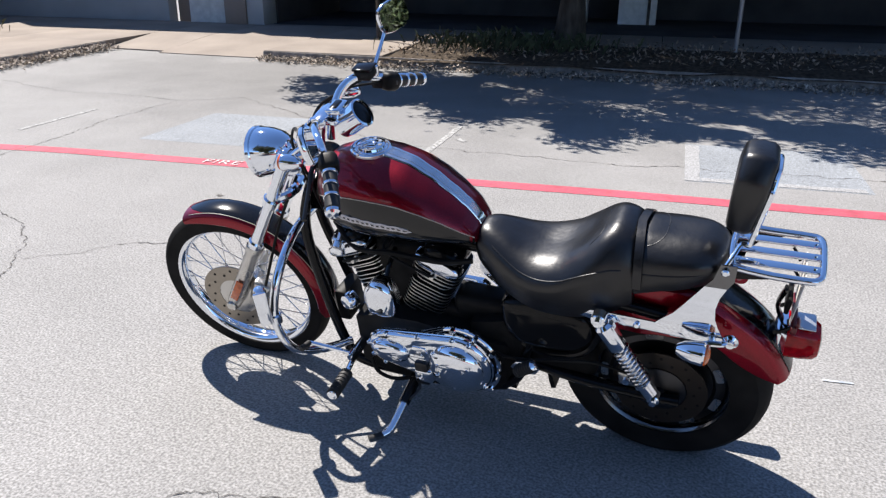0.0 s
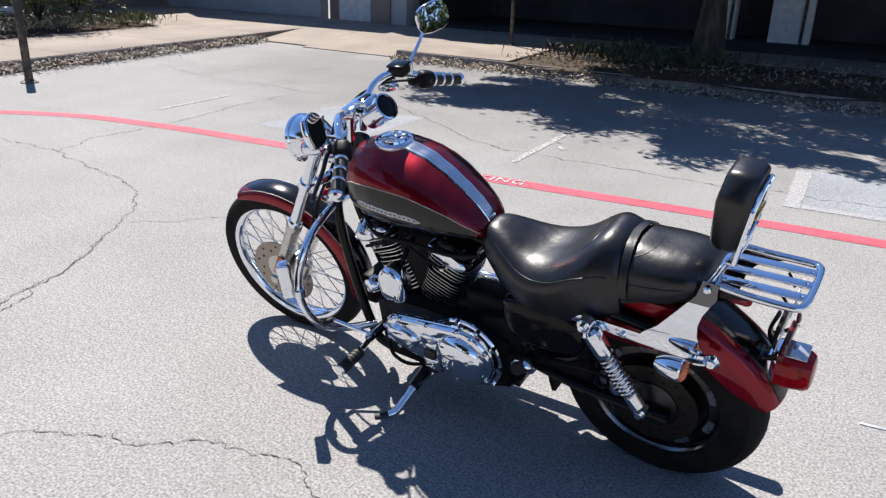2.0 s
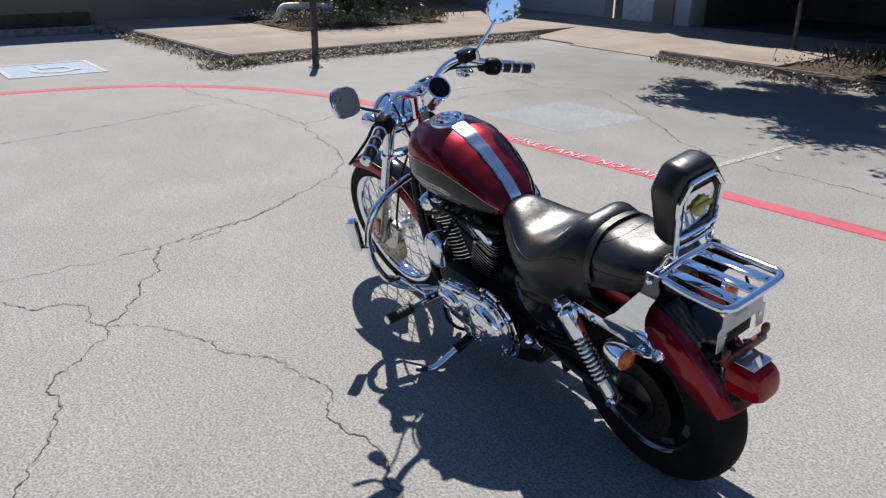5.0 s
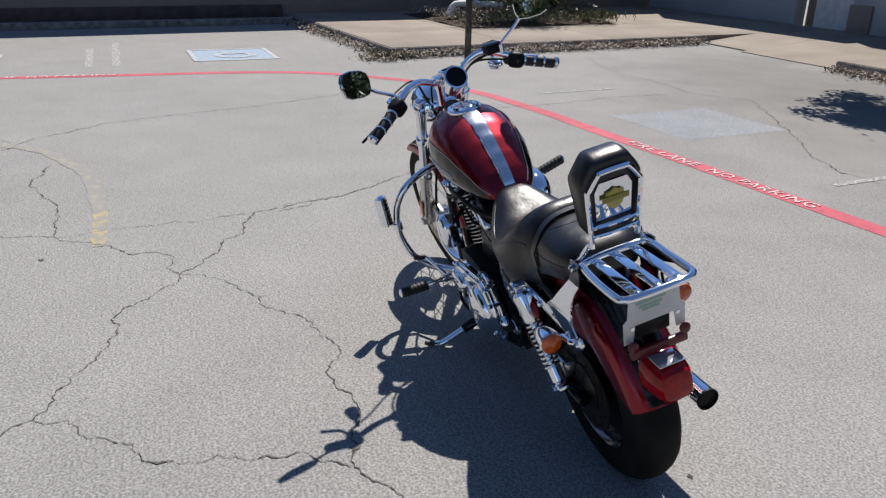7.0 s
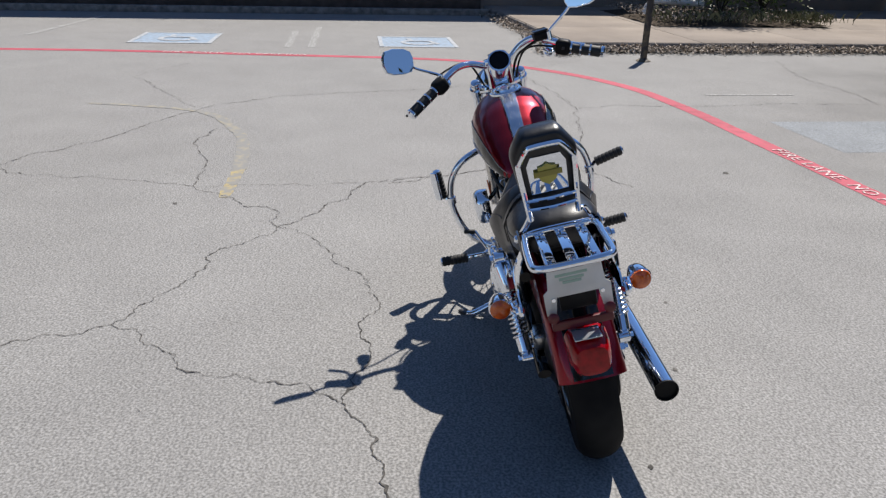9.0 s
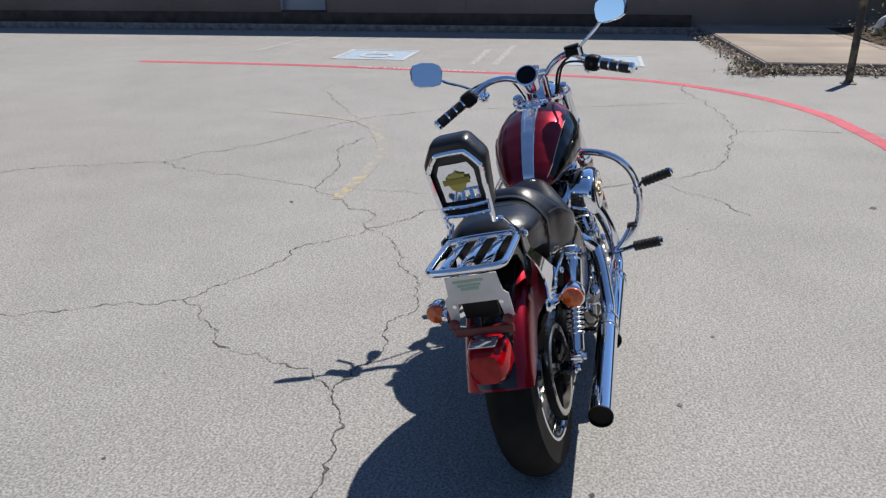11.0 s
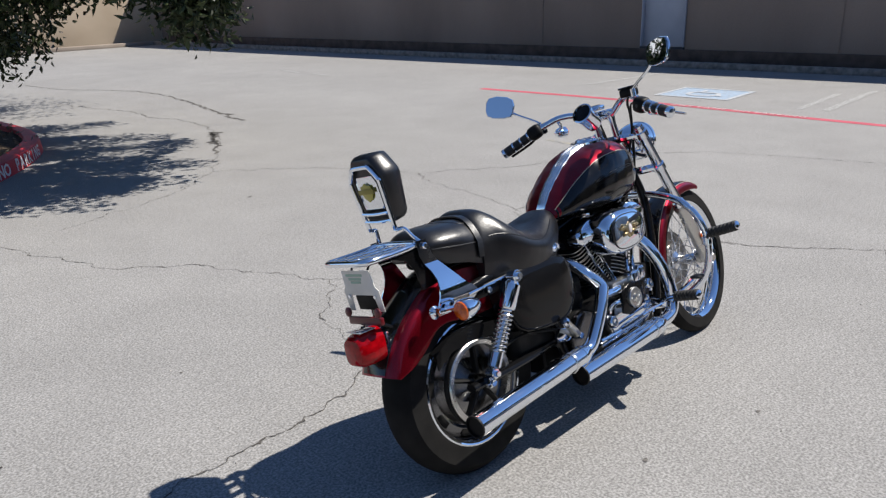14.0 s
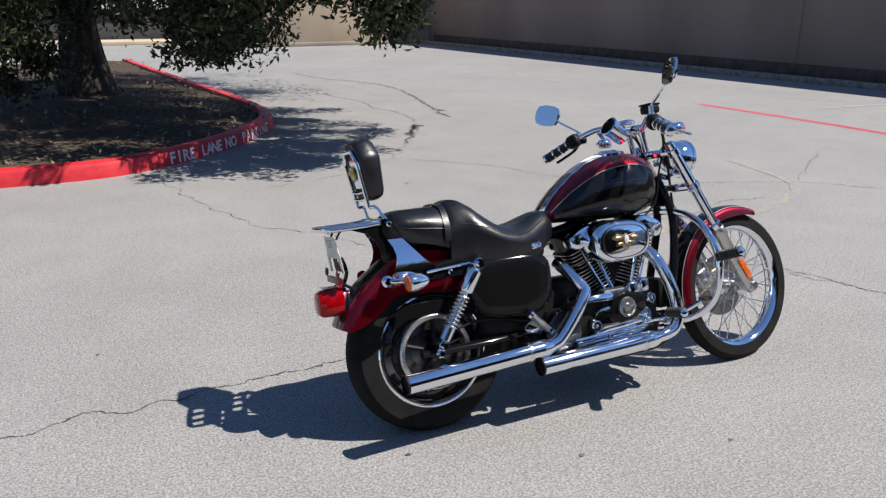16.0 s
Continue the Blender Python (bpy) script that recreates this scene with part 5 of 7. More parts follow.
def controls(s):
    tip, inner = (Vector((0.904, 0.399, 1.051)), Vector((0.953, 0.285, 1.1))) if s > 0 else (Vector((0.913, -0.383, 1.058)), Vector((0.958, -0.275, 1.102)))
    d = (tip - inner).normalized()
    gr = bp("grip", cyl(inner, tip, 0.0205, 0.0215, seg=22, bevel=0.004), grip_rubber, bike, "black rubber grip with chrome rings", steer=True)
    ln = (tip - inner).length
    for k in (0.03, 0.33, 0.63):
        part("ring", lathe([(0.0205, 0), (0.0235, 0.0015), (0.0235, 0.0085), (0.0205, 0.01)], inner + d * ln * k, d, 20).move(STEER), chrome, gr)
    part("end_cap", lathe([(0.0205, 0), (0.0225, 0.002), (0.0225, 0.012), (0.016, 0.018), (0, 0.019)], tip, d, 20).move(STEER), chrome, gr)
    hs = inner - d * 0.025
    x, y, z = frame_of(d)
    r3 = Matrix((x, y, z)).transposed().to_4x4()
    ho = bp("switch_housing", box((0.056, 0.062, 0.064), (0, 0, 0), 0.02, 4).move(Matrix.Translation(hs) @ r3), black_satin, bike, "black switch housing", steer=True)
    part("button", box((0.012, 0.014, 0.012), (-0.024, 0, 0.004), 0.003).move(STEER @ Matrix.Translation(hs) @ r3), dark_steel, ho)
    lever_base = hs + Vector((0.035, -s * 0.012, 0.0))
    bp("lever", tube([tuple(lever_base), tuple(lever_base + Vector((0.012, s * 0.03, -0.008))), tuple(inner + d * 0.05 + Vector((0.07, 0, -0.014))), tuple(tip + Vector((0.078, s * 0.03, -0.022)))], 0.0085, 10, 6, flat=0.6), black_gloss if s > 0 else chrome_soft, bike, "brake or clutch lever", steer=True)
    bp("lever_mount", box((0.045, 0.04, 0.032), tuple(lever_base), 0.01, 2), black_satin, bike, steer=True)
    base = Vector((0.985, 0.25, 1.135)) if s > 0 else Vector((0.995, -0.215, 1.17))
    mc = Vector((0.931, 0.397, 1.254)) if s > 0 else Vector((0.97, -0.364, 1.293))
    shell = [(-0.06, -0.022), (-0.05, -0.042), (-0.02, -0.048), (0.03, -0.046), (0.055, -0.036), (0.064, -0.012), (0.062, 0.02), (0.05, 0.04), (0.015, 0.047), (-0.03, 0.042), (-0.054, 0.03), (-0.062, 0.008)]
    def ring(k, depth):
        return [(depth, p[0] * k * s * 1.06, p[1] * k * 1.08) for p in shell]
    g = loft([ring(0.96, -0.006), ring(1.0, -0.002), ring(1.0, 0.004), ring(0.9, 0.011), ring(0.6, 0.017), ring(0.2, 0.019)])
    mrot = Matrix.Translation(mc) @ Matrix.Rotation(radians(24 if s > 0 else -25), 4, "Z") @ Matrix.Rotation(radians(9.5 if s > 0 else 13), 4, "Y") @ Matrix.Rotation(radians(12 if s > 0 else 0), 4, "X")
    mi = bp("mirror", g.move(mrot), chrome, bike, "rear-view mirror on a chrome stem", steer=True)
    part("glass", loft([ring(0.94, -0.0085), ring(0.93, -0.0095)]).move(STEER @ mrot), mirror_glass, mi, "mirror glass")
    part("stem", tube([tuple(base), tuple(base + Vector((0.0, s * 0.008, 0.016))), tuple(base.lerp(mc, 0.55) + Vector((0.008, 0, -0.002))), tuple(mc + Vector((0.014, -s * 0.04, -0.03)))], 0.006, 10, 6).move(STEER), chrome, mi)
    part("clamp", cyl(base - Vector((0, 0, 0.02)), base + Vector((0, 0, 0.012)), 0.011, seg=12).move(STEER), chrome, mi)
    # front turn signal
    c = Vector((1.12, s * 0.23, 1.083))
    sg = bp("turn_signal", lathe([(0.0, 0.05), (0.012, 0.046), (0.021, 0.03), (0.026, 0.0), (0.026, -0.012)], c, (-1, 0, 0), 22), chrome, bike, "small chrome turn signal with an amber lens", steer=True)
    part("lens", lathe([(0.025, 0.01), (0.023, 0.02), (0.013, 0.027), (0, 0.028)], c, (1, 0, 0), 20).move(STEER), amber, sg, "amber lens")
    part("stalk", tube([tuple(c), (1.1, s * 0.215, 1.105), (1.06, s * 0.2, 1.13)], 0.008, 8, 4).move(STEER), chrome, sg)
    # cable
    bp("cable", tube([tuple(hs), tuple(hs + Vector((0.06, -s * 0.03, 0.02))), (1.12, s * 0.13, 1.13), (1.18, s * 0.08, 1.04), (1.17, s * 0.05, 0.92), (1.13, s * 0.05, 0.78), (1.0, s * 0.06, 0.7)], 0.0045, 8, 8), black_satin, bike, "black control cable")
    return gr


sides(controls)
res = bp("brake_reservoir", box((0.06, 0.06, 0.034), (1.018, -0.185, 1.172), 0.009, 3), black_satin, bike, "black brake fluid reservoir", steer=True)
part("lid", box((0.066, 0.06, 0.008), (1.018, -0.185, 1.192), 0.003).move(STEER), black_gloss, res)
bp("brake_hose", tube([(1.03, -0.17, 1.155), (1.09, -0.13, 1.13), (1.17, -0.09, 1.08), (1.23, -0.04, 0.93), (1.33, 0.05, 0.72), (1.42, 0.09, 0.5), (1.46, 0.08, 0.42)], 0.0055, 8, 8), black_satin, bike, "black brake hose", steer=True)
bp("speedometer_cable", tube([(1.03, 0.02, 1.1), (1.09, 0.03, 1.125), (1.15, 0.05, 1.08), (1.19, 0.05, 0.97), (1.18, 0.04, 0.85)], 0.0045, 8, 8), black_satin, bike, steer=True)

# --- mudguards ---
def crown_drop(u, w):
    """How far the rounded crown has fallen at the share u of its half width w."""
    return -0.26 * w * u ** 2.6


def swell(a, rise):
    """How far the fender lies outside its circle at an angle, under the pillion pad."""
    t = min(1, max(0, (34 - a) / 32))
    return rise * t * t * (3 - 2 * t)


def guard(c, R, w, drop, a0, a1, seg, th=0.0, tail=0.95, rise=0.0):
    """An arched shell; angles in degrees from straight up, backwards positive."""
    rings = []
    for i in range(seg + 1):
        t = i / seg
        a = radians(a0 + (a1 - a0) * t)
        k = math.sin(math.pi * min(1, max(0, (t + 0.03) * 4 if t < 0.22 else 1)) / 2) if a0 < 0 else 1
        dr = drop * (0.55 + 0.45 * k) * (1 if t < tail else max(0.2, math.sqrt(max(0, 1 - ((t - tail) / (1.01 - tail)) ** 2))))
        dv = Vector((-math.sin(a), 0, math.cos(a)))
        R_ = R + swell(a0 + (a1 - a0) * t, rise)
        dr += 2.2 * (R_ - R)
        lip = max(dr * 0.55, 0.36 * w)
        half = [(w * u, crown_drop(u, w)) for u in (0.3, 0.55, 0.72, 0.84)] + [(w * 0.95, -0.29 * w), (w, -lip), (w, -max(dr, lip + 0.004))]
        prof = [(-y, h) for y, h in reversed(half)] + [(0, 0)] + half
        row = [c + dv * (R_ + h + th) + Vector((0, y * (1 + th / w), 0)) for y, h in prof]
        rings.append(row + [c + dv * (R_ + h + th - 0.003) + Vector((0, y * 0.965, 0)) for y, h in reversed(prof)])
    return loft(rings)


def crown_band(c, R, w, wide, a0, a1, seg, off, rise=0.0):
    rings = []
    for i in range(seg + 1):
        a = radians(a0 + (a1 - a0) * i / seg)
        dv = Vector((-math.sin(a), 0, math.cos(a)))
        t = i / seg
        ww = (wide + 0.65 * swell(a0 + (a1 - a0) * t, rise)) * (math.sqrt(max(0.02, min(1, t * 9))) if t < 0.12 else 1)
        def h(y):
            return crown_drop(abs(y) / w, w)
        ys = [ww * k / 5 for k in range(-5, 6)]
        R_ = R + swell(a0 + (a1 - a0) * t, rise)
        rings.append([c + dv * (R_ + h(y) + off) + Vector((0, y, 0)) for y in ys] + [c + dv * (R_ + h(y) - 0.001) + Vector((0, y, 0)) for y in reversed(ys)])
    return loft(rings)


fm = bp("front_fender", guard(FA, 0.38, 0.06, 0.05, -23, 101, 40), red_paint, bike, "red front fender with a black crown", steer=True)
part("crown_stripe", crown_band(FA, 0.38, 0.06, 0.046, -20, 101, 40, 0.0016).move(STEER), charcoal, fm, "black painted crown")
for s in (-1, 1):
    pts = [tuple(STEER @ (FA + Vector((-math.sin(radians(a)) * 0.3727, s * 0.0475, math.cos(radians(a)) * 0.3727)))) for a in range(-18, 102, 6)]
    part("pinstripe", tube(pts, 0.0013, 6, 2), pinstripe, fm)
rm = bp("rear_fender", guard(RA, 0.386, 0.096, 0.118, -34, 69, 60, tail=0.74, rise=0.032), red_paint, bike, "red rear fender with a black crown")
part("liner", guard(RA, 0.381, 0.0905, 0.112, -33, 68, 50, tail=0.74, rise=0.032), black_satin, rm, "black inner side of the fender")
part("crown_stripe", crown_band(RA, 0.386, 0.096, 0.055, -30, 68, 40, 0.0016, 0.032), charcoal, rm, "black painted crown")
for s in (-1, 1):
    pts = [tuple(RA + Vector((-math.sin(radians(a)) * (0.3806 + swell(a, 0.032)), s * 0.0565, math.cos(radians(a)) * (0.3806 + swell(a, 0.032))))) for a in range(0, 68, 4)]
    part("pinstripe", tube(pts, 0.0009, 6, 2), dark_steel, rm)

# --- tank ---
TK = [(1.135, 0.925, 0.84, 0.045), (1.115, 0.968, 0.795, 0.09), (1.075, 0.997, 0.77, 0.128), (1.02, 1.014, 0.757, 0.152), (0.95, 1.02, 0.752, 0.165), (0.88, 1.01, 0.75, 0.167), (0.81, 0.99, 0.75, 0.16), (0.74, 0.95, 0.752, 0.147), (0.68, 0.905, 0.755, 0.13), (0.63, 0.862, 0.756, 0.11), (0.595, 0.82, 0.757, 0.088), (0.575, 0.785, 0.758, 0.055)]


def tank_at(x):
    for (x0, *a), (x1, *b) in zip(TK, TK[1:]):
        if x <= x0 and x >= x1:
            t = (x0 - x) / (x0 - x1)
            t = t * t * (3 - 2 * t) * 0.35 + t * 0.65
            return [p + (q - p) * t for p, q in zip(a, b)]
    return list(TK[0][1:] if x > TK[0][0] else TK[-1][1:])


def tank_point(x, s, off=0.0, side=1):
    """s runs from the ridge (0) down the flank to the underside (1)."""
    zt, zb, w = tank_at(x)
    h = zt - zb
    a = s * math.pi * 0.86
    y = math.sin(a) ** 0.8 * w if a > 0 else 0.0
    c = math.cos(a)
    z = zb + h * (0.42 + 0.58 * (abs(c) ** 0.9) * (1 if c > 0 else -0.8))
    n = Vector((0, math.sin(a) + 0.001, math.cos(a) * 0.8)).normalized()
    return Vector((x, side * (y + n.y * off), z + n.z * off))


rings = []
xs = []
for (x0, *_), (x1, *_) in zip(TK, TK[1:]):
    xs += [x0 + (x1 - x0) * k / 3 for k in range(3)]
xs.append(TK[-1][0])
for x in xs:
    rings.append([tank_point(x, k / 14, 0, 1) for k in range(15)] + [tank_point(x, k / 14, 0, -1) for k in range(14, 0, -1)])
tank = bp("fuel_tank", loft(rings), red_paint, bike, "deep red teardrop fuel tank with black flanks", smooth=60)


def s_edge(x, side):
    """Where the black flank begins on the tank's side."""
    t = (1.1 - x) / (1.1 - 0.62)
    return (0.37 if side < 0 else 0.485) - 0.05 * math.sin(min(1, t * 1.3) * 1.57) + 0.25 * max(0, t - 0.9) + 0.5 * max(0, 0.1 - t)


for s in (-1, 1):
    nx, ns = 34, 9
    out, inn = [], []
    px = [1.105 - (1.105 - 0.588) * i / nx for i in range(nx + 1)]
    for x in px:
        out.append([tank_point(x, s_edge(x, s) + (0.97 - s_edge(x, s)) * k / ns, 0.0022, s) for k in range(ns + 1)])
        inn.append([tank_point(x, s_edge(x, s) + (0.97 - s_edge(x, s)) * k / ns, -0.001, s) for k in range(ns, -1, -1)])
    pan = part("side_panel", loft([a + b for a, b in zip(out, inn)]), charcoal, tank, "black lower tank flank", smooth=60)
    part("pinstripe", tube([tuple(tank_point(x, s_edge(x, s), 0.0025, s)) for x in px[::2]], 0.0016, 6, 2), pinstripe, pan)
    lift, thin = (0.0, 0.0) if s > 0 else (0.1, 0.009)
    # the maker's script as one plain slim slanting bar with a bright outline
    # the right badge is silver too; dark steel puts its shade into the colour
    for nm, mt, x0, x1, s0, s1, off in (("badge", badge_silver if s > 0 else dark_steel, 1.02, 0.765, 0.592 - lift + thin * 1.6, 0.644 - lift - thin * 1.6, 0.0036), ("badge_core", charcoal, 1.012, 0.773, 0.612 - lift, 0.624 - lift, 0.0046)):
        rows = []
        for k in range(29):
            x = x0 + (x1 - x0) * k / 28
            end = min(1.0, k / 2, (28 - k) / 2) * 0.8 + 0.2
            m0, m1 = (s0 + s1) / 2 - (s1 - s0) / 2 * end, (s0 + s1) / 2 + (s1 - s0) / 2 * end
            wave = 0.003 * math.sin(k * 1.3)
            rows.append([tank_point(x, m0 + wave, off, s), tank_point(x - 0.004, m1 + wave, off, s), tank_point(x - 0.004, m1 + wave, off - 0.003, s), tank_point(x, m0 + wave, off - 0.003, s)])
        part(nm, loft(rows), mt, pan, "slim silver badge on the black flank, the right one darkened for shade" if nm == "badge" else "")
    if s > 0:
        # its strokes as plain slanting bars across the core
        for k in range(13):
            x = 1.0 - 0.017 * k
            h = 0.012 + 0.005 * (k % 3 == 0)
            part("badge_bar", loft([[tank_point(x - q, 0.618 - h, o, s), tank_point(x - q - 0.005, 0.618 + h, o, s)] + [tank_point(x - q - 0.005, 0.618 + h, o - 0.002, s), tank_point(x - q, 0.618 - h, o - 0.002, s)] for q, o in ((0.0, 0.0052), (0.0065, 0.0052))]), badge_silver, pan)
xb = [1.1 - 0.5 * i / 16 for i in range(17)]
part("tank_bottom", loft([[tank_point(x, 0.9, 0.003, 1), tank_point(x, 1.0, 0.005, 1), tank_point(x, 1.0, 0.005, -1), tank_point(x, 0.9, 0.003, -1), tank_point(x, 0.95, -0.004, -1), tank_point(x, 0.95, -0.004, 1)] for x in xb]), charcoal, tank, "black underside of the tank")
# console strip from the cap to the tail, and the cap
st = []
for i in range(25):
    x = 0.93 - (0.93 - 0.585) * i / 24
    w = 0.034 - 0.012 * i / 24
    zt = tank_at(x)[0]
    def on(y, o):
        wmax = max(tank_at(x)[2], 0.03)
        f = min(0.98, abs(y) / wmax)
        return Vector((x, y, zt - (zt - tank_at(x)[1]) * 0.13 * f ** 1.7 + o))
    st.append([on(-w, 0.001), on(-w * 0.9, 0.005), on(0, 0.0065), on(w * 0.9, 0.005), on(w, 0.001), on(0, -0.004)])
strip_ = part("console_strip", loft(st), chrome_soft, tank, "ribbed silver centre strip")
for k in (-0.45, -0.15, 0.15, 0.45):
    pts = []
    for i in range(14):
        x = 0.89 - 0.29 * i / 13
        pts.append((x, k * (0.034 - 0.012 * i / 13), tank_at(x)[0] + 0.0058 - 0.001 * abs(k)))
    part("rib", tube(pts, 0.0008, 6, 2), chrome_soft, strip_)
cap_c = Vector((0.945, 0, 1.02))
capg = bp("gas_cap", lathe([(0.066, -0.03), (0.066, 0.0), (0.062, 0.004), (0.052, 0.0045), (0.049, 0.003), (0.046, 0.003), (0.043, 0.01), (0.036, 0.013), (0.016, 0.014), (0.013, 0.012), (0, 0.012)], cap_c, (-0.05, 0, 1), 40), chrome, tank, "round chrome fuel cap")
for i in range(8):
    a = 2 * math.pi * i / 8
    part("notch", cyl((0, 0, 0), (0, 0, 0.006), 0.008, 0.006, seg=10).move(Matrix.Translation(cap_c + Vector((math.cos(a) * 0.032, math.sin(a) * 0.032, 0.0085 + 0.05 * math.cos(a) * 0.032)))), chrome_soft, capg)

# --- seat ---
def seat_rings(rows, n=20):
    rings = []
    for x, zt, zb, wt, wb, dish in rows:
        r = []
        for k in range(n + 1):
            t = -1 + 2 * k / n
            y = t * wt
            z = zt - dish * math.cos(t * math.pi / 2) + dish - (abs(t) ** 3.5) * (zt - zb) * 0.4
            r.append((x, y, z - dish))
        for k in range(1, 7):
            t = k / 6
            r.append((x, wt + (wb - wt) * t + 0.006 * math.sin(t * math.pi), zt - (zt - zb) * (0.4 + 0.6 * t)))
        for k in range(6, 0, -1):
            t = k / 6
            r.append((x, -(wt + (wb - wt) * t + 0.006 * math.sin(t * math.pi)), zt - (zt - zb) * (0.4 + 0.6 * t)))
        rings.append([Vector(p) for p in r])
    out = []
    for i in range(len(rings) - 1):
        a0, a, b, b0 = rings[max(i - 1, 0)], rings[i], rings[i + 1], rings[min(i + 2, len(rings) - 1)]
        for k in range(4):
            t = k / 4
            out.append([0.5 * ((2 * p1) + (p2 - p0) * t + (2 * p0 - 5 * p1 + 4 * p2 - p3) * t * t + (3 * p1 - p0 - 3 * p2 + p3) * t ** 3) for p0, p1, p2, p3 in zip(a0, a, b, b0)])
    out.append(rings[-1])
    return out


rider = [(0.598, 0.77, 0.71, 0.04, 0.035, 0), (0.585, 0.8, 0.695, 0.07, 0.06, 0), (0.55, 0.808, 0.675, 0.092, 0.085, 0.0), (0.5, 0.798, 0.65, 0.118, 0.115, 0.004), (0.44, 0.782, 0.625, 0.15, 0.138, 0.01), (0.38, 0.784, 0.61, 0.172, 0.15, 0.021), (0.31, 0.811, 0.605, 0.183, 0.152, 0.031), (0.25, 0.857, 0.608, 0.18, 0.148, 0.036), (0.2, 0.89, 0.62, 0.168, 0.14, 0.023), (0.16, 0.898, 0.635, 0.152, 0.132, 0.005), (0.12, 0.886, 0.65, 0.142, 0.125, 0), (0.098, 0.865, 0.66, 0.136, 0.12, 0)]
pil = [(0.1, 0.852, 0.712, 0.126, 0.124, 0), (0.085, 0.872, 0.716, 0.13, 0.127, 0), (0.03, 0.876, 0.733, 0.132, 0.124, 0.003), (-0.03, 0.876, 0.745, 0.13, 0.117, 0.003), (-0.08, 0.871, 0.757, 0.121, 0.102, 0), (-0.115, 0.86, 0.768, 0.102, 0.084, 0), (-0.135, 0.843, 0.776, 0.076, 0.06, 0), (-0.144, 0.822, 0.785, 0.045, 0.036, 0)]


def on_seat(rings, x, t, n=20):
    """A point on the cushion's top at a place along it and a share of its half width."""
    k = (t + 1) / 2 * n
    q = min(n - 1, int(k))
    for a, b in zip(rings, rings[1:]):
        if a[0].x >= x >= b[0].x:
            f = (a[0].x - x) / max(1e-6, a[0].x - b[0].x)
            return tuple(a[q].lerp(a[q + 1], k - q).lerp(b[q].lerp(b[q + 1], k - q), f))
    return tuple(rings[-1][q])


rider_rings, pil_rings = seat_rings(rider), seat_rings(pil)
seat = bp("rider_seat", loft(rider_rings), leather, bike, "scooped black vinyl rider seat with piping", smooth=60)
pillion = bp("pillion_seat", loft(pil_rings), leather, bike, "black vinyl pillion pad", smooth=60)
for s in (-1, 1):
    part("piping", tube([on_seat(rider_rings, x, s * t) for x, t in ((0.53, 0.84), (0.48, 0.88), (0.43, 0.9), (0.38, 0.91), (0.34, 0.92), (0.3, 0.93), (0.265, 0.94), (0.23, 0.955), (0.197, 0.975), (0.16, 0.985), (0.13, 0.985))], 0.0024, 8, 3), leather, seat)
    part("seam", tube([on_seat(rider_rings, x, s * t) for x, t in ((0.2, 0.02), (0.197, 0.2), (0.2, 0.36), (0.21, 0.48), (0.228, 0.55))], 0.0013, 6, 4), leather, seat)
    part("piping", tube([(0.075, s * 0.1345, 0.79), (0.0, s * 0.1335, 0.797), (-0.06, s * 0.1255, 0.804), (-0.1, s * 0.11, 0.808)], 0.0024, 8, 5), leather, pillion)
    part("seam", tube([on_seat(pil_rings, x, s * t) for x, t in ((0.075, 0.7), (0.052, 0.62), (0.036, 0.48), (0.028, 0.3), (0.026, 0.02))], 0.0013, 6, 4), leather, pillion)
sp = []
for k in range(21):
    t = -1 + k / 10
    y = t * 0.14
    z = 0.874 - abs(t) ** 3.5 * 0.09
    sp.append((0.1 - abs(t) * 0.015, y, z + 0.004))
sp = [(0.086, -0.137, 0.735)] + sp + [(0.086, 0.137, 0.735)]
bp("seat_strap", loft([[(x + 0.012, y * 1.0, z), (x + 0.012, y * 1.03, z + 0.005), (x - 0.012, y * 1.03, z + 0.005), (x - 0.012, y, z)] for x, y, z in sp]), leather, bike, "black strap across the seat")

# --- backrest and rack ---
def pad_ring(k, d):
    out = [(-0.07, -0.104), (-0.08, -0.09), (-0.096, 0.04), (-0.095, 0.055), (-0.088, 0.068), (-0.06, 0.108), (-0.052, 0.115), (-0.04, 0.118), (0.04, 0.118), (0.052, 0.115), (0.06, 0.108), (0.088, 0.068), (0.095, 0.055), (0.096, 0.04), (0.08, -0.09), (0.07, -0.104), (0.05, -0.11), (-0.05, -0.11)]
    return [Vector((d if d < 0.02 else d * (1.18 + 3.2 * min(0, z)), y * k * 0.92, z * k)) for y, z in out]


PADM = Matrix.Translation((-0.175, 0.009, 1.03)) @ Matrix.Rotation(radians(-11), 4, "Y")
bp("backrest_pad", loft([pad_ring(0.86, 0.045), pad_ring(0.95, 0.037), pad_ring(1.0, 0.015), pad_ring(1.0, -0.012), pad_ring(0.95, -0.026), pad_ring(0.9, -0.03)]).move(PADM), leather, bike, "black vinyl backrest pad", smooth=50)
fr = bp("backrest_frame", tube([tuple(PADM @ Vector(p)) for p in ((-0.038, -0.066, -0.13), (-0.038, -0.07, -0.05), (-0.038, -0.074, 0.03), (-0.038, -0.07, 0.045), (-0.038, -0.045, 0.08), (-0.038, -0.03, 0.086), (-0.038, 0.03, 0.086), (-0.038, 0.045, 0.08), (-0.038, 0.07, 0.045), (-0.038, 0.074, 0.03), (-0.038, 0.07, -0.05), (-0.038, 0.066, -0.13))], 0.0075, 10, 5), chrome, bike, "chrome bar frame behind the backrest")
plate_out = [(-0.05, -0.055), (-0.053, 0.03), (-0.04, 0.055), (0.04, 0.055), (0.053, 0.03), (0.05, -0.055)]
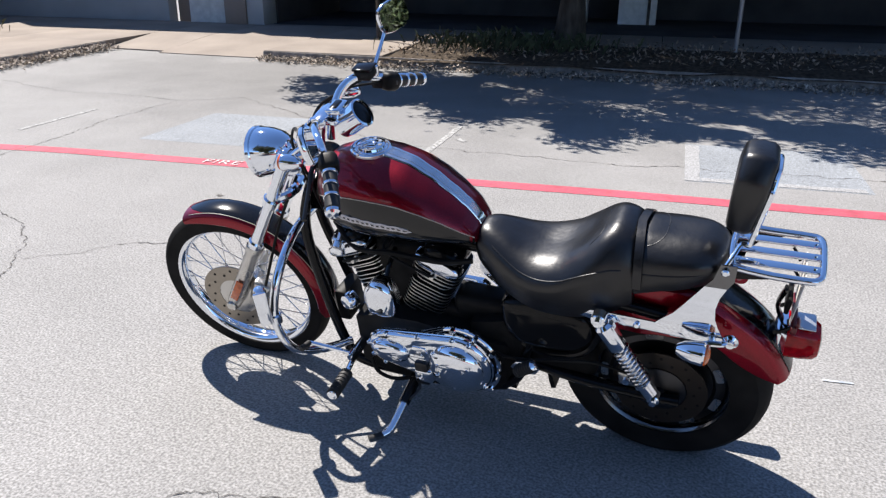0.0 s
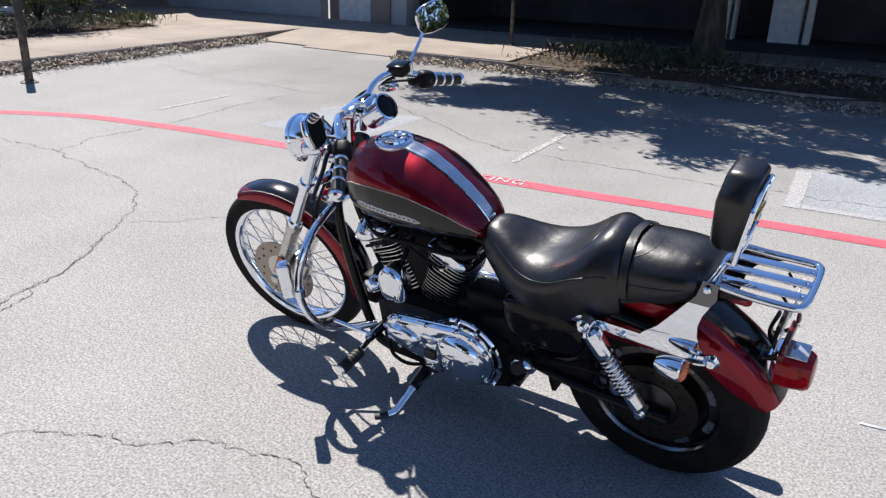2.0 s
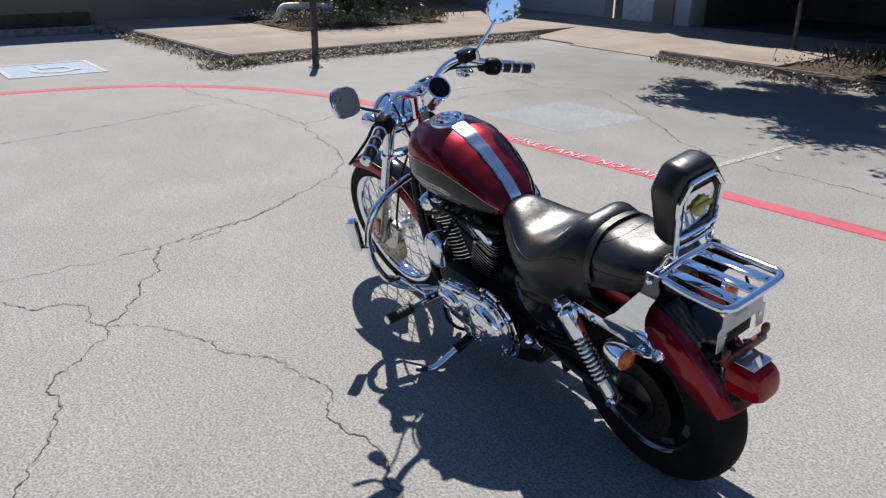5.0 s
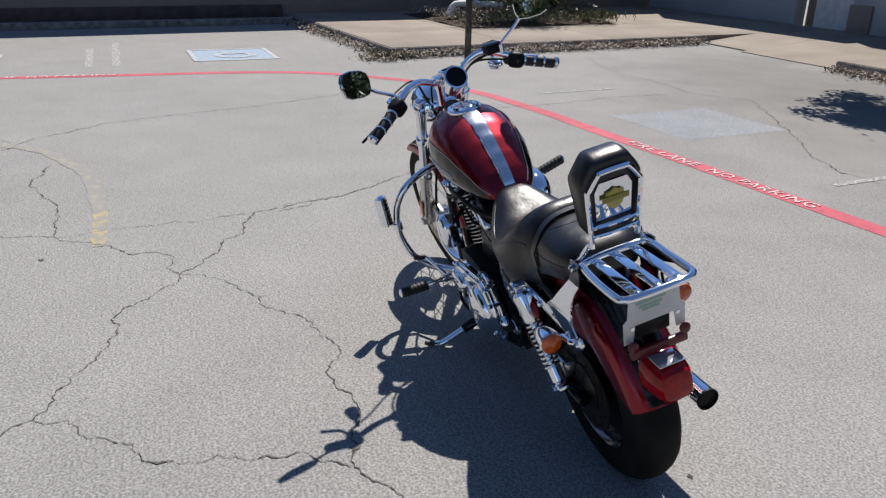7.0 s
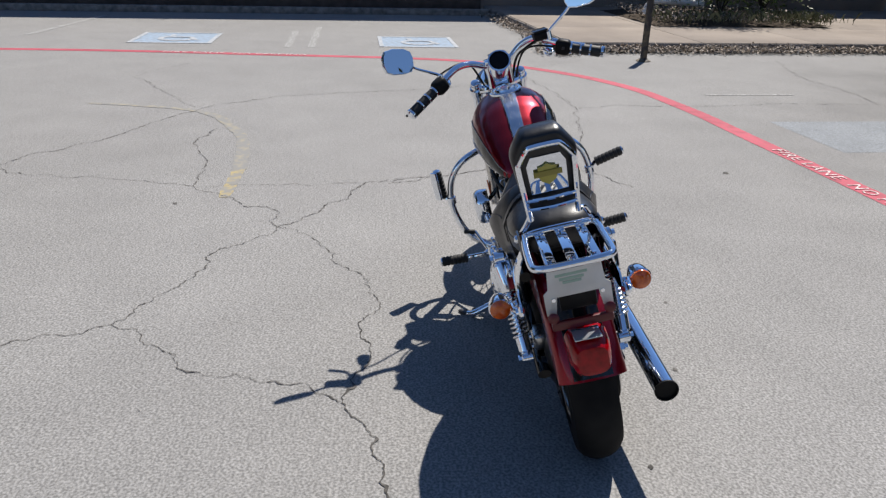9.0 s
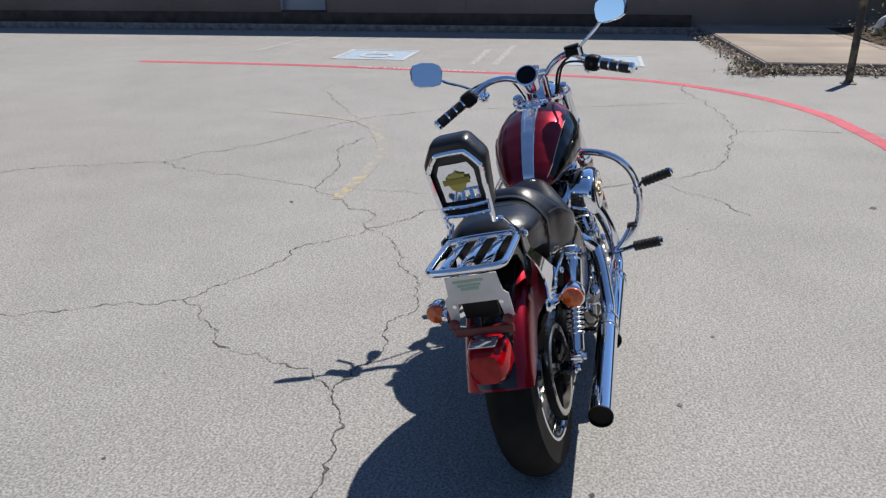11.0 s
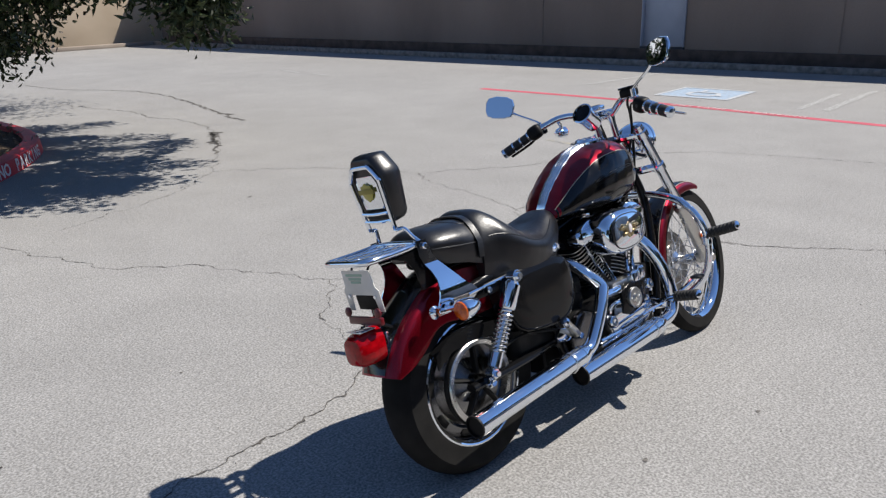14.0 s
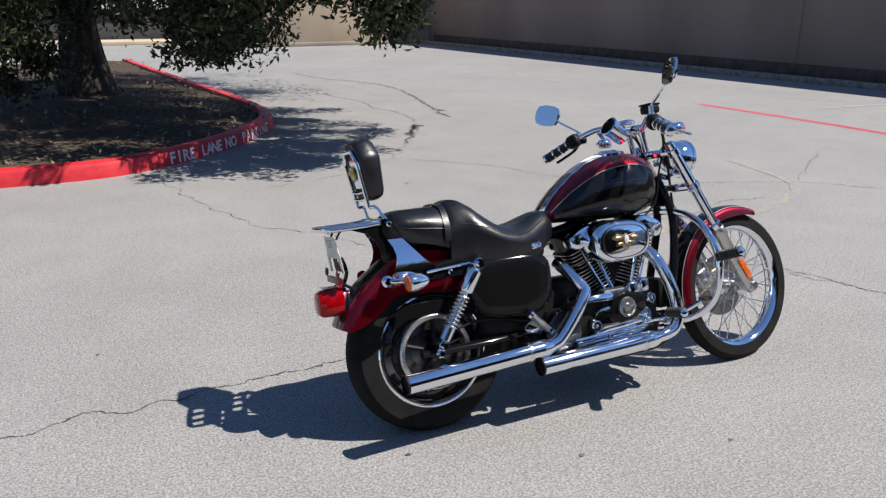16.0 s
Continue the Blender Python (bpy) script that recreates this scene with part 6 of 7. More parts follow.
part("plate", prism(plate_out, 0.003, PADM @ Matrix.Translation((-0.034, 0, 0)) @ Matrix.Rotation(radians(90), 4, "Z"), 0.001), chrome, fr, "polished insert plate")
for zz in (-0.095, -0.068):
    part("cross_bar", tube([tuple(PADM @ Vector((-0.04, -0.068, zz))), tuple(PADM @ Vector((-0.042, 0, zz - 0.003))), tuple(PADM @ Vector((-0.04, 0.068, zz)))], 0.006, 8, 4), chrome, fr)
shield = [(-0.033, 0.0), (-0.024, 0.01), (-0.024, 0.02), (-0.01, 0.023), (0.0, 0.03), (0.01, 0.023), (0.024, 0.02), (0.024, 0.01), (0.033, 0.0), (0.024, -0.008), (0.018, -0.022), (0.0, -0.034), (-0.018, -0.022), (-0.024, -0.008)]
bad = part("emblem", prism([(x * 1.05, z * 1.0) for x, z in shield], 0.005, PADM @ Matrix.Translation((-0.042, 0, 0.006)) @ Matrix.Rotation(radians(90), 4, "Z"), 0.001), emblem_yellow, fr, "yellow shield-shaped badge")
part("emblem_bar", box((0.076, 0.003, 0.017), (0, 0.0045, 0.002), 0.001).move(PADM @ Matrix.Translation((-0.042, 0, 0.006)) @ Matrix.Rotation(radians(90), 4, "Z")), badge_bar, bad, "plain olive bar across the badge")
for s in (-1, 1):
    low = PADM @ Vector((-0.038, s * 0.066, -0.13))
    bp("backrest_upright", tube([tuple(low), (-0.168, s * 0.074, 0.895), (-0.152, s * 0.09, 0.865), (-0.138, s * 0.106, 0.842)], 0.009, 10, 6, flat=0.7), chrome, bike, "bent chrome backrest upright")
rk = bp("luggage_rack", tube([(-0.155, 0.1, 0.838), (-0.24, 0.106, 0.832), (-0.335, 0.106, 0.83), (-0.362, 0.098, 0.83), (-0.372, 0.07, 0.83), (-0.374, 0, 0.83), (-0.372, -0.07, 0.83), (-0.362, -0.098, 0.83), (-0.335, -0.106, 0.83), (-0.24, -0.106, 0.832), (-0.155, -0.1, 0.838), (-0.148, -0.05, 0.84), (-0.146, 0, 0.84), (-0.148, 0.05, 0.84)], 0.0105, 12, 5, closed=True, cap=False), chrome, bike, "chrome luggage rack with flat slats")
for k in (-0.058, 0.0, 0.058):
    part("slat", box((0.228, 0.029, 0.008), (-0.26, k, 0.834), 0.003), chrome, rk)
    for xx in (-0.165, -0.355):
        part("rivet", cyl((xx, k, 0.839), (xx, k, 0.843), 0.005, seg=10), chrome, rk)
for s in (-1, 1):
    part("stay", prism([(-0.27, 0.824), (-0.13, 0.834), (-0.12, 0.8), (-0.19, 0.808)] if s > 0 else [(-0.29, 0.824), (-0.13, 0.834), (-0.09, 0.78), (-0.1, 0.7), (-0.17, 0.69), (-0.185, 0.76), (-0.22, 0.8)], 0.004, Matrix.Translation((0, s * 0.106, 0)), 0.001), black_gloss, rk, "black rack bracket")
    def sheet(rows, t=0.005):
        """A plate of two-point rows (x0, x1, z, y), given thickness inwards."""
        return loft([[(x0, s * y, z), (x1, s * y, z), (x1, s * (y - t), z), (x0, s * (y - t), z)] for x0, x1, z, y in rows])
    side = bp("side_plate", sheet([(-0.172, -0.02, 0.604, 0.15), (-0.152, 0.03, 0.64, 0.152), (-0.142, 0.012, 0.66, 0.152), (-0.131, -0.02, 0.685, 0.146), (-0.128, -0.045, 0.715, 0.138), (-0.135, -0.07, 0.745, 0.127), (-0.15, -0.092, 0.772, 0.117)]), chrome, bike, "polished chrome fender strut plate", smooth=20)
    part("arm", sheet([(-0.151, -0.093, 0.773, 0.117), (-0.166, -0.112, 0.8, 0.118), (-0.168, -0.126, 0.85, 0.118)]), dark_chrome, side)
    if s > 0:
        part("rail", prism([(0.245, 0.645), (0.18, 0.648), (0.06, 0.645), (-0.03, 0.642), (-0.06, 0.61), (-0.06, 0.604), (0.08, 0.61), (0.2, 0.612), (0.245, 0.622)], 0.006, Matrix.Translation((0, s * 0.148, 0)), 0.0018), chrome, side)
    else:
        part("rail", tube([(0.2, -0.152, 0.65), (0.06, -0.15, 0.642), (-0.02, -0.15, 0.636)], 0.006, 8, 4), chrome, side)
        part("rail_plate", prism([(0.245, 0.64), (-0.03, 0.63), (-0.06, 0.604), (0.2, 0.607)], 0.005, Matrix.Translation((0, -0.142, 0)), 0.0015), black_gloss, side)
    for bx, bz, by in ((0.075, 0.625, 0.151), (-0.13, 0.625, 0.158), (-0.14, 0.83, 0.119), (0.17, 0.628, 0.151)):
        part("bolt", lathe([(0.011, 0), (0.011, 0.006), (0.007, 0.01), (0, 0.01)], (bx, s * by, bz), (0, s, 0), 12), chrome, side)

# --- tail ---
lens_rows = []
for x, w, z0, z1 in ((-0.305, 0.05, 0.512, 0.616), (-0.32, 0.06, 0.506, 0.62), (-0.36, 0.058, 0.504, 0.614), (-0.395, 0.05, 0.506, 0.604), (-0.408, 0.042, 0.514, 0.596), (-0.412, 0.03, 0.526, 0.584)):
    ring = []
    for k in range(24):
        a = 2 * math.pi * k / 24
        ca, sa = math.cos(a), math.sin(a)
        ring.append((x, w * math.copysign(abs(ca) ** 0.6, ca), (z0 + z1) / 2 + (z1 - z0) / 2 * math.copysign(abs(sa) ** 0.6, sa)))
    lens_rows.append(ring)
tl = bp("tail_light", loft(lens_rows[:2] + [lens_rows[1]]), chrome, bike, "red tail light in a chrome housing")
part("lens", loft(lens_rows[1:]), red_lens, tl, "red ribbed lamp lens")
# pale plate added for the sky's reflection on the glossy lens top
part("window", box((0.062, 0.074, 0.004), (-0.361, 0, 0.6155), 0.0015), clear_lens, tl, "pale plate on the lamp top, imitating reflected sky")
part("housing", box((0.04, 0.1, 0.09), (-0.31, 0, 0.555), 0.012, 3), chrome, tl)
part("bracket", tube([(-0.31, 0, 0.6), (-0.285, 0, 0.66), (-0.3, 0, 0.72)], 0.02, 10, 4, flat=0.3), black_gloss, tl)
lp = [(-0.072, 0.068), (0.072, 0.068), (0.077, 0.012), (0.09, 0.0), (0.09, -0.07), (0.064, -0.07), (0.056, -0.016), (-0.056, -0.016), (-0.064, -0.07), (-0.09, -0.07), (-0.09, 0.0), (-0.077, 0.012)]
PLM = Matrix.Translation((-0.328, 0, 0.735)) @ Matrix.Rotation(radians(-8), 4, "Y") @ Matrix.Rotation(radians(90), 4, "Z")
lic = bp("licence_panel", prism(lp, 0.003, PLM, 0.001), plate_white, bike, "white licence panel with a notch, under the rack")
for k, (w, z) in enumerate(((0.085, 0.052), (0.065, 0.039), (0.05, 0.028))):
    part("print_bar", box((w, 0.001, 0.008), (0.01, 0.0022, z)).move(PLM), faded_green, lic)
part("holder", box((0.1, 0.012, 0.05), (0, -0.012, -0.045), 0.004).move(PLM), black_satin, lic)
for s in (-1, 1):
    part("bolt", cyl((s * 0.066, 0.001, -0.02), (s * 0.066, 0.006, -0.02), 0.006, seg=10).move(PLM), chrome, lic)
    part("stay", tube([(-0.322, s * 0.04, 0.79), (-0.31, s * 0.045, 0.812), (-0.3, s * 0.05, 0.824)], 0.004, 8, 4), black_gloss, lic)
rb = bp("reflector_bar", box((0.016, 0.168, 0.026), (-0.332, 0, 0.638), 0.005, 2), dull_red, bike, "flat red bar across the tail under the licence panel")
for s in (-1, 1):
    part("reflector", lathe([(0.0145, 0), (0.0155, 0.002), (0.0155, 0.006), (0.011, 0.009), (0, 0.0095)], (-0.336, s * 0.076, 0.666), (-1, 0, 0.1), 18), dull_red, rb, "round red reflector on the panel foot")
    part("stay", tube([(-0.33, s * 0.06, 0.638), (-0.31, s * 0.06, 0.62), (-0.285, s * 0.06, 0.605)], 0.006, 8, 4), black_gloss, rb)


def rear_signal(s):
    c = Vector((-0.109, s * 0.21, 0.612))
    sg = bp("turn_signal", lathe([(0.0, 0.07), (0.015, 0.065), (0.026, 0.047), (0.033, 0.02), (0.035, -0.005), (0.032, -0.01)], c, (1, 0, 0.05), 26), chrome, bike, "chrome bullet turn signal with an amber lens")
    part("lens", lathe([(0.032, 0.006), (0.03, 0.015), (0.02, 0.023), (0, 0.026)], c, (-1, 0, -0.05), 24), amber, sg, "amber lens")
    part("stalk", tube([tuple(c), (-0.115, s * 0.175, 0.618), (-0.16, s * 0.168, 0.622), (-0.176, s * 0.145, 0.622)], 0.009, 10, 5), chrome, sg)
    part("base", lathe([(0.022, 0), (0.022, 0.006), (0.014, 0.012), (0.012, 0.02)], (-0.178, s * 0.148, 0.622), (0, s, 0), 18), chrome, sg)
    return sg


sides(rear_signal)

# --- shocks ---
def shock(s):
    top, bot = Vector((0.179, s * 0.178, 0.645)), Vector((0.011, s * 0.158, 0.354))
    d = (bot - top).normalized()
    ln = (bot - top).length
    sh = bp("shock_absorber", lathe([(0.0, 0.02), (0.022, 0.02), (0.03, 0.03), (0.03, 0.11), (0.026, 0.118), (0.014, 0.12), (0.012, 0.26), (0.024, 0.262), (0.024, 0.315), (0.016, 0.32), (0.014, ln - 0.015), (0, ln - 0.015)], top, d, 22), chrome, bike, "chrome coil-over shock absorber")
    x, y, z = frame_of(d)
    pts = []
    turns = 9.5
    for i in range(int(turns * 12) + 1):
        a = 2 * math.pi * i / 12
        pts.append(tuple(top + d * (0.122 + 0.145 * i / (turns * 12)) + (x * math.cos(a) + y * math.sin(a)) * 0.0245))
    part("spring", tube(pts, 0.0047, 8, 1), chrome_soft, sh, "bright coil spring")
    for p, r in ((top, 0.022), (bot, 0.019)):
        part("eye", cyl(p - Vector((0, s * 0.02, 0)), p + Vector((0, s * 0.018, 0)), r, seg=18, bevel=0.003), chrome, sh)
        part("bolt", cyl(p + Vector((0, s * 0.018, 0)), p + Vector((0, s * 0.03, 0)), r * 0.55, seg=6), chrome, sh)
    return sh


sides(shock)

# --- frame and swingarm ---
fg = Geo()
for s in (-1, 1):
    fg.join(tube([(1.17, s * 0.025, 0.9), (1.225, s * 0.05, 0.72), (1.19, s * 0.075, 0.48), (1.13, s * 0.09, 0.24), (1.06, s * 0.1, 0.175), (0.85, s * 0.1, 0.165), (0.6, s * 0.1, 0.18), (0.47, s * 0.1, 0.25), (0.42, s * 0.1, 0.4), (0.36, s * 0.1, 0.58), (0.2, s * 0.11, 0.655), (0.0, s * 0.113, 0.64)], 0.0185, 12, 8))
fg.join(tube([(1.14, 0, 0.9), (1.0, 0, 0.82), (0.7, 0, 0.72), (0.45, 0, 0.68), (0.33, 0, 0.6)], 0.024, 12, 8))
fg.join(cyl((1.165, 0, 0.82), (1.095, 0, 1.0), 0.034, seg=20))
bp("regulator", box((0.05, 0.12, 0.13), (1.14, 0, 0.38), 0.01, 2), black_satin, bike, "black finned regulator between the frame tubes")
frame_ob = bp("frame", fg, black_gloss, bike, "gloss black tubular frame")
part("neck_gusset", prism([(1.2, 0.86), (1.22, 0.76), (1.05, 0.78), (1.08, 0.88)], 0.04, None, 0.006), black_gloss, frame_ob)
sw = Geo()
for s in (-1, 1):
    sw.join(tube([(0.43, s * 0.085, 0.33), (0.25, s * 0.112, 0.325), (0.05, s * 0.118, 0.322), (-0.06, s * 0.118, 0.322)], 0.022, 12, 6, flat=0.7))
sw.join(cyl((0.43, -0.11, 0.33), (0.43, 0.11, 0.33), 0.03, seg=18))
bp("swingarm", sw, black_gloss, bike, "gloss black swingarm")
bpath = [(RA.x + math.cos(radians(a)) * 0.15, -0.087, RA.z + math.sin(radians(a)) * 0.15) for a in range(90, 271, 20)]
bpath += [(0.5, -0.087, 0.255), (0.56, -0.087, 0.27), (0.585, -0.087, 0.32), (0.56, -0.087, 0.37), (0.5, -0.087, 0.385)]
bp("drive_belt", tube(bpath, 0.012, 8, 3, closed=True, cap=False, flat=0.35), rubber, bike, "black toothed drive belt")
bp("belt_guard", loft([[(x, -0.104, z), (x, -0.104, z + 0.05), (x, -0.066, z + 0.056), (x, -0.066, z + 0.05), (x, -0.099, z + 0.045), (x, -0.099, z)] for x, z in ((0.46, 0.41), (0.3, 0.43), (0.12, 0.455), (0.0, 0.47), (-0.1, 0.46), (-0.17, 0.42))]), black_gloss, bike, "gloss black belt guard")
rc = bp("brake_caliper", box((0.09, 0.05, 0.06), (0.085, 0.105, 0.375), 0.014, 3), alloy, bike, "grey cast rear brake caliper")
part("bolt", cyl((0.1, 0.13, 0.375), (0.1, 0.14, 0.375), 0.012, seg=12), chrome, rc)
part("bolt", cyl((0.06, 0.13, 0.36), (0.06, 0.14, 0.36), 0.009, seg=12), chrome, rc)
# oil tank, battery side, inner mudguard


def pillow(rows, y0, y1, n=28):
    """A rounded hollow-looking body from outlines: rows of (share across, size)."""
    cx = sum(p[0] for p in y1) / len(y1)
    cz = sum(p[1] for p in y1) / len(y1)
    return loft([[(cx + (x - cx) * k, y0 + yy, cz + (z - cz) * k) for x, z in y1] for yy, k in rows])


def rounded(pts, n=5):
    """A closed outline through corner points, softened."""
    q = []
    m = len(pts)
    for i in range(m):
        a, b, c = Vector(pts[i - 1]), Vector(pts[i]), Vector(pts[(i + 1) % m])
        for k in range(n + 1):
            t = k / n
            p0, p1 = b.lerp(a, 0.38), b.lerp(c, 0.38)
            q.append(tuple((1 - t) ** 2 * p0 + 2 * t * (1 - t) * b + t * t * p1))
    return q


tank_side = rounded([(0.51, 0.665), (0.14, 0.66), (0.12, 0.56), (0.19, 0.42), (0.44, 0.4), (0.52, 0.47)])
ot = bp("oil_tank", pillow(((0, 1.0), (-0.05, 1.0), (-0.066, 0.97), (-0.078, 0.9), (-0.084, 0.78), (-0.086, 0.5)), -0.09, tank_side), black_gloss, bike, "gloss black oil tank", smooth=60)
part("filler_cap", lathe([(0.024, 0), (0.024, 0.012), (0.018, 0.018), (0, 0.018)], (0.44, -0.135, 0.635), (0.3, -0.5, 1), 18), chrome, ot)
lk = bp("ignition_switch", lathe([(0.012, -0.03), (0.015, -0.02), (0.015, 0.012), (0.011, 0.02), (0.0, 0.021)], (0.45, -0.14, 0.676), (-0.9, -0.4, -0.1), 20), chrome, bike, "chrome switch under the seat's edge")
part("collar", lathe([(0.009, 0), (0.019, 0.002), (0.019, 0.009), (0.009, 0.011)], (0.478, -0.128, 0.679), (-0.9, -0.4, -0.1), 18), chrome, lk)
part("key_slot", box((0.012, 0.006, 0.014), (0.437, -0.149, 0.676), 0.002), dark_steel, lk)
cover_side = rounded([(0.5, 0.62), (0.21, 0.6), (0.2, 0.5), (0.26, 0.44), (0.44, 0.43), (0.5, 0.5)])
sc = bp("side_cover", pillow(((0, 1.0), (0.03, 1.0), (0.042, 0.96), (0.05, 0.86), (0.053, 0.6)), 0.085, cover_side), black_gloss, bike, "glossy black side cover", smooth=60)
bp("centre_cover", box((0.2, 0.11, 0.12), (0.6, 0, 0.46), 0.03, 3), black_satin, bike, "black cover between the engine and the seat")
bp("battery_box", box((0.3, 0.2, 0.32), (0.35, 0, 0.47), 0.03, 3), black_satin, bike, "black box between the frame rails")
ig = []
for i in range(15):
    a = radians(-28 - 78 * i / 14)
    dv = Vector((-math.sin(a), 0, math.cos(a)))
    ig.append([tuple(RA + dv * r + Vector((0, y, 0))) for y, r in ((-0.085, 0.36), (-0.085, 0.345), (0.085, 0.345), (0.085, 0.36), (0.05, 0.368), (-0.05, 0.368))])
bp("inner_mudguard", loft(ig), black_satin, bike, "black plastic inner mudguard ahead of the rear wheel")
bp("gearbox_end", loft([[(0.62, y * 0.9, z) for y, z in ((-0.11, 0.2), (-0.11, 0.46), (0.11, 0.46), (0.11, 0.2))], [(0.47, y, z) for y, z in ((-0.1, 0.2), (-0.1, 0.5), (0.1, 0.5), (0.1, 0.2))]]), black_satin, bike, "black gearbox end of the engine")
for s in (-1, 1):
    bp("rail_brace", tube([(0.44, s * 0.1, 0.42), (0.33, s * 0.105, 0.4), (0.22, s * 0.115, 0.46), (0.17, s * 0.115, 0.6)], 0.014, 10, 5), black_gloss, bike, "black frame brace")
    bp("brake_line", tube([(0.1, s * 0.125, 0.4), (0.2, s * 0.13, 0.42), (0.33, s * 0.135, 0.4), (0.5, s * 0.12, 0.36), (0.6, s * 0.115, 0.44)], 0.005, 8, 5), black_satin, bike, "black hose along the frame")
bp("pillion_base", box((0.18, 0.15, 0.05), (0.01, 0, 0.755), 0.02, 2), black_satin, bike)
bp("seat_base", box((0.4, 0.2, 0.07), (0.33, 0, 0.66), 0.02, 2), black_satin, bike)

# --- engine ---
CR = Vector((0.87, 0, 0.325))
eng = bp("crankcase", loft([[(x, s[0] * w, z) for s, z in (((-1,), z0), ((-1,), z1), ((1,), z1), ((1,), z0))] for x, w, z0, z1 in ((1.07, 0.08, 0.24, 0.36), (1.05, 0.115, 0.2, 0.4), (0.95, 0.13, 0.175, 0.44), (0.8, 0.135, 0.17, 0.45), (0.62, 0.13, 0.175, 0.42), (0.5, 0.115, 0.2, 0.4), (0.47, 0.08, 0.24, 0.36))]), black_satin, bike, "black V-twin engine crankcase", smooth=25)


def rsq(w, d, r=0.45, n=28):
    out = []
    for k in range(n):
        a = 2 * math.pi * k / n
        c, s = math.cos(a), math.sin(a)
        out.append((w / 2 * math.copysign(abs(c) ** r, c), d / 2 * math.copysign(abs(s) ** r, s)))
    return out


def cylinder(tilt, front_side):
    m = Matrix.Translation(CR + (Vector((0.03, 0, 0.012)) if tilt > 0 else Vector((-0.008, 0, 0)))) @ Matrix.Rotation(radians(tilt), 4, "Y")
    cy = part("cylinder", cyl((0, 0, 0.1), (0, 0, 0.35), 0.052, seg=24).move(m), black_satin, eng, "black finned cylinder with bright fin edges")
    n = 15
    for i in range(n):
        h = 0.125 + 0.0152 * i
        big = 1.0 if i < 10 else 1.1
        w, d = (0.135 if tilt > 0 else 0.158) * big, 0.15 * big
        if i in (9, 10):
            w, d = 0.13, 0.14
        o = rsq(w, d)
        g = loft([[(x * 0.985, y * 0.985, h - 0.0026) for x, y in o], [(x * 0.985, y * 0.985, h + 0.0026) for x, y in o]]).move(m)
        part("fin", g, black_satin, cy)
        e = loft([[(x * 0.982, y * 0.982, h - 0.0015) for x, y in o], [(x, y, h - 0.0015) for x, y in o], [(x, y, h + 0.0015) for x, y in o], [(x * 0.982, y * 0.982, h + 0.0015) for x, y in o]], cap=False).move(m)
        part("fin_edge", e, silver_edge, cy)
    o = rsq(0.145, 0.19, 0.5)
    rk_ = part("rocker_cover", loft([[(x, y, 0.352) for x, y in o], [(x, y, 0.385) for x, y in o], [(x * 0.95, y * 0.96, 0.405) for x, y in o], [(x * 0.8, y * 0.86, 0.42) for x, y in o], [(x * 0.5, y * 0.5, 0.424) for x, y in o]]).move(m), black_gloss, eng, "black rocker cover", smooth=50)
    part("rocker_end", loft([[(x, y, z) for x, z in [(0.078 * k * math.cos(b), 0.387 + 0.04 * k * math.copysign(abs(math.sin(b)) ** 0.7, math.sin(b))) for b in [2 * math.pi * i / 24 for i in range(24)]]] for y, k in ((-0.06, 1.0), (-0.1, 1.0), (-0.112, 0.9), (-0.116, 0.6))]).move(m), chrome, rk_, "polished right end of the rocker cover", smooth=50)
    part("rocker_side", loft([[(x, y, z) for x, z in [(0.082 * k * math.cos(b), 0.372 + 0.026 * k * math.copysign(abs(math.sin(b)) ** 0.7, math.sin(b))) for b in [2 * math.pi * i / 24 for i in range(24)]]] for y, k in ((0.06, 1.0), (0.096, 1.0), (0.105, 0.9), (0.108, 0.6))]).move(m), chrome, rk_, "polished left end of the rocker cover", smooth=50)
    for sx in (-0.04, 0.04):
        for sy in (-0.055, 0.055):
            part("bolt", cyl((sx, sy * 1.2, 0.41), (sx, sy * 1.2, 0.424), 0.006, seg=8).move(m), chrome, rk_)
    for k in (-0.028, 0.028):
        part("pushrod_tube", tube([tuple(m @ Vector((k, -0.085, 0.35))), tuple(m @ Vector((k * 0.8, -0.095, 0.22))), tuple(Vector((CR.x + (0.05 if tilt > 0 else -0.05) + k * 0.6, -0.125, 0.42)))], 0.0085, 10, 4), chrome, eng, "chrome pushrod tube")
    # spark plug lead
    part("plug_lead", tube([tuple(m @ Vector((0, 0.085, 0.32))), tuple(m @ Vector((0.02, 0.12, 0.34))), (0.9, 0.1, 0.7), (0.88, 0.04, 0.74)], 0.005, 8, 5), black_satin, eng)
    part("plug", lathe([(0.011, 0), (0.011, 0.02), (0.007, 0.022), (0.007, 0.045)], m @ Vector((0, 0.065, 0.315)), m.to_3x3() @ Vector((0, 1, 0.2)), 12), silver_edge, eng)
    return cy


cylinder(22.5, 1)
cylinder(-22.5, -1)
# carburettor between the cylinders, and manifold
part("inner_body", box((0.2, 0.11, 0.26), (0.87, 0, 0.58), 0.03, 3), black_satin, eng)
part("carburettor", box((0.08, 0.1, 0.09), (0.87, -0.09, 0.63), 0.02, 3), dark_steel, eng)
part("manifold", tube([(0.95, 0.0, 0.62), (0.87, -0.03, 0.63), (0.79, 0.0, 0.62)], 0.024, 12, 5), dark_steel, eng)

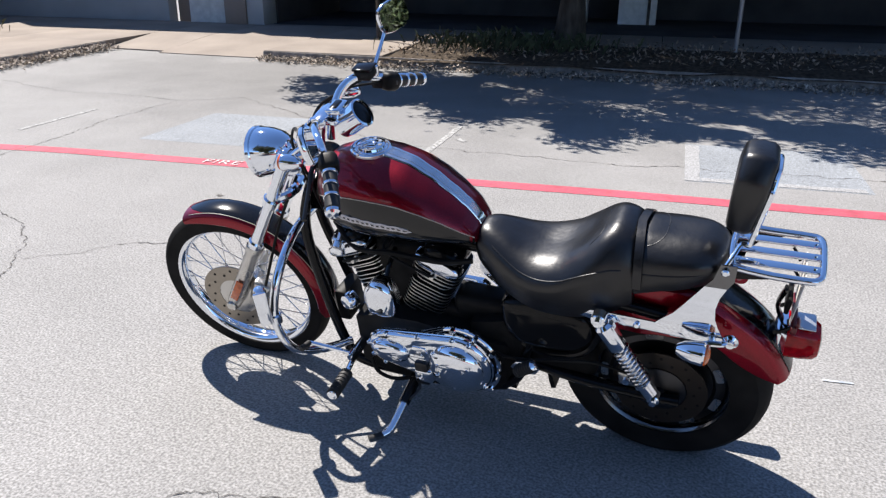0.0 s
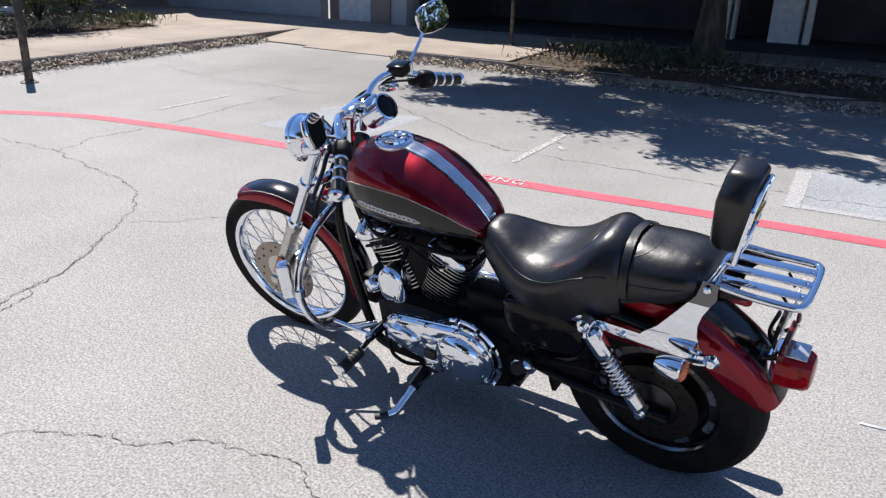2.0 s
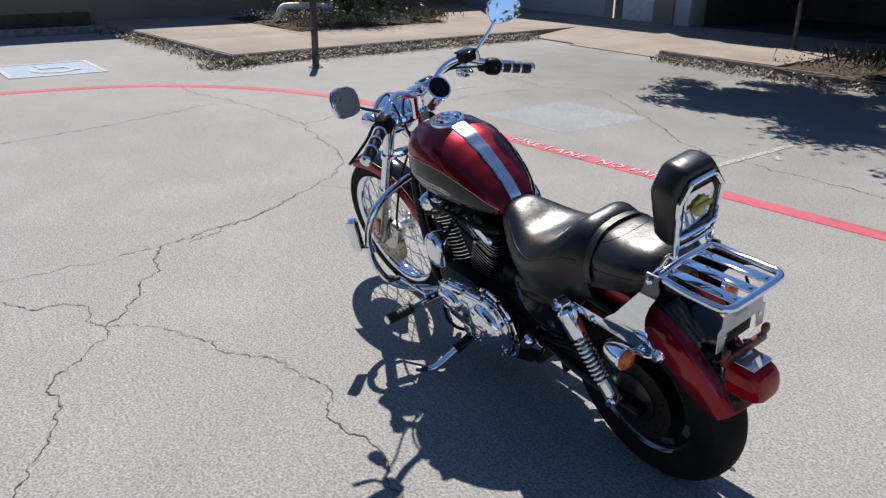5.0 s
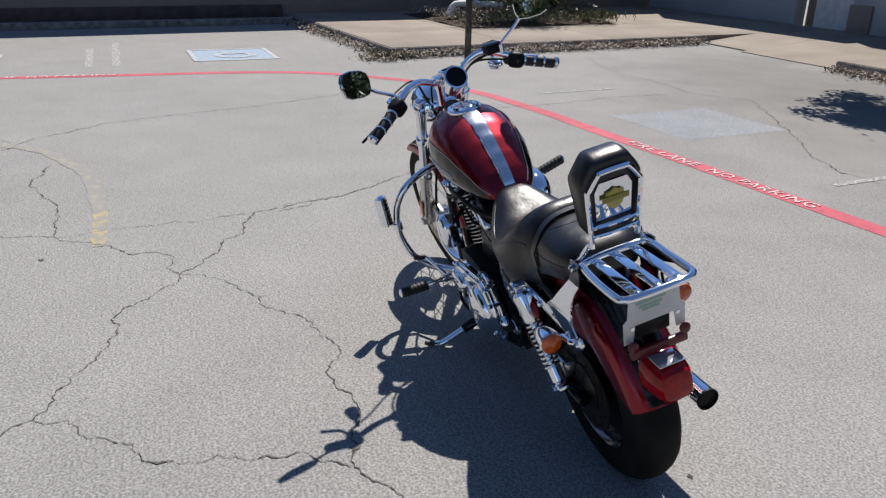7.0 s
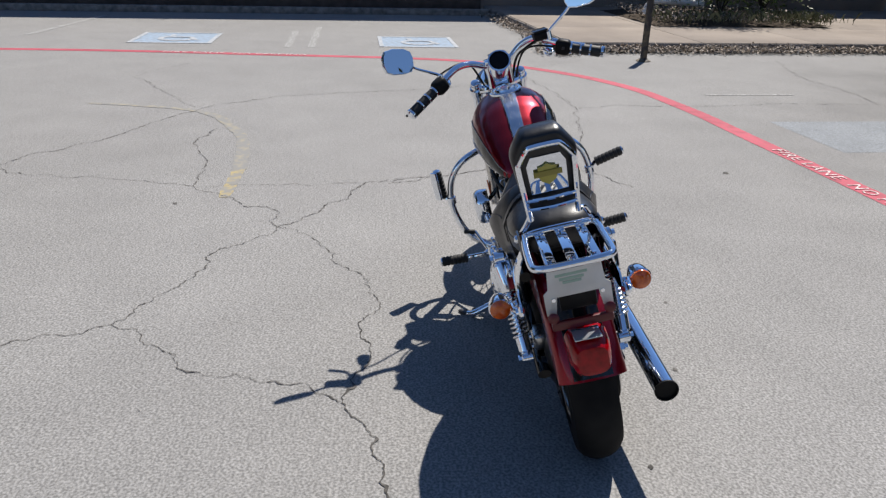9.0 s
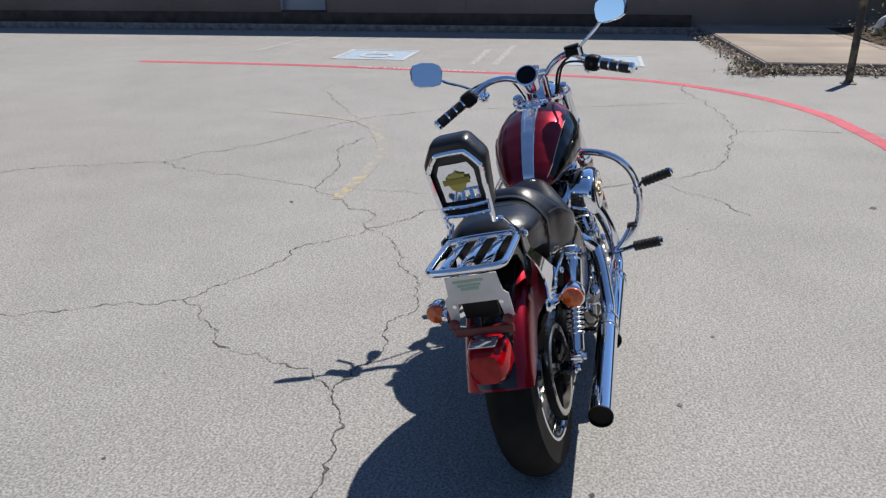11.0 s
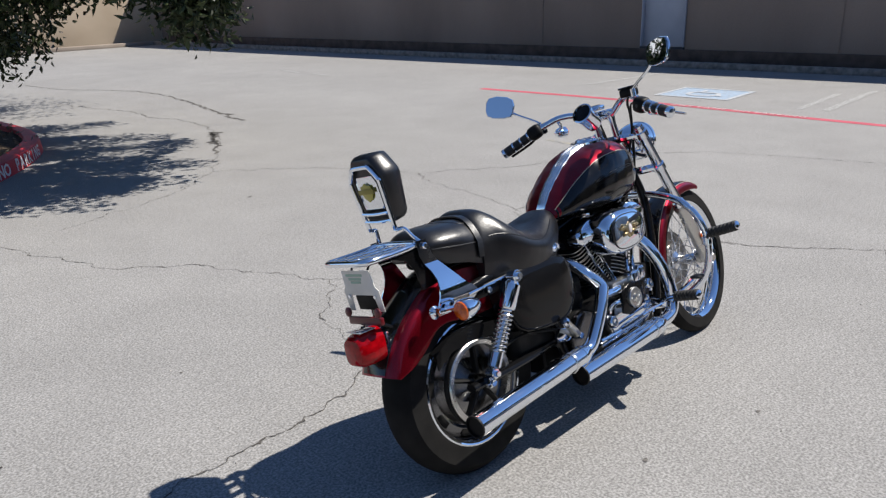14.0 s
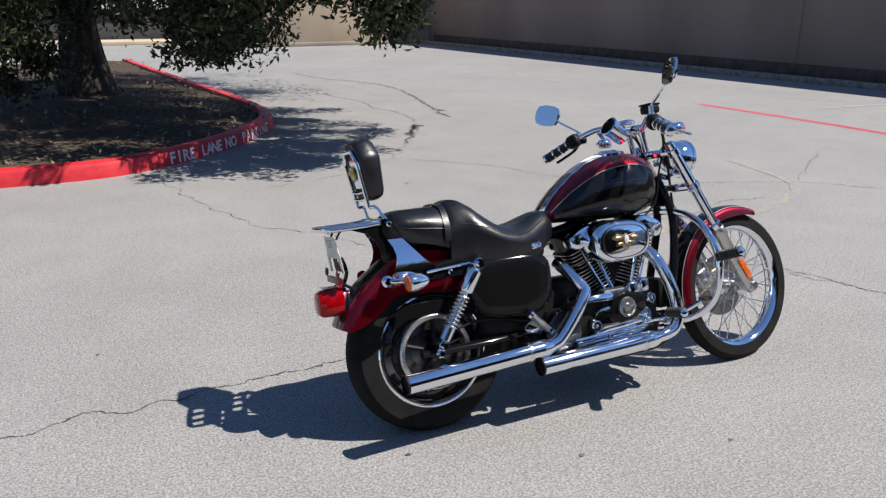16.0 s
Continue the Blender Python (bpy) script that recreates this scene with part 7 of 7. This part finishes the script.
# left: primary cover with two lobes, derby cover, sprocket end
def lobe_outline(k=1.0):
    pts = []
    c0, r0, c1, r1 = (0.905, 0.345), 0.07 * k, (0.645, 0.327), 0.12 * k
    for i in range(15):
        a = radians(-90 + 180 * i / 14)
        pts.append((c0[0] + math.cos(a) * r0, c0[1] + math.sin(a) * r0))
    for i in range(19):
        a = radians(80 + 200 * i / 18)
        pts.append((c1[0] + math.cos(a) * r1, c1[1] + math.sin(a) * r1))
    return pts


prim = bp("primary_cover", loft([[(x, y, z) for x, z in lobe_outline(k)] for y, k in ((0.128, 1.0), (0.158, 1.0), (0.17, 0.985), (0.179, 0.945), (0.184, 0.88), (0.186, 0.8))]), chrome, bike, "polished chrome primary drive cover", smooth=40)
part("rim", loft([[(x, y, z) for x, z in lobe_outline(k)] for y, k in ((0.16, 1.005), (0.163, 1.03), (0.17, 1.03), (0.172, 1.005))], cap=False), chrome, prim)
part("derby_cover", lathe([(0.1, -0.01), (0.1, 0.006), (0.097, 0.016), (0.088, 0.028), (0.072, 0.038), (0.045, 0.046), (0.02, 0.049), (0.0, 0.05)], (0.648, 0.178, 0.322), (0, 1, 0), 52), chrome, prim, "round domed chrome derby cover", smooth=60)
part("alternator_bulge", loft([[(0.888 + 0.072 * k * math.cos(a) - 0.01 * k * math.sin(a), y, 0.343 + 0.046 * k * math.sin(a) + 0.01 * k * math.cos(a)) for a in [2 * math.pi * i / 36 for i in range(36)]] for y, k in ((0.18, 1.0), (0.19, 0.98), (0.199, 0.9), (0.207, 0.72), (0.211, 0.45), (0.212, 0.15))]), chrome, prim, smooth=60)
part("inspection_cover", prism([(0.745, 0.365), (0.755, 0.385), (0.8, 0.385), (0.812, 0.365), (0.8, 0.348), (0.757, 0.348)], 0.012, Matrix.Translation((0, 0.186, 0)), 0.003), chrome, prim)
for i, (x, z) in enumerate([(0.905 + math.cos(radians(a)) * 0.066, 0.345 + math.sin(radians(a)) * 0.066) for a in (-80, -35, 10, 55, 95)] + [(0.645 + math.cos(radians(a)) * 0.115, 0.327 + math.sin(radians(a)) * 0.115) for a in (85, 115, 150, 215)] + [(0.78, 0.425), (0.79, 0.245)]):
    part("bolt", lathe([(0.009, 0), (0.009, 0.01), (0.005, 0.014), (0, 0.014)], (x, 0.176, z), (0, 1, 0), 10), chrome, prim)
for k in range(3):
    part("bolt", cyl((0.648 + math.cos(k * 2.1 + 0.5) * 0.06, 0.216, 0.322 + math.sin(k * 2.1 + 0.5) * 0.06), (0.648 + math.cos(k * 2.1 + 0.5) * 0.06, 0.2215, 0.322 + math.sin(k * 2.1 + 0.5) * 0.06), 0.006, seg=10), chrome, prim)
arc_pts = [(0.645 + math.cos(radians(a)) * 0.136, 0.15, 0.327 + math.sin(radians(a)) * 0.136) for a in range(70, 231, 10)]
part("case_rib", tube(arc_pts, 0.009, 10, 3), chrome, prim, "bright arched rib of the gearcase")
for a in (85, 118, 150, 185, 220):
    part("bolt", cyl((0.645 + math.cos(radians(a)) * 0.138, 0.15, 0.327 + math.sin(radians(a)) * 0.138), (0.645 + math.cos(radians(a)) * 0.138, 0.17, 0.327 + math.sin(radians(a)) * 0.138), 0.009, seg=10), chrome, prim)
part("drain_block", box((0.07, 0.05, 0.06), (0.77, 0.175, 0.26), 0.014, 3), chrome, prim)
part("case_joint", box((0.05, 0.02, 0.1), (0.775, 0.188, 0.27), 0.008, 2), dark_steel, prim)
# sprocket region behind, starter, horn
part("starter", cyl((0.56, 0.02, 0.44), (0.76, 0.02, 0.44), 0.035, seg=18, bevel=0.006), black_satin, eng)
hn_out = rounded([(-0.046, -0.07), (0.046, -0.07), (0.056, -0.02), (0.052, 0.035), (0.02, 0.07), (-0.02, 0.07), (-0.052, 0.035), (-0.056, -0.02)], 4)
hm = Matrix.Translation((0.885, 0.16, 0.58))
hn = bp("horn", loft([[hm @ Vector((x * k, d, z * k)) for x, z in hn_out] for d, k in ((0.0, 0.95), (0.03, 1.0), (0.045, 0.98), (0.056, 0.88), (0.062, 0.66), (0.064, 0.3))]), chrome, bike, "chrome shield-shaped horn cover", smooth=50)
part("bracket", tube([(0.885, 0.16, 0.6), (0.885, 0.09, 0.66), (0.885, 0.02, 0.69)], 0.009, 8, 4), black_gloss, hn)
bp("ignition_cap", lathe([(0.03, 0.0), (0.03, 0.03), (0.024, 0.04), (0, 0.042)], (1.06, 0.09, 0.46), (0.35, 1, 0.1), 22), chrome, bike, "round chrome cap")
bp("tank_petcock", lathe([(0.012, 0), (0.012, 0.03), (0.02, 0.035), (0.02, 0.055), (0, 0.06)], (1.07, 0.07, 0.72), (0, 0.8, -0.6), 14), chrome, bike)
bp("coil_cover", box((0.07, 0.05, 0.06), (1.07, 0.07, 0.68), 0.012, 3), chrome, bike, "chrome coil cover under the tank")

# right: gearcase cover, air cleaner
gc = bp("gearcase_cover", loft([[(0.84 + x, y, 0.315 + z) for x, z in [(0.15 * k * math.copysign(abs(math.cos(a)) ** 0.7, math.cos(a)), (0.074 - 0.012 * math.cos(a)) * k * math.copysign(abs(math.sin(a)) ** 0.75, math.sin(a))) for a in [2 * math.pi * i / 32 for i in range(32)]]] for y, k in ((-0.12, 1.0), (-0.15, 1.0), (-0.162, 0.96), (-0.166, 0.85))]), chrome, bike, "polished gearcase cover", smooth=40)
part("cam_plate", prism([(0.77, 0.33), (0.78, 0.415), (0.86, 0.437), (0.945, 0.425), (0.955, 0.36), (0.9, 0.325), (0.82, 0.31)], 0.012, Matrix.Translation((0, -0.167, 0)), 0.004), black_gloss, gc, "black plate round the timer cover")
for x, z, q in ((0.76, 0.265, 0.018), (0.955, 0.3, 0.02), (0.7, 0.315, 0.024), (0.985, 0.395, 0.022)):
    part("boss", lathe([(q, 0), (q, 0.012), (q * 0.8, 0.018), (q * 0.35, 0.019), (0, 0.016)], (x, -0.158, z), (0, -1, 0.1), 18), chrome, gc)
tm = part("timer_cover", lathe([(0.042, 0), (0.042, 0.012), (0.039, 0.016), (0.034, 0.016), (0.032, 0.012), (0.016, 0.012), (0.014, 0.017), (0.006, 0.018), (0.005, 0.014), (0, 0.014)], (0.85, -0.172, 0.375), (0, -1, 0.06), 32), alloy, gc, "round grey timer cover")
for k in range(2):
    part("bolt", cyl((0.85 + 0.025 * (2 * k - 1), -0.182, 0.375), (0.85 + 0.025 * (2 * k - 1), -0.188, 0.375), 0.004, seg=8), chrome, tm)
part("top_ledge", prism([(0.64, 0.415), (0.66, 0.44), (0.79, 0.442), (0.8, 0.425), (0.78, 0.408)], 0.04, Matrix.Translation((0, -0.15, 0)) @ Matrix.Rotation(radians(-18), 4, "X") @ Matrix.Translation((0, 0, 0.0)), 0.006).move(Matrix.Translation((0, -0.13, 0.02))), chrome, gc)
part("lifter_block", box((0.05, 0.05, 0.07), (0.9, -0.145, 0.44), 0.012, 3), chrome, gc)
part("lifter_block", box((0.045, 0.05, 0.06), (0.97, -0.13, 0.45), 0.012, 3), chrome, gc)
part("link_rod", tube([(0.58, -0.185, 0.28), (0.75, -0.19, 0.285), (0.93, -0.19, 0.3), (1.03, -0.19, 0.3)], 0.006, 8, 4), chrome, gc)
part("lower_ledge", prism([(0.6, 0.245), (0.93, 0.265), (0.94, 0.285), (0.6, 0.262)], 0.02, Matrix.Translation((0, -0.165, 0)), 0.004), chrome, gc)
part("oil_filter", cyl((1.07, -0.06, 0.27), (1.14, -0.06, 0.27), 0.038, seg=22, bevel=0.006), chrome, gc)
part("tappet_block", box((0.2, 0.05, 0.05), (0.86, -0.125, 0.43), 0.01, 2), alloy, gc)
for x, z in ((0.69, 0.36), (0.7, 0.27), (0.86, 0.25), (0.98, 0.28), (0.99, 0.37), (0.9, 0.41)):
    part("bolt", cyl((x, -0.16, z), (x, -0.17, z), 0.007, seg=8), chrome, gc)
bp("sprocket_cover", loft([[(x, y, z) for x, z in [(0.56 + 0.085 * k * math.cos(a), 0.31 + 0.095 * k * math.sin(a)) for a in [2 * math.pi * i / 28 for i in range(28)]]] for y, k in ((-0.1, 1.0), (-0.135, 1.0), (-0.145, 0.93), (-0.147, 0.7))]), dark_chrome, bike, "polished sprocket cover", smooth=40)


def oval(k, y, w=0.142, h=0.088):
    return [(0.845 + w * k * math.copysign(abs(math.cos(a)) ** 0.75, math.cos(a)), y, 0.655 + h * k * math.copysign(abs(math.sin(a)) ** 0.8, math.sin(a)) * (1.0 - 0.1 * math.cos(a))) for a in [2 * math.pi * i / 40 for i in range(40)]]


ac = bp("air_cleaner", loft([oval(0.9, -0.105), oval(1.0, -0.115), oval(1.0, -0.165), oval(0.97, -0.188), oval(0.88, -0.203), oval(0.78, -0.207)]), chrome, bike, "oval chrome air cleaner cover", smooth=50)
part("insert", loft([oval(0.74, -0.206), oval(0.74, -0.2095), oval(0.7, -0.211)]), chrome, ac, "polished oval insert")
part("insert_rim", loft([oval(0.78, -0.206), oval(0.78, -0.2095), oval(0.745, -0.2105), oval(0.735, -0.2075)], cap=False), dark_steel, ac, "dark groove round the insert")
bronze = mat("antique gold badge", (0.42, 0.32, 0.16), 0.3, 1.0)
vary(bronze, 90, (0.16, 0.11, 0.05), (0.62, 0.5, 0.28), 3)
em = part("emblem", prism([(0.845 + x, 0.657 + z) for x, z in ((-0.07, 0.016), (-0.045, 0.03), (-0.012, 0.021), (0.0, 0.031), (0.014, 0.021), (0.046, 0.027), (0.066, 0.01), (0.04, 0.004), (0.05, -0.008), (0.024, -0.012), (0.018, -0.027), (-0.006, -0.032), (-0.02, -0.02), (-0.05, -0.022), (-0.036, -0.004))], 0.007, Matrix.Translation((0, -0.2125, 0)), 0.002), bronze, ac, "antique gold winged badge")
for x, z, a, b in ((-0.04, 0.012, 0.026, 0.008), (0.038, 0.011, 0.024, 0.007), (0.0, 0.004, 0.013, 0.02), (-0.03, -0.012, 0.02, 0.006), (0.022, -0.008, 0.018, 0.006)):
    part("relief", loft([[(0.845 + x + a * k * math.cos(q), y, 0.657 + z + b * k * math.sin(q)) for q in [2 * math.pi * i / 16 for i in range(16)]] for y, k in ((-0.214, 1.0), (-0.218, 0.85), (-0.2205, 0.4))]), bronze if x else badge_silver, em)

# exhausts
def pipe(pts, end_pts, label):
    ex = bp("exhaust_pipe", tube(pts, 0.026, 18, 8), chrome, bike, label)
    mu = part("muffler", tube(end_pts, 0.036, 22, 4, cap=False), chrome, ex, "straight chrome muffler")
    p, q = Vector(end_pts[-2]), Vector(end_pts[-1])
    d = (q - p).normalized()
    part("tip", lathe([(0.036, 0), (0.0375, 0.002), (0.0375, 0.008), (0.034, 0.009), (0.033, -0.08), (0, -0.082)], q, d, 24), black_satin, mu, "dark muffler end")
    a, b = Vector(end_pts[0]), Vector(end_pts[1])
    part("collar", lathe([(0.026, -0.035), (0.037, 0.0), (0.038, 0.012), (0.036, 0.014)], a, (b - a), 22), chrome, mu)
    part("clamp", lathe([(0.0375, 0), (0.0395, 0.002), (0.0395, 0.014), (0.0375, 0.016)], a + (b - a) * 0.3, (b - a), 22), chrome_soft, mu)
    return ex


pipe([(1.0, -0.05, 0.6), (1.035, -0.1, 0.585), (1.06, -0.15, 0.52), (1.085, -0.182, 0.42), (1.1, -0.192, 0.32), (1.085, -0.194, 0.265), (1.04, -0.197, 0.238), (0.94, -0.2, 0.226)], [(0.95, -0.2, 0.227), (0.8, -0.203, 0.221), (0.4, -0.21, 0.21)], "chrome exhaust pipe of the front cylinder")
pipe([(0.605, -0.05, 0.585), (0.612, -0.1, 0.56), (0.632, -0.148, 0.515), (0.65, -0.172, 0.478), (0.641, -0.181, 0.459), (0.6, -0.193, 0.408), (0.55, -0.2, 0.352), (0.505, -0.205, 0.308), (0.48, -0.207, 0.292), (0.45, -0.208, 0.284), (0.41, -0.21, 0.279)], [(0.42, -0.21, 0.279), (0.2, -0.217, 0.268), (-0.17, -0.228, 0.25)], "chrome exhaust pipe of the rear cylinder")
bp("exhaust_bracket", tube([(0.36, -0.2, 0.27), (0.36, -0.15, 0.28), (0.38, -0.1, 0.26)], 0.012, 8, 4, flat=0.5), black_gloss, bike)
bp("exhaust_bracket", tube([(0.62, -0.19, 0.22), (0.62, -0.15, 0.2), (0.6, -0.1, 0.17)], 0.012, 8, 4, flat=0.5), black_gloss, bike)

# --- engine guard, pegs, stand ---
gd = bp("engine_guard", tube([(1.1, 0.1, 0.26), (1.17, 0.2, 0.285), (1.205, 0.28, 0.345), (1.222, 0.318, 0.44), (1.222, 0.322, 0.54), (1.212, 0.295, 0.63), (1.21, 0.23, 0.695), (1.225, 0.12, 0.728), (1.235, 0, 0.735), (1.225, -0.12, 0.728), (1.21, -0.23, 0.695), (1.212, -0.295, 0.63), (1.222, -0.322, 0.54), (1.222, -0.318, 0.44), (1.205, -0.28, 0.345), (1.17, -0.2, 0.285), (1.1, -0.1, 0.26)], 0.015, 14, 6), chrome, bike, "chrome tubular engine guard")
for s in (-1, 1):
    part("clamp", cyl((1.222, s * 0.322, 0.5), (1.222, s * 0.322, 0.535), 0.021, seg=16, bevel=0.003), chrome, gd)


def peg(base, tip, label, clamp_from):
    base, tip = Vector(base), Vector(tip)
    d = (tip - base).normalized()
    g = Geo()
    ln = (tip - base).length
    pr = [(0.0, 0), (0.012, 0)]
    k = 7
    for i in range(k):
        a = i / k * ln
        pr += [(0.0215, a + 0.002), (0.0215, a + ln / k * 0.7), (0.0185, a + ln / k * 0.76), (0.0185, a + ln / k * 0.95)]
    pr += [(0.02, ln), (0.0, ln)]
    p = bp("foot_peg", lathe(pr, base, d, 18), grip_rubber, bike, label)
    part("end_cap", lathe([(0.0175, 0), (0.0175, 0.005), (0.01, 0.01), (0, 0.01)], tip, d, 16), chrome, p)
    part("arm", tube([tuple(clamp_from), tuple(Vector(clamp_from).lerp(base, 0.6)), tuple(base)], 0.01, 10, 3), chrome, p)
    return p


peg((1.238, 0.357, 0.535), (1.222, 0.362, 0.665), "black ribbed highway peg folded up on the guard", (1.222, 0.322, 0.517))
peg((1.2, -0.35, 0.552), (1.199, -0.472, 0.579), "black ribbed highway peg on the guard", (1.222, -0.322, 0.517))
hp = box((0.042, 0.014, 0.132), (0, 0, 0), 0.006, 2).move(Matrix.Translation((1.212, 0.378, 0.602)) @ Matrix.Rotation(radians(38), 4, "Z"))
bp("peg_backing", hp, chrome, bike, "chrome back of the folded peg")
peg((1.0, 0.305, 0.315), (0.99, 0.42, 0.325), "black ribbed rider foot peg", (1.03, 0.17, 0.3))
peg((0.975, -0.29, 0.345), (0.955, -0.4, 0.36), "black ribbed rider foot peg", (1.03, -0.15, 0.3))
peg((0.44, 0.16, 0.345), (0.38, 0.185, 0.41), "small folded passenger peg", (0.44, 0.12, 0.33))
fp = bp("foot_peg", tube([(0.47, -0.165, 0.34), (0.43, -0.18, 0.375), (0.385, -0.19, 0.415)], 0.018, 14, 5, flat=0.7), alloy, bike, "folded bare metal passenger peg")
part("end_cap", lathe([(0.017, 0), (0.019, 0.004), (0.014, 0.014), (0, 0.016)], (0.385, -0.19, 0.415), (-0.75, -0.15, 0.65), 16), chrome, fp)
part("pivot", cyl((0.475, -0.13, 0.335), (0.475, -0.185, 0.335), 0.013, seg=14, bevel=0.002), chrome, fp)
for s in (-1, 1):
    bp("peg_mount", prism([(0.47, 0.35), (0.45, 0.375), (0.4, 0.385), (0.37, 0.36), (0.385, 0.335), (0.44, 0.325)], 0.014, Matrix.Translation((0, s * 0.145, 0)), 0.004), chrome, bike, "polished passenger peg mount")
sl = bp("shift_lever", tube([(1.03, 0.2, 0.3), (1.1, 0.225, 0.33), (1.17, 0.25, 0.36)], 0.008, 10, 4), chrome, bike, "chrome shift lever")
part("toe_peg", cyl((1.17, 0.25, 0.36), (1.172, 0.3, 0.372), 0.0105, seg=14, bevel=0.002), grip_rubber, sl)
part("pivot", cyl((1.03, 0.12, 0.3), (1.03, 0.225, 0.3), 0.018, seg=16, bevel=0.003), chrome, sl)
br = bp("brake_pedal", tube([(1.03, -0.18, 0.3), (1.1, -0.22, 0.32), (1.17, -0.26, 0.36)], 0.009, 10, 4), chrome, bike, "chrome rear brake pedal")
part("pad", box((0.05, 0.045, 0.012), (1.185, -0.275, 0.372), 0.004), grip_rubber, br)
part("pivot", cyl((1.03, -0.1, 0.3), (1.03, -0.195, 0.3), 0.018, seg=16, bevel=0.003), chrome, br)
ks = bp("kickstand", tube([(0.83, 0.13, 0.185), (0.834, 0.17, 0.17), (0.845, 0.265, 0.135), (0.853, 0.33, 0.112), (0.87, 0.356, 0.106)], 0.0155, 12, 6), chrome, bike, "chrome kickstand leg on the asphalt")
part("foot", tube([(0.86, 0.338, 0.108), (0.882, 0.366, 0.107), (0.908, 0.39, 0.113)], 0.013, 10, 4, flat=0.55), dark_steel, ks)
part("upper_leg", tube([(0.83, 0.13, 0.188), (0.834, 0.17, 0.172), (0.842, 0.235, 0.148)], 0.02, 12, 5), black_gloss, ks)
part("pivot", cyl((0.83, 0.1, 0.19), (0.83, 0.15, 0.18), 0.024, seg=16, bevel=0.003), black_gloss, ks)
part("spring", tube([(0.83, 0.15, 0.195), (0.8, 0.18, 0.18), (0.842, 0.245, 0.147)], 0.005, 8, 4), dark_steel, ks)
bp("engine_hose", tube([(0.98, 0.17, 0.27), (0.955, 0.185, 0.225), (0.9, 0.18, 0.2), (0.85, 0.15, 0.19)], 0.007, 8, 5), black_satin, bike, "black rubber hose")
bp("wiring", tube([(1.1, 0.05, 0.75), (1.0, 0.11, 0.7), (0.86, 0.12, 0.71), (0.7, 0.1, 0.69), (0.6, 0.08, 0.7)], 0.009, 8, 5), black_satin, bike, "black wiring loom under the tank")
